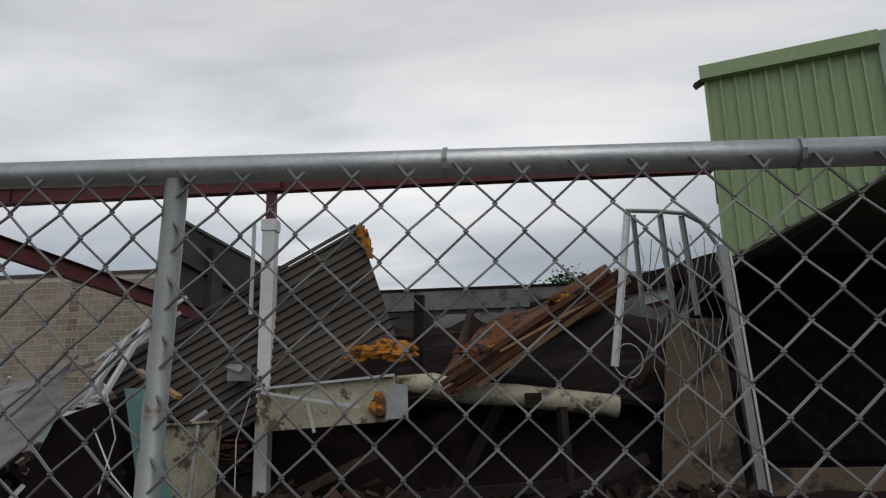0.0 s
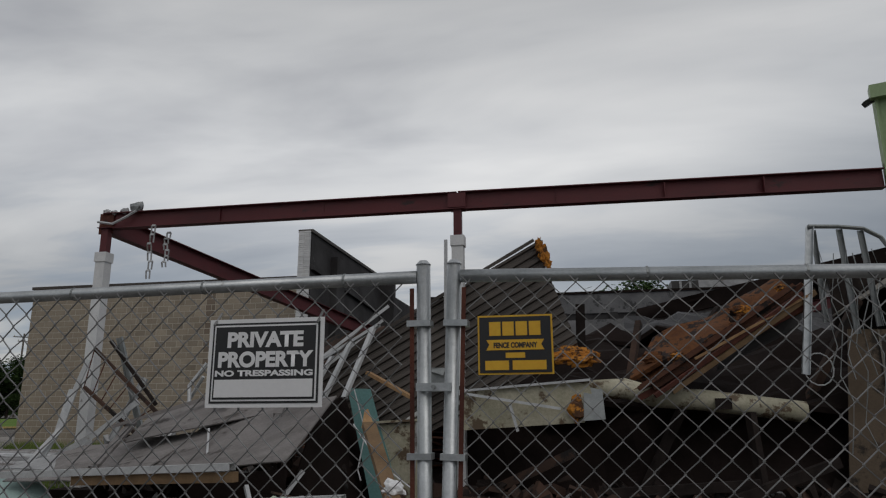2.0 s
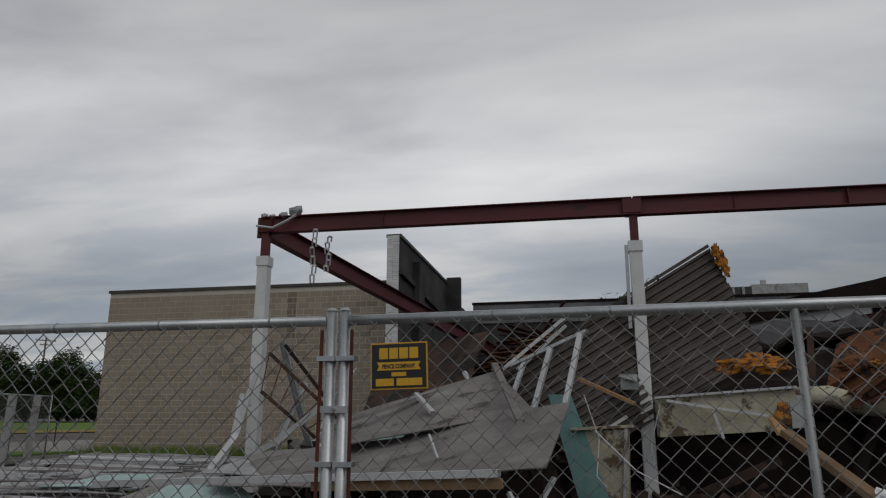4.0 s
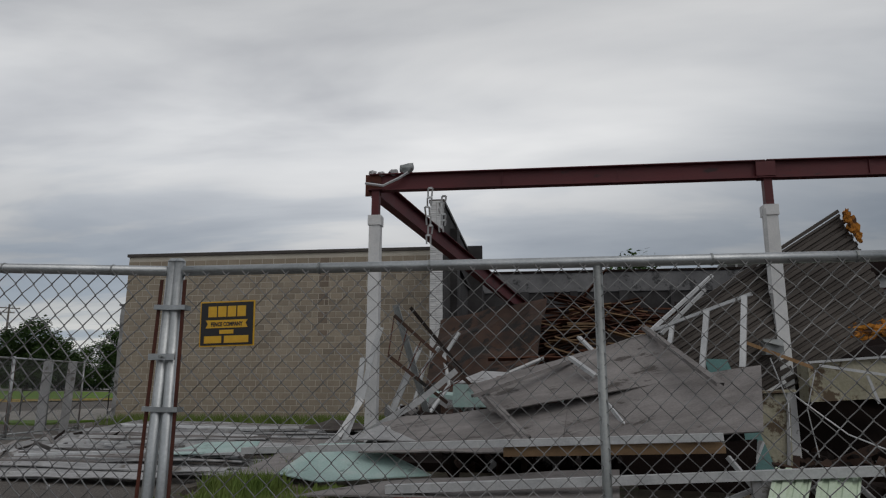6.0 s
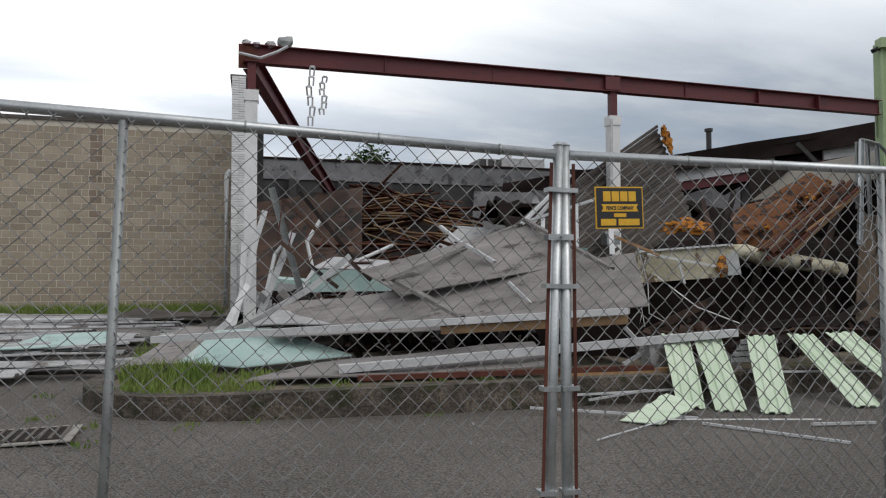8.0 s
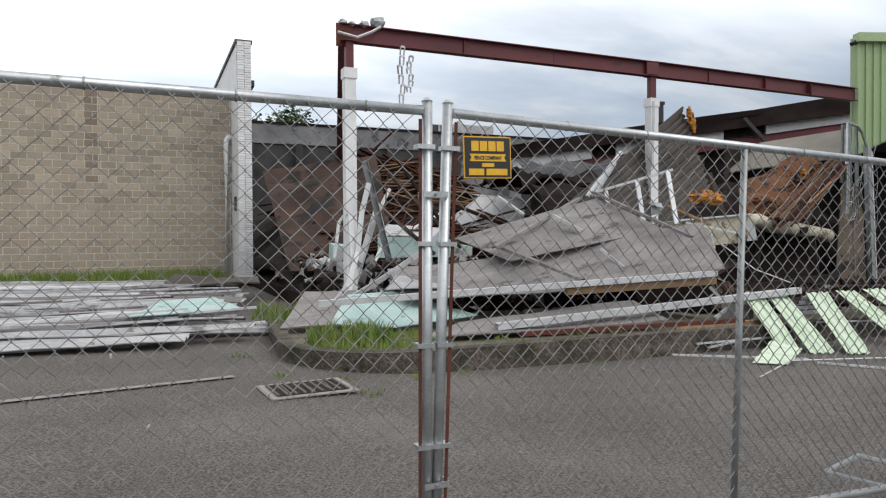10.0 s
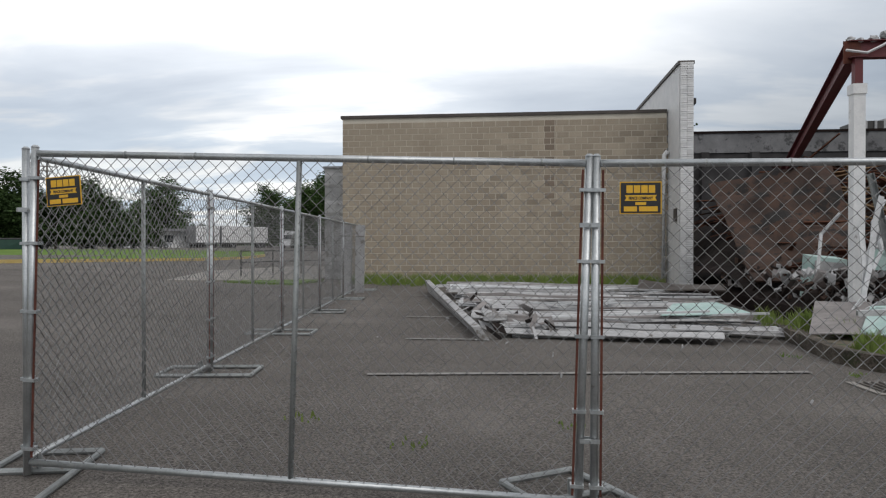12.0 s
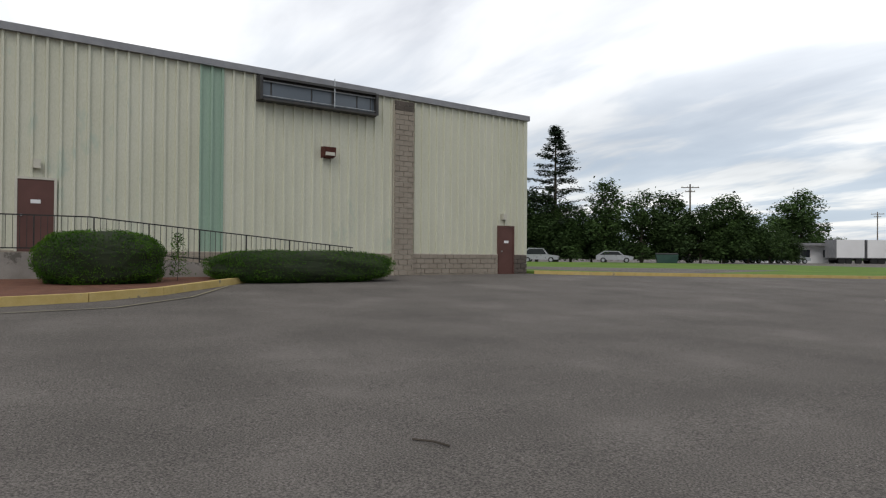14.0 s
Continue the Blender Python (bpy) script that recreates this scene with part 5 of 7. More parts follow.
mint_siding((-2.02, 5.40, 0.41), (-1.70, 5.34, 0.41), (-2.36, 4.16, -0.2), (-2.08, 4.08, -0.2))
mint_siding((-1.5, 5.36, 0.42), (-1.14, 5.3, 0.42), (-1.6, 4.16, -0.2), (-1.28, 4.1, -0.2))
single("bent_mint_siding", bm_of(plate, (-4.95, 4.2, -0.2), (-4.68, 3.95, -0.2), (-3.98, 4.35, -0.14), (-4.2, 4.6, -0.06), 0.008, 3, 0.02, 3, 0.015), MINT, "pale mint siding piece lying on the asphalt", "siding panel", "mint siding panels")
for p, q in (((-5.0, 5.0, -0.1), (-3.6, 4.9, -0.08)), ((-2.9, 5.0, 0.05), (-1.0, 4.9, 0.0)), ((-5.6, 4.75, -0.15), (-4.2, 4.1, -0.2)), ((-4.3, 3.9, -0.2), (-3.6, 3.0, -0.21)), ((-3.4, 3.6, -0.2), (-2.8, 3.5, -0.2)), ((-4.9, 4.9, -0.14), (-4.2, 4.95, -0.08))):
    trim_bar("thin_lath", p, q, 0.028, 0.018, ALU, "thin pale lath on the asphalt by the panels", "thin laths")

# heap of siding strips on the asphalt
random.seed(41)
for i in range(40):
    k = i / 39
    y = 7.25 + 8.0 * k
    x0 = -14.0 - 1.7 * k + random.uniform(-0.1, 0.5)
    x1 = -9.9 + 0.5 * k + random.uniform(-1.2, 0.3)
    z = 0.04 + 0.17 * random.random() + 0.12 * k
    w = random.uniform(0.16, 0.42)
    g0, g1 = ground_z(x0, y), ground_z(x1, y)
    dy = random.gauss(0.25, 0.22)
    m = ALU if i % 13 == 5 else (PLY if i % 5 == 2 else SHEET)
    s = single("siding_strip", bm_of(plate, (x0, y, g0 + z), (x1, y + dy, g1 + z + random.uniform(-0.02, 0.1)), (x1 + 0.1, y + dy + w, g1 + z + random.uniform(0.0, 0.12)), (x0, y + w, g0 + z + random.uniform(0, 0.1)), 0.012, 6, 0.05, 1 if i % 2 else 2, 0.03, seed=i), m,
               "scuffed pale grey siding strip in a flat heap", "siding strip", "fallen siding strips")
single("edge_trim", bm_of(path_tube, ((-13.67, 7.37, -0.02), (-12.21, 7.32, 0.0), (-9.62, 8.48, 0.02)), 0.028, 4), ALU, "long thin white trim along the edge of the siding heap", "metal trim")
for i in range(12):
    x, y = random.uniform(-13.5, -10.2), random.uniform(7.6, 13.5)
    a_ = random.uniform(-0.6, 0.9)
    l_ = random.uniform(0.5, 1.3)
    z = ground_z(x, y) + 0.3
    single("loose_trim", bm_of(beam, (x - l_ * math.cos(a_), y - l_ * math.sin(a_), z), (x + l_ * math.cos(a_), y + l_ * math.sin(a_), z + 0.05), 0.07, 0.03), ALU if i % 3 else PLY, "loose trim piece across the siding heap", "metal trim", "loose trims")
single("fallen_eaves_edge", bm_of(hexa, [(-14.10, 6.95, -0.03), (-13.98, 6.95, -0.03), (-15.90, 15.9, 0.0), (-16.02, 15.9, 0.0), (-14.22, 6.95, 0.15), (-14.11, 6.95, 0.17), (-16.0, 15.9, 0.34), (-16.12, 15.9, 0.32)]), SHEET, "pale grey folded eaves edge of the fallen siding", "metal trim")
def shreds(spots, seed, m, label):
    rs = random.Random(seed)
    bm = bmesh.new()
    for x0, x1, y0, y1, z1, n in spots:
        for k in range(n):
            y = rs.uniform(y0, y1)
            x = rs.uniform(x0, x1) - 0.19 * (y - 7.0)
            c = V(x, y, ground_z(x, y) + rs.uniform(0.08, z1))
            u = V(rs.uniform(-1, 1), rs.uniform(-1, 1), rs.uniform(-0.5, 0.5)).normalized() * rs.uniform(0.07, 0.2)
            w = V(-u.y, u.x, rs.uniform(-0.2, 0.25)).normalized() * rs.uniform(0.02, 0.07)
            plate(bm, c - u - w, c + u - w * rs.uniform(0.4, 1.2), c + u * rs.uniform(0.6, 1.1) + w, c - u + w * rs.uniform(0.5, 1.3), 0.006, 4, 0.05, seed=seed + k * 3.7)
    single("torn_flashing", bm, m, label, "flashing", kind="stuff")


shreds(((-13.9, -13.1, 7.0, 9.2, 0.3, 22), (-14.0, -13.4, 9.2, 13.0, 0.4, 12)), 43, SHEET, "crumpled torn pale flashing at the end of the siding heap")
shreds(((-13.9, -13.0, 7.0, 10.0, 0.26, 22), (-13.8, -13.0, 10.0, 13.5, 0.4, 10)), 44, CHAR, "charred torn strips at the end of the siding heap")
shreds(((-13.9, -13.0, 7.0, 10.5, 0.3, 18),), 45, PLY, "grey torn board bits at the end of the siding heap")
single("teal_siding_piece", bm_of(plate, (-11.4, 8.3, 0.2), (-9.9, 8.6, 0.2), (-10.2, 9.6, 0.3), (-11.0, 9.3, 0.3), 0.012, 3, 0.05), TEAL, "faded teal siding piece on the heap", "siding strip")
single("brown_felt_sheet", bm_of(plate, (-10.9, 13.4, 0.25), (-9.0, 13.2, 0.3), (-8.9, 14.6, 0.4), (-10.6, 14.9, 0.35), 0.03, 4, 0.12), DECK, "brown felt sheet behind the siding heap", "sheet")

# ---- grass ----
def blades(bm, x, y, z, n, spread, h, rnd):
    for _ in range(n):
        a_ = rnd.uniform(0, 6.28)
        r = spread * math.sqrt(rnd.random())
        px, py = x + r * math.cos(a_), y + r * math.sin(a_)
        hh = h * rnd.uniform(0.5, 1.2)
        l_ = rnd.uniform(0, 6.28)
        lx, ly = math.cos(l_) * hh * 0.35, math.sin(l_) * hh * 0.35
        w = 0.006 + 0.004 * rnd.random()
        v0, v1 = bm.verts.new((px - w, py, z)), bm.verts.new((px + w, py, z))
        v2, v3 = bm.verts.new((px + w * 0.7 + lx * 0.4, py + ly * 0.4, z + hh * 0.6)), bm.verts.new((px - w * 0.7 + lx * 0.4, py + ly * 0.4, z + hh * 0.6))
        v4 = bm.verts.new((px + lx, py + ly, z + hh))
        bm.faces.new((v0, v1, v2, v3))
        bm.faces.new((v3, v2, v4))


rnd = random.Random(51)
bm = bmesh.new()
for _ in range(34):
    blades(bm, rnd.uniform(-9.4, -7.9), rnd.uniform(5.55, 6.6), 0.0, 30, 0.16, 0.09, rnd)
for _ in range(16):
    blades(bm, rnd.gauss(-8.95, 0.22), rnd.gauss(6.25, 0.25), 0.0, 40, 0.16, 0.24, rnd)
for _ in range(18):
    blades(bm, rnd.uniform(-7.4, -2.6), rnd.uniform(5.2, 5.7), 0.0, 14, 0.12, 0.06, rnd)
for _ in range(24):
    blades(bm, rnd.uniform(-9.6, -8.6), rnd.uniform(7.6, 9.6), 0.0, 24, 0.18, 0.25, rnd)
single("weeds", bm, GRASS, "tufts of green grass behind the kerb", "grass", kind="stuff")
bm = bmesh.new()
for _ in range(240):
    blades(bm, rnd.uniform(-19.3, -9.2), 20.0 - abs(rnd.gauss(0.1, 0.6)), ground_z(-14, 19) + 0.02, 26, 0.25, 0.36, rnd)
single("wall_weeds", bm, GRASS, "rough grass along the foot of the block wall", "grass", kind="stuff")
bm = bmesh.new()
for x, y in ((-9.9, 5.2), (-9.4, 4.9), (-8.7, 4.75), (-9.35, 4.2), (-8.2, 4.95), (-15.2, 2.4), (-14.3, 1.9), (-13.2, 2.6), (-6.5, 4.95), (-10.2, 6.4)):
    blades(bm, x, y, ground_z(x, y) + 0.005, 14, 0.14, 0.045, rnd)
single("crack_weeds", bm, GRASS, "small weeds growing in asphalt cracks", "grass", kind="stuff")
single("twig", bm_of(path_tube, [(-19.72, -2.02, 0.05), (-19.55, -1.95, 0.06), (-19.42, -1.9, 0.05)], 0.009, 5), BARK, "bent dark twig lying on the asphalt", "twig")

# ---- temporary chain-link fence ----
HALF_X, HALF_Z = 0.03735, 0.03805


def link_mesh(width, height):
    """Woven zigzag wires between two posts, joined."""
    bm = bmesh.new()
    n = int(width / HALF_X)
    rows = int(height / HALF_Z)
    r = 0.00185
    for i in range(n):
        rings = []
        for j in range(rows + 1):
            k = (j + i) % 2
            p = V(0.0035 + HALF_X * (i + k) + (0.002 if k else -0.002), (0.003 if (j % 2) else -0.003), height + 0.003 - HALF_Z * j)
            rings.append([bm.verts.new(p + V(*o)) for o in ((-r, -r, 0), (r, -r, 0), (r, r, 0), (-r, r, 0))])
            top = p if j == 0 else top
        for a, b in zip(rings, rings[1:]):
            for k in range(4):
                bm.faces.new((a[k], a[(k + 1) % 4], b[(k + 1) % 4], b[k]))
        if i % 2 == 0:
            # the cut ends are knuckled over at the top
            beam(bm, top, top + V(0.016, 0.004, 0.018), 0.0036, 0.0036)
            beam(bm, top, top + V(-0.014, -0.004, 0.016), 0.0036, 0.0036)
    return bm


SPAN, LEN, HIGH = 3.075, 3.06, 1.80
panel = thing("temporary_fence", "galvanised steel chain-link temporary fence panel", "fence", (0, 0, 0), "fence panels")
for x in (0.0205, LEN - 0.0205):
    p = part("end_post", bm_of(tube, (x, 0, -0.02), (x, 0, HIGH), 0.0205, 12), GALV, panel, smooth=True)
    part("post_cap", bm_of(tube, (x, 0, HIGH), (x, 0, HIGH + 0.012), 0.0225, 12, 0.012), GALV, p)
part("mid_post", bm_of(tube, (LEN / 2, 0, 0.05), (LEN / 2, 0, HIGH - 0.05), 0.0155, 10), GALV_DULL, panel, smooth=True)
part("top_rail", bm_of(tube, (0.04, 0, HIGH - 0.035), (LEN - 0.04, 0, HIGH - 0.035), 0.019, 12), GALV, panel, smooth=True)
part("bottom_rail", bm_of(tube, (0.04, 0, 0.05), (LEN - 0.04, 0, 0.05), 0.019, 12), GALV, panel, smooth=True)
lm = link_mesh(LEN - 0.12, HIGH - 0.115)
bmesh.ops.translate(lm, verts=lm.verts, vec=(0.06, -0.012, 0.055))
part("chain_link", lm, WIRE, panel, "woven galvanised wire mesh")
for x, s in ((0.052, 1), (LEN - 0.052, -1)):
    part("tension_bar", bm_of(beam, (x, -0.012, 0.08), (x, -0.012, HIGH - 0.07), 0.012, 0.005, V(0, 1, 0)), RUST, panel, "rust-red tension bar")
    for z in (0.12, 0.5, 0.88, 1.26, 1.62):
        part("band", bm_of(box, min(x - s * 0.055, x + s * 0.013), max(x - s * 0.055, x + s * 0.013), -0.0245, 0.0235, z, z + 0.017), GALV, panel)
for x in (0.55, 0.95, 1.9, 2.35, 2.8):
    part("tie_wire", bm_of(tube, (x, 0, HIGH - 0.035), (x + 0.006, 0, HIGH - 0.035), 0.0212, 10), GALV_DULL, panel)


def foot(name_at, yaw, z):
    f = thing("pipe_stand", "rectangular weathered pipe foot under the fence", "fence stand", (0, 0, 0), "fence stands")
    a = [(-0.24, -0.46, 0.02), (0.24, -0.46, 0.02), (0.24, 0.46, 0.02), (-0.24, 0.46, 0.02)]
    for p, q in zip(a, a[1:] + a[:1]):
        part("pipe", bm_of(tube, p, q, 0.02, 8), GALV_DULL, f)
    part("cross_pipe", bm_of(tube, (-0.24, 0.1, 0.02), (0.24, 0.1, 0.02), 0.02, 8), GALV_DULL, f)
    for x in (-0.035, 0.035):
        part("spigot", bm_of(tube, (x, 0.1, 0.02), (x, 0.1, 0.12), 0.015, 8), GALV_DULL, f)
    f.matrix_basis = pose(*name_at, 0, 0, yaw)
    return f


JX = [-16.296 + SPAN * i for i in range(9)]
JZ = [1.86, 1.765, 1.745, 1.63, 1.63, 1.655, 1.565, 1.52, 1.5]
FY = 0.938
for i in range(8):
    x0, x1, z0, z1 = JX[i], JX[i + 1], JZ[i], JZ[i + 1]
    tilt = math.degrees(math.atan2(z1 - z0, SPAN))
    m = pose((x0 + x1) / 2, FY, (z0 + z1) / 2 - 0.012 - HIGH / 2, 0, -tilt, 0) @ pose(-LEN / 2, 0, -HIGH / 2)
    if i == 0:
        panel.matrix_basis = m
    else:
        copy_thing(panel, m)
EYAW = math.degrees(math.atan2(-1.63, 14.63)) * -1 + 90
ex, ey = -16.33, 0.965
for i in range(5):
    c, s = math.cos(radians(EYAW)), math.sin(radians(EYAW))
    copy_thing(panel, pose(ex + c * SPAN * i, ey + s * SPAN * i, 0.045 + 0.004 * i, 0, 0, EYAW))
for i, (x, y, yaw) in enumerate(((-18.02, 14.7, 4), (-17.8, 15.3, -6))):
    b_ = thing("leaning_board", "weathered pale grey board standing at the fence end", "board", (0, 0, 0), "boards at the fence end")
    part("face", bm_of(plate, (-0.13, 0, 0), (0.13, 0, 0), (0.13, 0.1, 1.8), (-0.13, 0.1, 1.8), 0.022, 3, 0.012, seed=i), SHEET, b_)
    part("batten", bm_of(beam, (-0.12, 0.085, 1.5), (0.12, 0.085, 1.5), 0.05, 0.03), PLY, b_)
    b_.matrix_basis = pose(x, y, ground_z(x, y), 0, 0, yaw)


def clamp(x, y, z, yaw=0):
    cl = thing("pipe_coupler", "bolted steel clamp joining two fence panels", "clamp", (0, 0, 0), "panel clamps")
    part("plate", bm_of(box, -0.05, 0.05, -0.028, -0.022, -0.011, 0.011), GALV, cl)
    part("back_plate", bm_of(box, -0.05, 0.05, 0.022, 0.028, -0.011, 0.011), GALV, cl)
    part("bolt", bm_of(tube, (0, -0.04, 0), (0, 0.04, 0), 0.006, 6), GALV_DULL, cl)
    cl.matrix_basis = pose(x, y, z, 0, 0, yaw)
    return cl


cl = clamp(JX[1], FY, JZ[1] - 0.36)
for i in range(1, 8):
    if i > 1:
        copy_thing(cl, pose(JX[i], FY, JZ[i] - 0.36))
    copy_thing(cl, pose(JX[i], FY, JZ[i] - 1.45))
copy_thing(cl, pose(JX[0], FY + 0.01, JZ[0] - 0.36, 0, 0, 45))
ft = foot((-16.3, 0.92, 0.0), 12, 0)
for i in range(1, 8):
    copy_thing(ft, pose(JX[i], FY + 0.08, ground_z(JX[i], 1.0), 0, 0, 24 + (9 * ((i * 5) % 3) - 9)))
for i in range(1, 6):
    copy_thing(ft, pose(ex + c * SPAN * i, ey + s * SPAN * i, ground_z(ex, 5) + 0.005, 0, 0, 95 + 3 * (i % 2)))


# ---- signs on the fence ----
def fence_sign(x, z, yaw=0.0, y=FY - 0.03, roll=0.0):
    s = thing("fence_company_sign", "black and yellow fence company sign wired to the mesh", "sign", (0, 0, 0), "fence company signs")
    w, h = 0.203, 0.16
    part("board", bm_of(box, -w / 2, w / 2, -0.002, 0.002, -h / 2, h / 2), SIGN_YELLOW, s)
    part("field", bm_of(box, -w / 2 + 0.005, w / 2 - 0.005, -0.0042, -0.002, -h / 2 + 0.005, h / 2 - 0.005), SIGN_BLACK, s)
    for i in range(4):
        cx = -0.054 + 0.036 * i
        part("logo_block", bm_of(box, cx - 0.0155, cx + 0.0155, -0.0056, -0.0042, 0.024, 0.062), SIGN_YELLOW, s)
    bm = bmesh.new()
    prism(bm, [(-0.078, -0.0056, 0.013), (0.078, -0.0056, 0.013), (0.07, -0.0056, 0.0), (0.078, -0.0056, -0.015), (-0.078, -0.0056, -0.015), (-0.07, -0.0056, 0.0)], (0, 0.0014, 0))
    part("ribbon", bm, SIGN_YELLOW, s)
    tb = text_bm("FENCE COMPANY", 0.014, 0.118)
    bmesh.ops.translate(tb, verts=tb.verts, vec=(0, -0.0062, -0.0085))
    part("lettering", tb, SIGN_BLACK, s)
    part("number_bar", bm_of(box, -0.026, 0.026, -0.0056, -0.0042, -0.036, -0.022), SIGN_YELLOW, s)
    for k, (a, b) in enumerate(((-0.082, -0.018), (-0.008, 0.082))):
        part("number_bar", bm_of(box, a, b, -0.0056, -0.0042, -0.068, -0.043), SIGN_YELLOW, s)
    s.matrix_basis = pose(x, y, z, 0, roll, yaw)
    return s


first = fence_sign(-0.695, 1.405, roll=0.0)
for x, z, r in ((-3.763, 1.417, -1.5), (-6.83, 1.385, -1.5), (-9.932, 1.53, -1.5), (-12.975, 1.54, 0)):
    copy_thing(first, pose(x, FY - 0.03, z, 0, r, 0))
copy_thing(first, pose(-16.05, FY - 0.03, 1.60, 0, -4, 0))

pp = thing("no_trespassing_sign", "white on black private property sign with a blank white field", "sign", (0, 0, 0))
w, h = 0.356, 0.254
part("board", bm_of(box, -w / 2, w / 2, -0.0015, 0.0015, -h / 2, h / 2), SIGN_WHITE, pp)
part("border", bm_of(box, -w / 2 + 0.012, w / 2 - 0.012, -0.0032, -0.0015, -h / 2 + 0.012, h / 2 - 0.012), SIGN_BLACK, pp)
part("rim", bm_of(box, -w / 2 + 0.018, w / 2 - 0.018, -0.0046, -0.0032, -h / 2 + 0.018, h / 2 - 0.018), SIGN_WHITE, pp)
part("field", bm_of(box, -w / 2 + 0.023, w / 2 - 0.023, -0.006, -0.0046, -h / 2 + 0.023, h / 2 - 0.023), SIGN_BLACK, pp)
for words, z, hh, ww in (("PRIVATE", 0.046, 0.042, 0.235), ("PROPERTY", -0.011, 0.042, 0.292), ("NO TRESPASSING", -0.038, 0.016, 0.3)):
    tb = text_bm(words, hh, ww)
    bmesh.ops.translate(tb, verts=tb.verts, vec=(0, -0.0074, z))
    part("lettering", tb, SIGN_WHITE, pp)
part("blank_field", bm_of(box, -0.15, 0.15, -0.0074, -0.006, -0.098, -0.048), SIGN_WHITE, pp)
for x in (-0.16, 0.16):
    part("wire_tie", bm_of(tube, (x, -0.01, 0.11), (x + 0.006, 0.02, 0.15), 0.004, 5), WIRE, pp)
pp.matrix_basis = pose(-1.418, FY - 0.03, 1.37, 0, 0, 0)

# ---- cream metal building to the west ----
BX = -38.11
hall = thing("metal_hall", "large cream ribbed metal hall with a stone base", "building", (-45, 2, 0.6))
bm = bmesh.new()
step = 0.36
y = -16.0
prof = []
while y < 15.7:
    for f, dx in ((0.0, 0.0), (0.74, 0.0), (0.78, 0.075), (0.95, 0.075)):
        prof.append((y + f * step, dx))
    y += step
prof = [p for p in prof if p[0] < 15.7] + [(15.7, 0.0)]


def siding(bm, y0, y1, z0, z1, off=0.0):
    cols = [(yy, dx) for yy, dx in prof if y0 <= yy <= y1]
    vs = [(bm.verts.new((BX + off + dx, yy, z0)), bm.verts.new((BX + off + dx, yy, z1 + 0.011 * (15.7 - yy)))) for yy, dx in cols]
    for a, b in zip(vs, vs[1:]):
        bm.faces.new((a[0], b[0], b[1], a[1]))
    return bm


part("siding", bm_of(siding, -16, 15.7, 1.5, 7.4), SIDING, hall)
part("green_siding", bm_of(siding, 1.55, 2.55, 1.5, 7.4, 0.012), SIDING_GREEN, hall)
part("shell", bm_of(box, -70, BX - 0.01, -16, 15.69, 0.3, 7.42), SIDING, hall)
part("eaves_trim", bm_of(beam, (BX - 0.02, -16, 7.51 + 0.35), (BX - 0.02, 15.85, 7.51), 0.36, 0.22), TRIM, hall)
part("roof", bm_of(hexa, [(-70, -16, 7.62), (BX + 0.1, -16, 7.62), (BX + 0.1, 15.8, 7.62), (-70, 15.8, 7.62), (-55, -16, 9.0), (-55 + 0.1, -16, 9.0), (-55 + 0.1, 15.8, 9.0), (-55, 15.8, 9.0)]), TRIM, hall)
part("end_gutter", bm_of(box, BX - 0.03, BX + 0.07, 15.62, 15.78, 0.75, 7.4), SIDING, hall)


def course_blocks(bm, x, y0, y1, z0, z1, bl=0.4, bh=0.2, gap=0.012, deep=0.05):
    r = 0
    z = z0
    rr = random.Random(int(y0 * 10))
    while z < z1 - 0.02:
        zz = min(z + bh, z1)
        y = y0 - (bl / 2 if r % 2 else 0)
        while y < y1:
            a, b = max(y, y0), min(y + bl, y1)
            if b - a > 0.05:
                o = rr.uniform(0, 0.02)
                box(bm, x, x + deep + o, a + gap / 2, b - gap / 2, z + gap / 2, zz - gap / 2)
            y += bl
        z = zz
        r += 1
    return bm


part("base_mortar", bm_of(box, BX, BX + 0.05, -16, 15.72, 0.3, 1.5), MORTAR, hall)


def block_pieces(x, y0, y1, z0, z1, m, deep=0.06, bl=0.4, bh=0.2, name="block"):
    """Single split blocks in running bond, as parts of the hall."""
    meshes = {}
    z, r = z0, 0
    while z < z1 - 0.02:
        zz = min(z + bh, z1)
        y = y0 - (bl / 2 if r % 2 else 0)
        while y < y1:
            a, b = max(y, y0), min(y + bl, y1)
            if b - a > 0.05:
                key = (round(b - a, 3), round(zz - z, 3))
                if key not in meshes:
                    d, e = 0.006, 0.012
                    q = hexa(bmesh.new(), [(0, d, d), (deep, e, e), (deep, key[0] - e, e), (0, key[0] - d, d), (0, d, key[1] - d), (deep, e, key[1] - e), (deep, key[0] - e, key[1] - e), (0, key[0] - d, key[1] - d)])
                    meshes[key] = bpy.data.meshes.new(name)
                    q.to_mesh(meshes[key])
                    q.free()
                    meshes[key].materials.append(m)
                ob = new(name, meshes[key])
                ob.parent = hall
                ob.matrix_parent_inverse = hall.matrix_basis.inverted()
                ob.location = (x + 0.01 * math.sin(37 * a + 11 * z), a, z)
            y += bl
        z = zz
        r += 1


block_pieces(BX + 0.03, 9.75, 14.1, 0.5, 1.48, BLOCK_GREY)
tagged(part("base_masonry", bm_of(course_blocks, BX + 0.03, -16, 8.8, 0.5, 1.48), BLOCK_GREY, hall), kind="stuff")
block_pieces(BX + 0.05, 15.0, 15.75, 0.5, 1.48, BLOCK_DARK)
part("pier_core", bm_of(box, BX, BX + 0.2, 8.86, 9.7, 0.4, 7.38), MORTAR, hall)
block_pieces(BX + 0.17, 8.84, 9.72, 0.45, 7.0, BLOCK_GREY)
# top courses of the pier are darker than the rest
block_pieces(BX + 0.17, 8.84, 9.72, 7.0, 7.38, BLOCK_DARK)


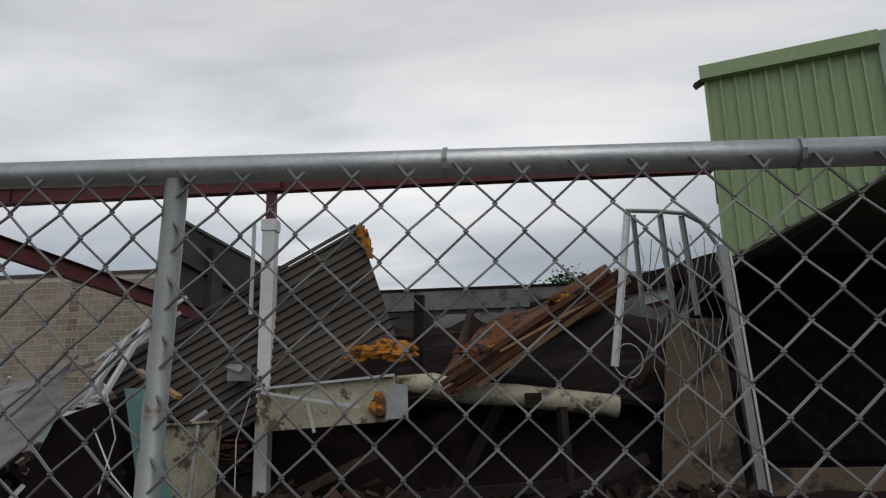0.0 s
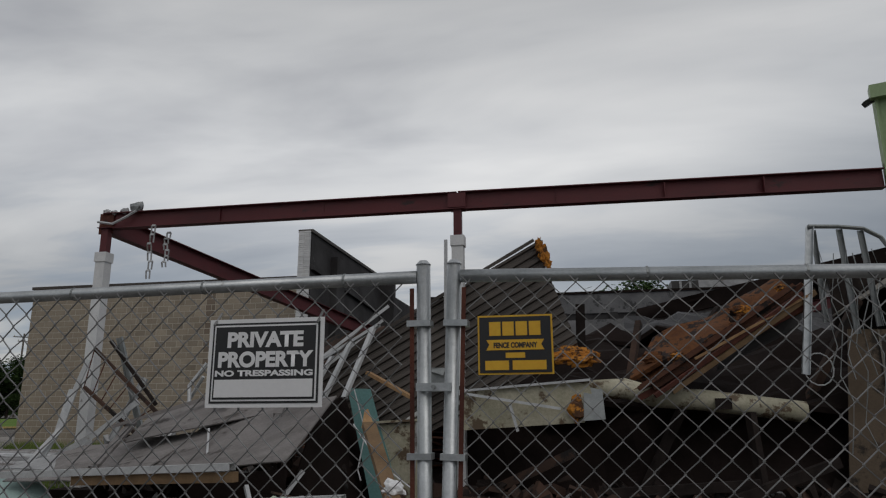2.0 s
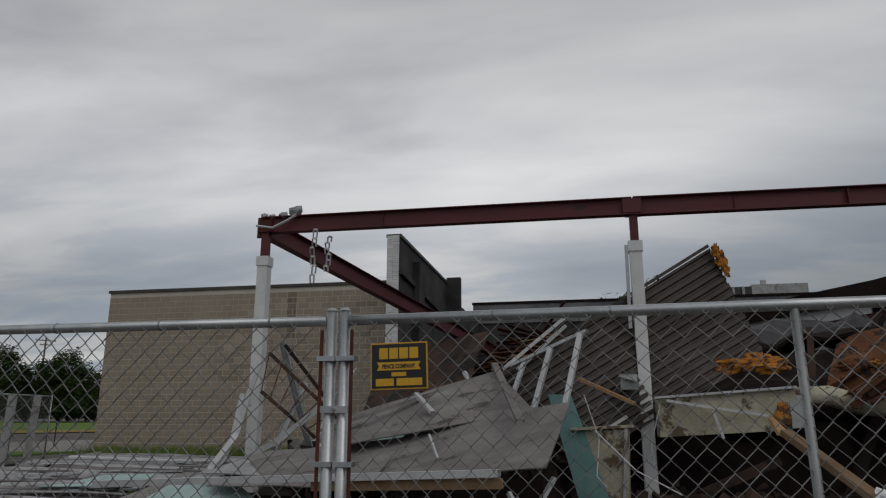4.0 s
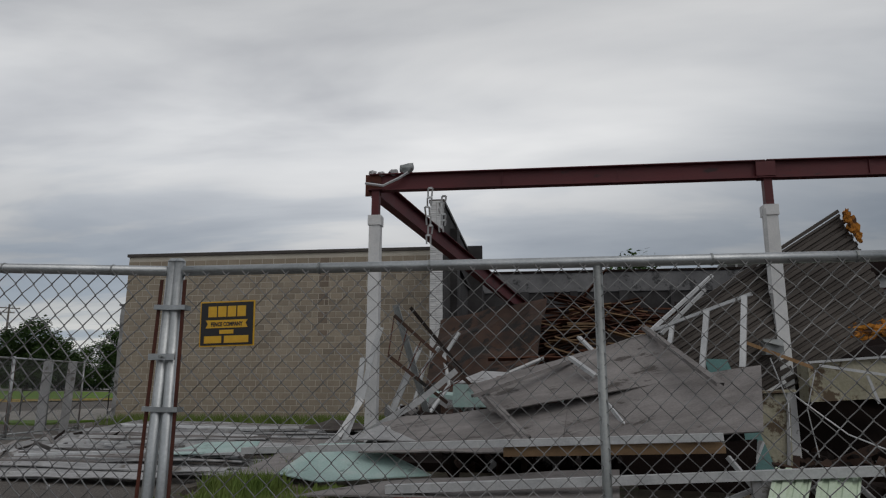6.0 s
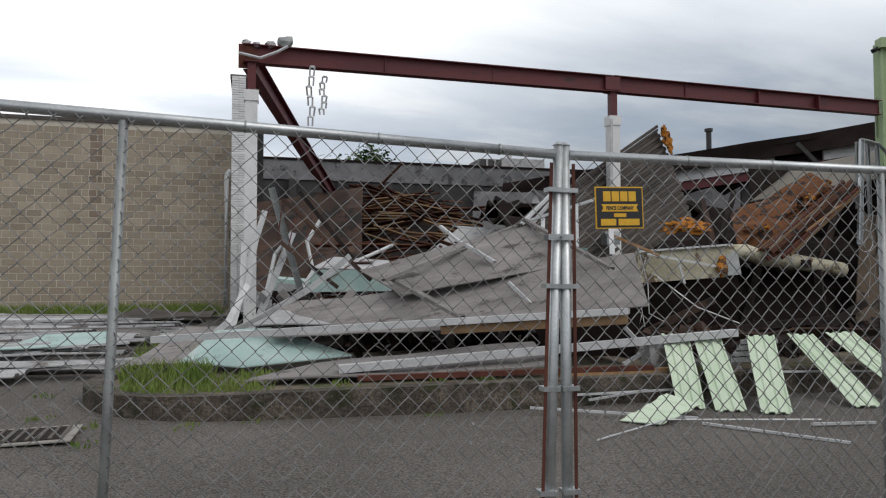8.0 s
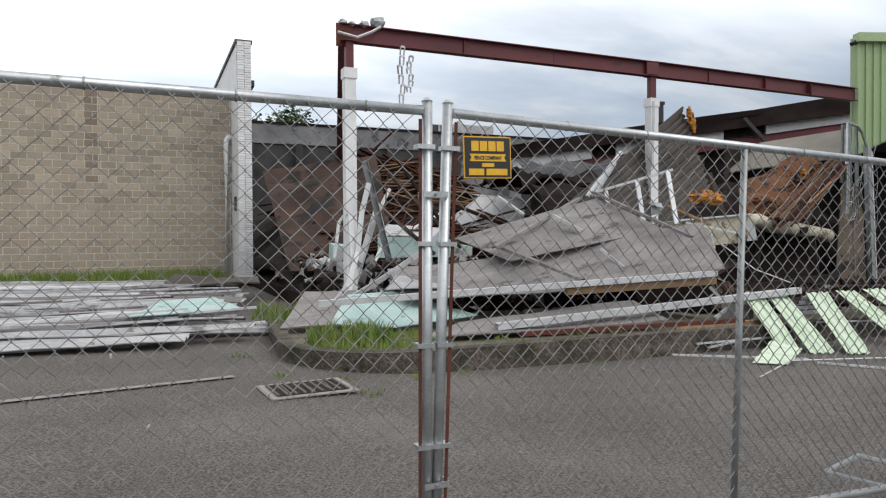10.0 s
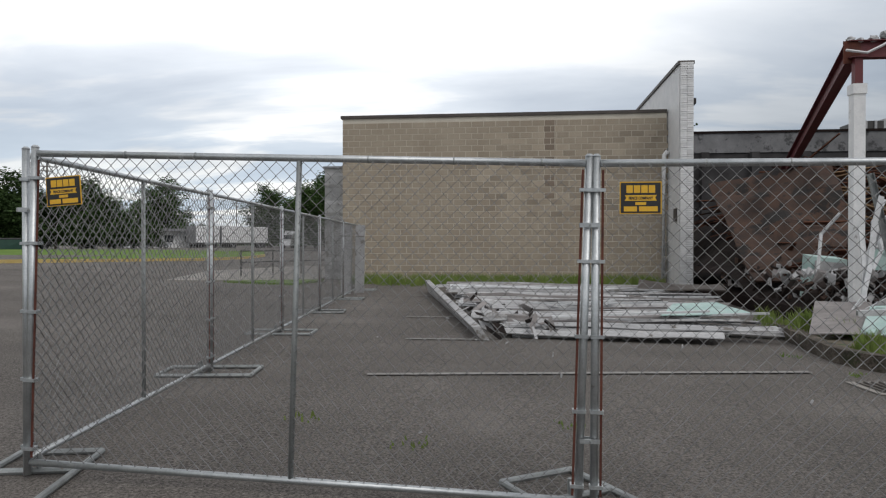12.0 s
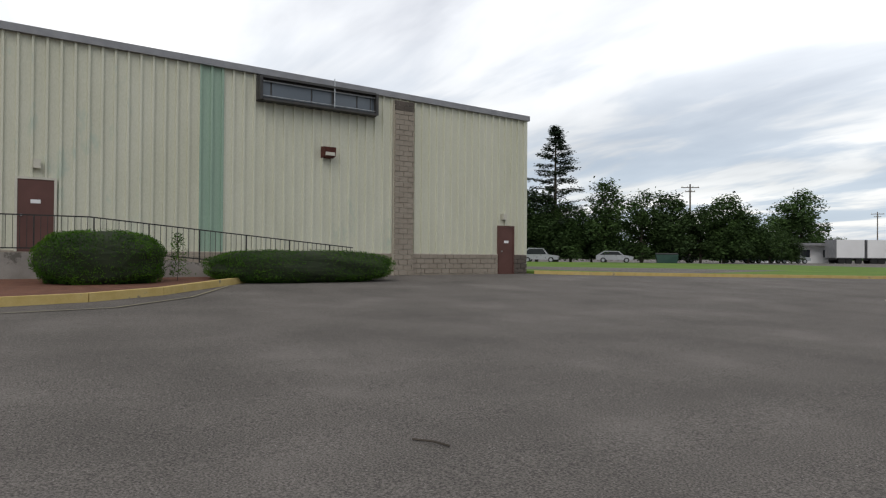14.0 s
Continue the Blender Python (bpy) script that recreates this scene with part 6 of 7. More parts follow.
def hall_door(name, y0, y1, z0, z1):
    d = part(name, bm_of(box, BX + 0.02, BX + 0.09, y0, y1, z0, z1), DOOR, hall, "brown painted steel door")
    part("door_frame", bm_of(box, BX, BX + 0.11, y0 - 0.07, y0 - 0.003, z0, z1 + 0.07), DOOR if z0 < 1 else PLASTIC, d)
    part("door_frame", bm_of(box, BX, BX + 0.11, y1 + 0.003, y1 + 0.07, z0, z1 + 0.07), DOOR if z0 < 1 else PLASTIC, d)
    part("door_head", bm_of(box, BX, BX + 0.11, y0 - 0.003, y1 + 0.003, z1 + 0.003, z1 + 0.07), DOOR if z0 < 1 else PLASTIC, d)
    part("notice", bm_of(box, BX + 0.09, BX + 0.095, (y0 + y1) / 2 - 0.13, (y0 + y1) / 2 + 0.12, z1 - 0.68, z1 - 0.57), SIGN_WHITE, d)
    part("handle", bm_of(box, BX + 0.09, BX + 0.15, y0 + 0.07, y0 + 0.12, z0 + 1.0, z0 + 1.06), GALV, d)


hall_door("door", 14.2, 14.95, 0.6, 2.66)
hall_door("door", -3.42, -2.52, 1.45, 3.5)
for yy, z in ((14.42, 3.12), (-2.96, 3.95)):
    part("wall_lamp", bm_of(box, BX + 0.03, BX + 0.2, yy - 0.09, yy + 0.09, z - 0.13, z + 0.13), PLASTIC, hall, "small cream wall lamp")
flood = part("flood_lamp", bm_of(hexa, [(BX, 5.86, 4.9), (BX + 0.3, 5.86, 4.95), (BX + 0.3, 6.3, 4.95), (BX, 6.3, 4.9), (BX, 5.86, 5.32), (BX + 0.36, 5.86, 5.28), (BX + 0.36, 6.3, 5.28), (BX, 6.3, 5.32)]), RUST, hall, "rusty brown flood lamp")
part("lens", bm_of(box, BX + 0.31, BX + 0.33, 5.9, 6.26, 4.98, 5.1), PLASTIC, flood)
win = part("window_box", bm_of(box, BX, BX + 0.22, 3.42, 8.02, 6.62, 7.46), FRAME_DARK, hall, "long dark framed window box under the eaves")
for y0, y1 in ((3.6, 3.86), (3.92, 5.35), (5.41, 6.15), (6.25, 7.15), (7.21, 7.72), (7.77, 7.9)):
    part("pane", bm_of(box, BX + 0.2, BX + 0.235, y0, y1, 6.76, 7.3), GLASS, win, "dark glass pane with the reflected sky put into its colour")
for y0 in (3.44, 7.9):
    part("side_frame", bm_of(box, BX + 0.22, BX + 0.42, y0, y0 + 0.1, 6.64, 7.44), FRAME_DARK, win)
part("bottom_frame", bm_of(box, BX + 0.22, BX + 0.42, 3.55, 7.89, 6.62, 6.7), FRAME_DARK, win)
part("top_frame", bm_of(box, BX + 0.22, BX + 0.42, 3.55, 7.89, 7.38, 7.46), FRAME_DARK, win)
part("lower_tube", bm_of(tube, (BX + 0.34, 3.5, 6.78), (BX + 0.34, 7.95, 6.78), 0.02, 6), GALV, win)
part("upper_tube", bm_of(tube, (BX + 0.34, 3.5, 7.28), (BX + 0.34, 7.95, 7.28), 0.02, 6), GALV, win)
part("mast", bm_of(tube, (BX + 0.4, 6.2, 6.7), (BX + 0.4, 6.2, 7.72), 0.02, 6), GALV, win)

# ramp, railing, hedges and mulch bed before the hall
ISLAND = [(-30.6, -12), (-30.75, -4.2), (-31.2, -2.6), (-32.3, -0.9), (-34.2, 0.9), (-36.0, 2.6), (-37.9, 3.2), (-37.9, -12)]
slab_on_ground("mulch_bed", ISLAND, 0.12, MULCH, "red bark mulch bed with patches of grass", "mulch bed")
bm = bmesh.new()
for (x0, y0), (x1, y1) in zip(ISLAND[:7], ISLAND[1:7]):
    beam(bm, (x0, y0, ground_z(x0, y0) + 0.06), (x1, y1, ground_z(x1, y1) + 0.06), 0.18, 0.24)
single("bed_kerb", bm, YELLOW, "faded yellow painted kerb round the mulch bed", "kerb", kind="structure")
ramp_ = thing("access_ramp", "concrete access ramp up to the brown door", "ramp", (-37.3, 0, 0.6), kind="structure")
part("slope", bm_of(hexa, [(-38.0, -1.8, 0.5), (-36.6, -1.8, 0.5), (-36.6, 6.5, 0.5), (-38.0, 6.5, 0.5), (-38.0, -1.8, 1.42), (-36.6, -1.8, 1.42), (-36.6, 6.5, 0.66), (-38.0, 6.5, 0.66)]), CONCRETE, ramp_)
part("landing", bm_of(box, -38.0, -36.6, -6, -1.804, 0.5, 1.42), CONCRETE, ramp_)
guard = thing("iron_railing", "black iron railing along the ramp", "railing", (-36.6, 0, 1.4))


def ramp_z(y):
    return 1.42 if y < -1.8 else 1.42 - 0.76 * (y + 1.8) / 8.3


pts = [(-36.62, -6.0), (-36.62, -1.8), (-36.62, 6.4)]
for (x0, y0), (x1, y1) in zip(pts, pts[1:]):
    for h in (1.0, 0.12):
        part("rail", bm_of(beam, (x0, y0, ramp_z(y0) + h), (x1, y1, ramp_z(y1) + h), 0.035, 0.035), IRON, guard)
yy = -6.0
i = 0
while yy < 6.4:
    thick = 0.035 if i % 9 == 0 else 0.014
    part("baluster" if i % 9 else "post", bm_of(box, -36.62 - thick / 2, -36.62 + thick / 2, yy - thick / 2, yy + thick / 2, ramp_z(yy) + (0.0 if i % 9 == 0 else 0.12), ramp_z(yy) + 1.0), IRON, guard)
    yy += 0.16
    i += 1


def hedge(cx, cy, z, lx, ly, h, seed, label):
    hd = thing("hedge", label, "hedge", (cx, cy, z), "clipped hedges")
    rr = random.Random(seed)
    bm = bmesh.new()
    made = bmesh.ops.create_icosphere(bm, subdivisions=4, radius=1.0)["verts"]

    def shape(u):
        q = V(math.copysign(abs(u.x) ** 0.75, u.x), math.copysign(abs(u.y) ** 0.65, u.y), math.copysign(abs(u.z) ** 0.75, u.z))
        k = 1 + 0.1 * noise.noise(q * 2.2 + V(seed, 0, 0))
        return V(cx + q.x * lx / 2 * k, cy + q.y * ly / 2 * k, z + h / 2 + q.z * h / 2 * k)

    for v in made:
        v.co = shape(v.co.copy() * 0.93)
    # solid dark core stands for the shade inside the leaf shell
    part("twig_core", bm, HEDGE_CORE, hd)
    bm = bmesh.new()
    for _ in range(17000):
        u = V(rr.gauss(0, 1), rr.gauss(0, 1), rr.gauss(0, 1)).normalized()
        p = shape(u * rr.uniform(0.93, 1.03))
        a, b = V(rr.uniform(-1, 1), rr.uniform(-1, 1), rr.uniform(-1, 1)).normalized(), V(rr.uniform(-1, 1), rr.uniform(-1, 1), rr.uniform(-1, 1)).normalized()
        s = rr.uniform(0.022, 0.045)
        bm.faces.new([bm.verts.new(p + a * s), bm.verts.new(p + b * s * 0.6), bm.verts.new(p - a * s)])
    part("leaves", bm, HEDGE, hd)


hedge(-34.9, -1.75, 0.5, 2.0, 3.0, 1.5, 61, "dense dark green clipped hedge on the mulch bed")
hedge(-35.6, 4.2, 0.5, 1.7, 6.2, 1.06, 62, "long low dark green clipped hedge by the hall")
sap = thing("sapling", "thin green sapling beside the hedge", "shrub", (-35.2, 0.2, 0.6))
part("stem", bm_of(path_tube, [(-35.2, 0.2, 0.6), (-35.18, 0.24, 1.2), (-35.22, 0.2, 1.9)], 0.015, 5), BARK, sap)
rr = random.Random(66)
bm = bmesh.new()
for _ in range(500):
    z = rr.uniform(0.8, 2.0)
    p = V(-35.2 + rr.gauss(0, 0.16) * (2.1 - z) ** 0.5, 0.2 + rr.gauss(0, 0.16) * (2.1 - z) ** 0.5, z)
    a = V(rr.uniform(-1, 1), rr.uniform(-1, 1), rr.uniform(-1, 1)) * 0.05
    b = V(rr.uniform(-1, 1), rr.uniform(-1, 1), rr.uniform(-1, 1)) * 0.03
    bm.faces.new([bm.verts.new(p + a), bm.verts.new(p + b), bm.verts.new(p - a)])
part("leaves", bm, HEDGE, sap)

# ---- trees and far things ----
def tree(height, spread, seed, leaves, label, low=0.12, airy=0.0):
    rr = random.Random(seed)
    t = thing("tree", label, "tree", (0, 0, 0), "trees beyond the lawn")
    bm = bmesh.new()
    tube(bm, (0, 0, -0.1), (0.1, 0, height * 0.45), 0.028 * height, 8, 0.016 * height)
    tube(bm, (0.1, 0, height * 0.45), (0.0, 0.1, height * 0.86), 0.016 * height, 7, 0.003 * height)
    clumps = []
    for i in range(30):
        k = low + (1 - low) * ((i + 0.5) / 30)
        a_ = rr.uniform(0, 6.28)
        env = spread * (1 - abs(k - 0.42) ** 1.6 * 1.75) * rr.uniform(0.45, 1.1)
        env = max(env, 0.12 * spread)
        e = V(env * math.cos(a_), env * math.sin(a_), height * k * rr.uniform(0.92, 1.06))
        b0 = V(0, 0, max(height * k * 0.62, height * 0.08))
        tube(bm, b0, b0.lerp(e, 0.9), 0.007 * height, 5, 0.0015 * height)
        clumps.append((e, spread * rr.uniform(0.26, 0.46)))
        if k < 0.85:
            clumps.append((b0.lerp(e, 0.5), spread * rr.uniform(0.24, 0.4)))
    part("trunk", bm, BARK, t)
    bm = bmesh.new()
    n = int(leaves / len(clumps))
    for c, r in clumps:
        for _ in range(n):
            d = V(rr.gauss(0, 1), rr.gauss(0, 1), rr.gauss(0, 0.75))
            if d.length > 1.9:
                d *= 1.9 / d.length * rr.uniform(0.5, 1.0)
            p = c + d * r * 0.5
            if p.z < 0.25:
                continue
            a, b = V(rr.uniform(-1, 1), rr.uniform(-1, 1), rr.uniform(-0.6, 0.6)), V(rr.uniform(-1, 1), rr.uniform(-1, 1), rr.uniform(-0.6, 0.6))
            s = rr.uniform(0.10, 0.22)
            bm.faces.new([bm.verts.new(p + a * s), bm.verts.new(p + b * s), bm.verts.new(p - a * s * 0.8), bm.verts.new(p - b * s)])
    part("crown", bm, LEAF, t, "crown of dark green leaves")
    return t


kinds = [tree(8.0, 3.9, 71, 15000, "broad dark green tree standing behind the lawn", 0.17), tree(8.6, 3.6, 72, 9000, "loose dark green tree with gaps in its crown", 0.1, 1.0), tree(7.0, 3.7, 73, 14000, "rounded dark green tree behind the lawn", 0.17)]
SPOTS = [(-84, 44, 0, 1.0), (-80, 49.5, 0, 1.12), (-78.2, 54, 2, 1.2), (-75.5, 57.2, 0, 0.86), (-73.0, 60.6, 1, 1.12), (-70.6, 64.6, 1, 0.98), (-68.8, 67.8, 2, 1.1), (-66.6, 70.9, 0, 0.8), (-65.0, 73.4, 2, 1.08), (-63.3, 76, 2, 0.88), (-62.2, 79, 0, 0.62), (-61, 82, 2, 0.45),
         (-69, 100, 0, 1.32), (-76, 128, 2, 0.6), (-60.7, 124.5, 1, 1.2), (-54, 121, 0, 1.15), (-49, 120, 2, 1.5), (-57, 113, 1, 1.2), (-42.8, 96, 0, 1.28), (-46, 104, 2, 1.2), (-36, 108, 0, 1.2), (-30, 112, 2, 1.3), (-24, 118, 0, 1.2), (-88, 40, 2, 1.1), (8.2, 110, 0, 2.43),
         (-80.5, 51.5, 2, 0.9), (-77.6, 57.0, 0, 0.8), (-75.0, 60.4, 2, 0.75), (-70.2, 68.4, 0, 0.7), (-66.0, 74.2, 2, 0.72)]
rr = random.Random(77)
for i, (x, y, k, sc) in enumerate(SPOTS):
    t = copy_thing(kinds[k], pose(x, y, ground_z(x, y), 0, 0, rr.uniform(0, 360)))
    t.scale = (sc, sc, sc * rr.uniform(0.95, 1.05))
for k, (x, y) in zip(kinds, ((-92, 36), (-95, 42), (-90, 47))):
    k.matrix_basis = pose(x, y, 0.75)

con = thing("conifer", "tall sparse dark conifer rising above the other trees", "tree", (-76.5, 55.5, 0.75))
bm = bmesh.new()
tube(bm, (-76.5, 55.5, 0.7), (-76.5, 55.5, 17.6), 0.34, 8, 0.03)
rr = random.Random(81)
tips = []
for i in range(95):
    k = i / 94
    z = 5.0 + 12.4 * k
    a_ = rr.uniform(0, 6.28)
    l_ = (5.2 * (1 - k) ** 0.8 + 0.35) * rr.uniform(0.6, 1.1)
    p, q = V(-76.5, 55.5, z), V(-76.5 + l_ * math.cos(a_), 55.5 + l_ * math.sin(a_), z + l_ * rr.uniform(-0.05, 0.2))
    tube(bm, p, q, 0.05, 5, 0.012)
    tips.append((p, q))
part("trunk", bm, BARK, con)
bm = bmesh.new()
for p, q in tips:
    for _ in range(80):
        c0 = p.lerp(q, rr.uniform(0.25, 1.05)) + V(rr.gauss(0, 0.2), rr.gauss(0, 0.2), rr.gauss(0, 0.14))
        a, b = V(rr.uniform(-1, 1), rr.uniform(-1, 1), rr.uniform(-0.4, 0.4)), V(rr.uniform(-1, 1), rr.uniform(-1, 1), rr.uniform(-0.4, 0.4))
        s = rr.uniform(0.16, 0.34)
        bm.faces.new([bm.verts.new(c0 + a * s), bm.verts.new(c0 + b * s), bm.verts.new(c0 - a * s)])
part("crown", bm, CONIFER, con)

# far belt of woods that closes the horizon
bm = bmesh.new()
rr = random.Random(83)
for i in range(900):
    a_ = rr.uniform(0, 6.28)
    R_ = rr.uniform(240, 330)
    made = bmesh.ops.create_icosphere(bm, subdivisions=1, radius=1.0)["verts"]
    s = V(rr.uniform(4, 8), rr.uniform(4, 8), rr.uniform(3.0, 6.5))
    for v in made:
        kk = 1 + 0.5 * noise.noise(v.co * 2 + V(i, 0, 0))
        v.co = V(-30 + R_ * math.cos(a_) + v.co.x * s.x * kk, 20 + R_ * math.sin(a_) + v.co.y * s.y * kk, 2.0 + v.co.z * s.z * kk)
single("far_woods", bm, LEAF, "far dark belt of woods on the horizon", "woods", kind="stuff")


def pole(x, y, h, yaw):
    p = thing("utility_pole", "grey wooden utility pole with crossarms", "utility pole", (x, y, 0.7), "utility poles")
    part("pole", bm_of(tube, (x, y, 0.6), (x, y, h), 0.17, 8, 0.11), POLE_WOOD, p)
    c_, s_ = math.cos(yaw), math.sin(yaw)
    for z, l_ in ((h - 0.5, 1.3), (h - 1.1, 0.7)):
        arm = part("crossarm", bm_of(beam, (x - c_ * l_, y - s_ * l_, z), (x + c_ * l_, y + s_ * l_, z), 0.1, 0.12), POLE_WOOD, p)
        for k in (-0.9, -0.3, 0.3, 0.9):
            part("insulator", bm_of(tube, (x + c_ * l_ * k, y + s_ * l_ * k, z + 0.06), (x + c_ * l_ * k, y + s_ * l_ * k, z + 0.24), 0.05, 6), PLASTIC, arm)


pole(-76.3, 82.7, 12.2, 0.9)
pole(-82.8, 159.8, 11.8, 0.6)


def oriented(x, y, z, yaw):
    return pose(x, y, z, 0, 0, yaw)


def car(x, y, yaw, paint, label, tall=0.0):
    c = thing("parked_car", label, "car", (0, 0, 0), "parked cars")
    bm = bmesh.new()
    side = [(-2.15, 0.35), (2.1, 0.35), (2.15, 0.7), (1.9, 0.82), (1.05, 0.92), (0.45, 1.4 + tall), (-1.2, 1.44 + tall), (-2.0, 0.95 + tall * 0.6), (-2.2, 0.85)]
    prism(bm, [(px, -0.86, pz) for px, pz in side], (0, 1.72, 0))
    part("body", bm, paint, c)
    part("side_glass", bm_of(hexa, [(-1.75, -0.875, 0.95), (0.85, -0.875, 0.95), (0.85, 0.875, 0.95), (-1.75, 0.875, 0.95), (-1.15, -0.875, 1.33 + tall), (0.4, -0.875, 1.33 + tall), (0.4, 0.875, 1.33 + tall), (-1.15, 0.875, 1.33 + tall)]), CAR_GLASS, c)
    for px in (-1.35, 1.35):
        for py in (-0.8, 0.8):
            w_ = part("wheel", bm_of(tube, (px, py - 0.1, 0.32), (px, py + 0.1, 0.32), 0.32, 12), TYRE, c)
            part("rim", bm_of(tube, (px, py - 0.11, 0.32), (px, py + 0.11, 0.32), 0.19, 10), GALV, w_)
    part("windscreen", bm_of(plate, (1.05, -0.72, 0.96), (1.05, 0.72, 0.96), (0.53, 0.64, 1.37 + tall), (0.53, -0.64, 1.37 + tall), 0.02), CAR_GLASS, c)
    part("rear_window", bm_of(plate, (-2.0, 0.7, 0.99 + tall * 0.6), (-2.0, -0.7, 0.99 + tall * 0.6), (-1.32, -0.62, 1.41 + tall), (-1.32, 0.62, 1.41 + tall), 0.02), CAR_GLASS, c)
    for py in (-0.6, 0.6):
        part("headlight", bm_of(box, 2.1, 2.17, py - 0.16, py + 0.16, 0.62, 0.74), SIGN_WHITE, c)
    c.matrix_basis = oriented(x, y, ground_z(x, y), yaw)


car(-74.0, 50.6, 40, CAR_SILVER, "silver car parked under the trees", 0.25)
car(-70.6, 59.6, 42, CAR_SILVER, "grey car parked under the trees")
car(-64.5, 82.0, 60, CAR_DARK, "dark green van parked by the white house", 0.3)
car(-62.6, 85.0, 55, CAR_SILVER, "small silver car parked by the white house")
car(-66.4, 79.2, 60, CAR_DARK, "dark car parked beyond the trees")
car(-70.5, 72.0, 50, CAR_SILVER, "grey car parked behind the trees")

skip = thing("green_skip", "dark green steel refuse skip on the lawn edge", "refuse skip", (-62.3, 58.9, 0.75))
part("body", bm_of(hexa, [(-63.3, 58.2, 0.75), (-61.9, 59.7, 0.75), (-62.6, 60.4, 0.75), (-64.0, 58.9, 0.75), (-63.45, 58.1, 1.75), (-61.75, 59.75, 1.75), (-62.5, 60.5, 1.85), (-64.2, 58.9, 1.85)]), BIN_GREEN, skip)
part("lid", bm_of(plate, (-63.45, 58.1, 1.78), (-61.75, 59.75, 1.78), (-62.5, 60.5, 1.9), (-64.2, 58.9, 1.9), 0.05), TYRE, skip)


def trailer(p, q, label):
    p, q = V(*p, 0), V(*q, 0)
    d = (q - p).normalized()
    L_ = (q - p).length
    yaw = math.degrees(math.atan2(d.y, d.x))
    t = thing("box_trailer", label, "trailer", (0, 0, 0), "white box trailers")
    part("box", bm_of(box, 0, L_, 0, 2.5, 0.95, 3.45), TRUCK, t)
    part("bottom_rail", bm_of(box, 0, L_, -0.012, 2.512, 0.88, 0.96), TRIM, t)
    part("corner_post", bm_of(box, -0.03, 0.06, -0.015, 2.515, 0.96, 3.46), TRIM, t)
    part("corner_post", bm_of(box, L_ - 0.06, L_ + 0.03, -0.015, 2.515, 0.96, 3.46), TRIM, t)
    part("underframe", bm_of(box, 0.3, L_ - 0.3, 0.4, 2.1, 0.62, 0.88), IRON, t)
    for px in (0.9, 1.9, L_ - 0.8):
        for py in (0.1, 2.2):
            part("wheel", bm_of(tube, (px, py, 0.48), (px, py + 0.25, 0.48), 0.48, 12), TYRE, t)
    t.matrix_basis = oriented(p.x, p.y, 0.62, yaw)


trailer((-61.4, 94.7), (-59.2, 98.2), "short white box trailer parked beyond the lawn")
trailer((-59.0, 98.4), (-53.6, 103.6), "long white box trailer parked beyond the lawn")
van = thing("white_van", "white delivery van parked beyond the lawn", "van", (0, 0, 0))
part("body", bm_of(box, -2.0, 1.2, -1.0, 1.0, 0.5, 2.7), TRUCK, van)
part("cab", bm_of(hexa, [(1.2, -0.98, 0.5), (2.5, -0.95, 0.5), (2.5, 0.95, 0.5), (1.2, 0.98, 0.5), (1.2, -0.98, 2.3), (1.75, -0.9, 2.2), (1.75, 0.9, 2.2), (1.2, 0.98, 2.3)]), TRUCK, van)
part("windscreen", bm_of(hexa, [(2.12, -0.9, 1.45), (2.16, -0.9, 1.43), (2.16, 0.9, 1.43), (2.12, 0.9, 1.45), (1.8, -0.88, 2.1), (1.84, -0.88, 2.1), (1.84, 0.88, 2.1), (1.8, 0.88, 2.1)]), CAR_GLASS, van)
for px in (-1.2, 1.7):
    for py in (-0.95, 0.75):
        part("wheel", bm_of(tube, (px, py, 0.36), (px, py + 0.2, 0.36), 0.36, 12), TYRE, van)
van.matrix_basis = oriented(-47.5, 98.8, 0.62, 250)

cot = thing("white_house", "low white house with a flat roof beyond the lawn", "house", (-68, 96, 0.7))
M_ = pose(-69.3, 92.2, 0.7, 0, 0, 52)


def placed(bm):
    bmesh.ops.transform(bm, matrix=M_, verts=bm.verts)
    return bm


part("wall", placed(bm_of(box, 0, 10, 0, 6, 0, 2.6)), TRUCK, cot)
part("roof", placed(bm_of(box, -1.2, 10.6, -1.5, 6.5, 2.6, 2.95)), TRIM, cot)
for px in (1.0, 4.2, 7.4):
    w_ = part("window", placed(bm_of(box, px, px + 1.3, -0.06, 0, 0.9, 2.0)), CAR_GLASS, cot)
    part("sill", placed(bm_of(box, px - 0.08, px + 1.38, -0.1, 0, 0.82, 0.9)), SIGN_WHITE, w_)
part("post", placed(bm_of(box, -1.0, -0.8, -1.3, -1.1, 0, 2.6)), SIGN_WHITE, cot)
part("post", placed(bm_of(box, 3.0, 3.2, -1.3, -1.1, 0, 2.6)), SIGN_WHITE, cot)
pb = thing("blue_grey_annex", "pale blue-grey sheet metal annex behind the block wall", "shed", (-20.2, 23, 0))
part("wall", bm_of(plate, (-20.55, 21.6, 0), (-19.6, 21.6, 0), (-19.6, 21.6, 4.05), (-20.55, 21.6, 4.05), 0.05, 2, 0, 4, 0.03), SHEET, pb)
part("side", bm_of(box, -20.55, -20.5, 21.62, 26, 0, 4.05), SHEET, pb)
part("cap", bm_of(box, -20.6, -19.58, 21.52, 26, 4.05, 4.12), TRIM, pb)

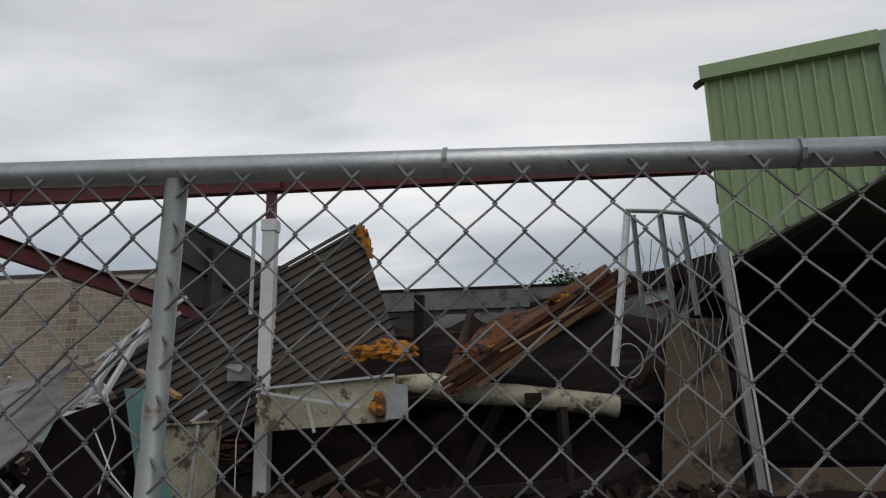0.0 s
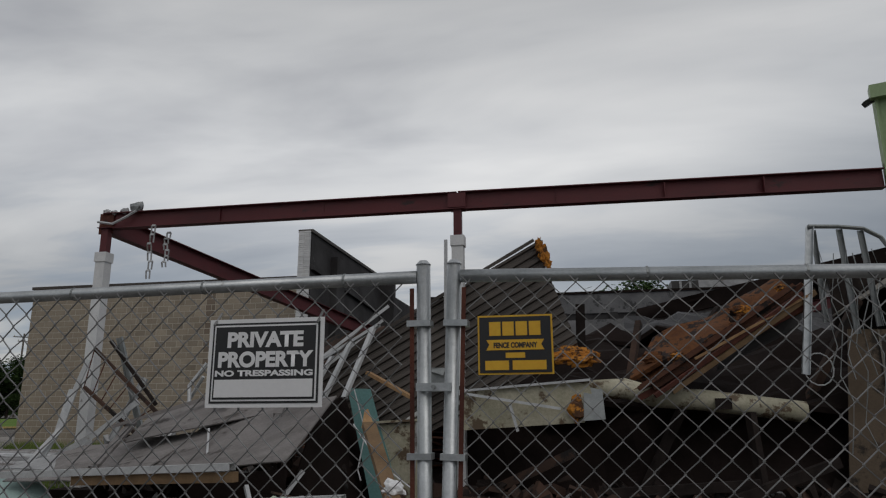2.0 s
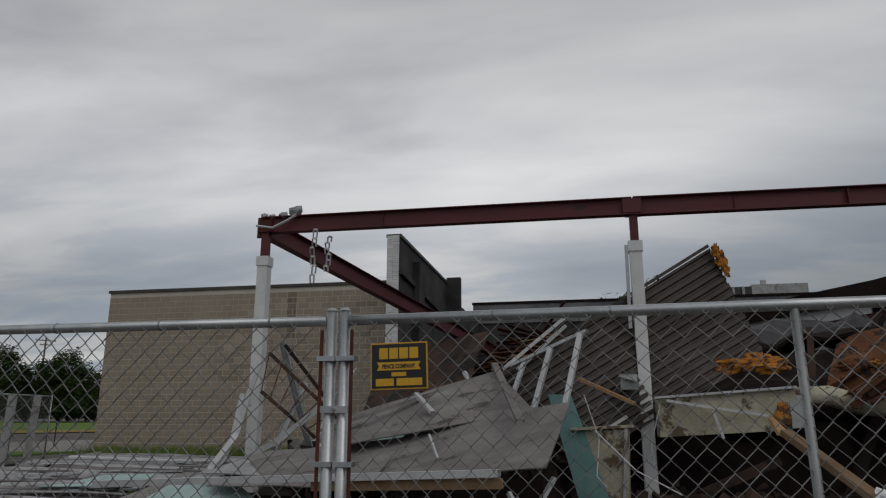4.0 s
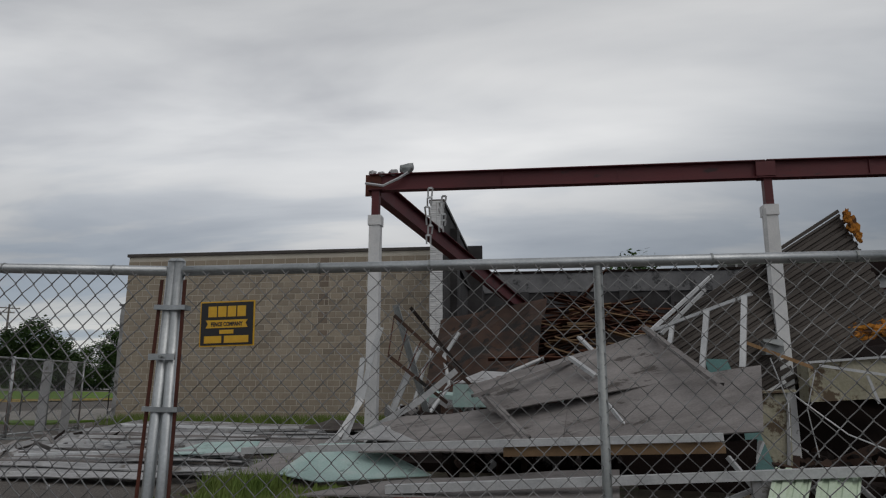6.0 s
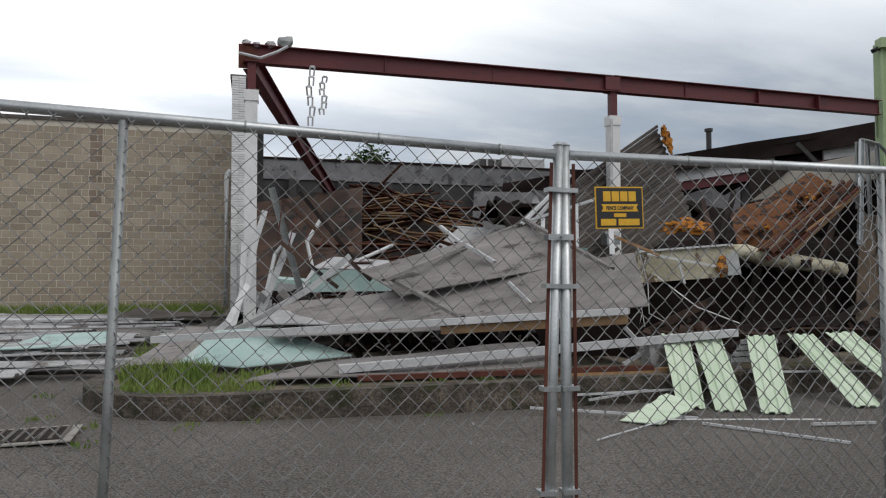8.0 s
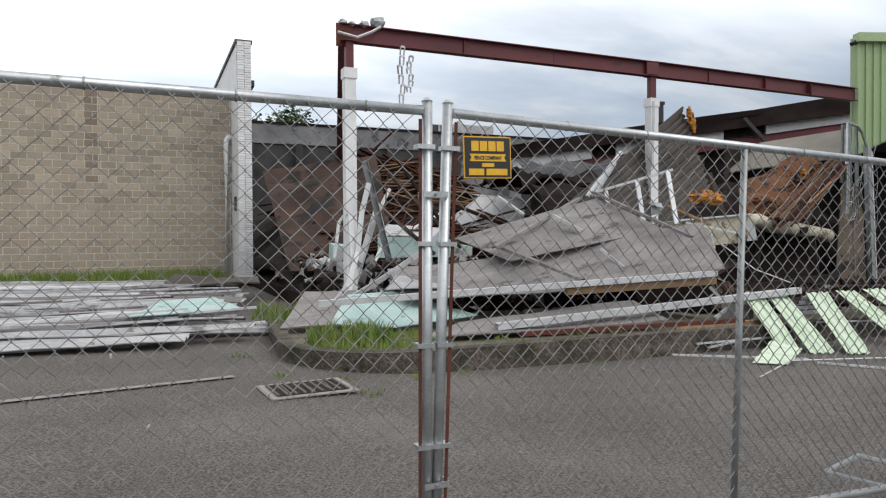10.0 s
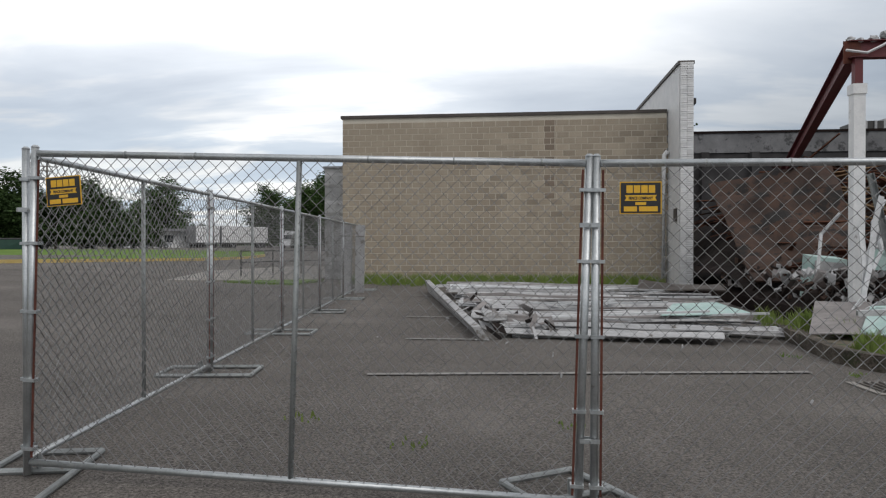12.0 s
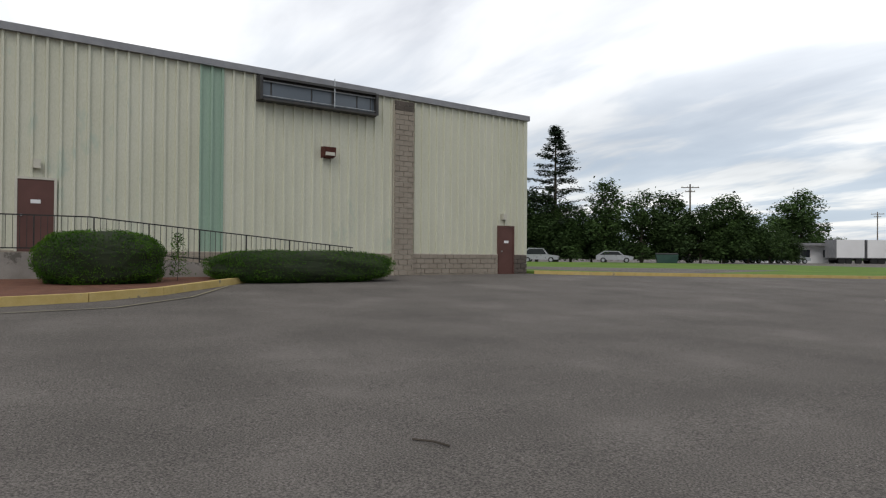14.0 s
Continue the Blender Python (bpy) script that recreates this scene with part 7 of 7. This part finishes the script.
# ---- wall pieces ----
BL, BH = 0.40, 0.2
def block_mesh(length):
    bm = bmesh.new()
    g = 0.0085
    x0, x1, z0, z1 = g, length - g, g, BH - g
    f = [(x0 + 0.003, -0.003, z0 + 0.003), (x1 - 0.003, -0.003, z0 + 0.003), (x1 - 0.003, -0.003, z1 - 0.003), (x0 + 0.003, -0.003, z1 - 0.003)]
    b = [(x0, 0.012, z0), (x1, 0.012, z0), (x1, 0.012, z1), (x0, 0.012, z1)]
    hexa(bm, [b[0], b[1], f[1], f[0], b[3], b[2], f[2], f[3]])
    return bm


def mesh_from(bm, name, m):
    me = bpy.data.meshes.new(name)
    bm.normal_update()
    bm.to_mesh(me)
    bm.free()
    me.materials.append(m)
    return me


full = mesh_from(block_mesh(BL), "block", CMU)
rest = bmesh.new()
rows_, count = int(5.6 / BH), 0
for r in range(rows_):
    z = r * BH
    x = WX0 + (0 if r % 2 == 0 else BL / 2)
    if r % 2:
        cells = [(WX0, BL / 2)]
    else:
        cells = []
    while x < WX1 - 0.05:
        cells.append((x, min(BL, WX1 - x)))
        x += BL
    for x, l_ in cells:
        lo, hi = max(x, -12.76), min(x + l_, -12.40)
        if hi - lo > 0.06 and z > 2.6 and (z > 4.2 or (r * 7) % 3):
            for xa, xb, mm in ((x, lo, CMU), (lo, hi, STAINED), (hi, x + l_, CMU)):
                if xb - xa > 0.03:
                    ob = new("block", mesh_from(block_mesh(xb - xa), "block", mm))
                    ob.parent = wall
                    ob.matrix_parent_inverse = wall.matrix_basis.inverted()
                    ob.location = (xa, WY, z)
            continue
        if (x > -15.5 and z > 2.0 and z < 5.0 and count < 300 and l_ > 0.3):
            ob = new("block", full)
            ob.parent = wall
            ob.matrix_parent_inverse = wall.matrix_basis.inverted()
            ob.location = (x, WY, z)
            count += 1
        else:
            b_ = block_mesh(l_)
            bmesh.ops.translate(b_, verts=b_.verts, vec=(x, WY, z))
            me = bpy.data.meshes.new("tmp")
            b_.to_mesh(me)
            b_.free()
            rest.from_mesh(me)
            bpy.data.meshes.remove(me)
tagged(part("blocks", rest, CMU, wall), kind="stuff")

brick_full = mesh_from(bm_of(box, 0.004, 0.186, -0.03, 0.04, 0.004, 0.063), "brick", BRICK_W)
for r in range(100):
    for k in range(2):
        z = 0.1 + r * 0.067
        if z > 6.73:
            continue
        ob = new("brick", brick_full)
        ob.parent = pier
        ob.matrix_parent_inverse = pier.matrix_basis.inverted()
        ob.location = (-8.79 + 0.19 * k, 18.52 - (0.006 if (r + k) % 2 else 0), z)
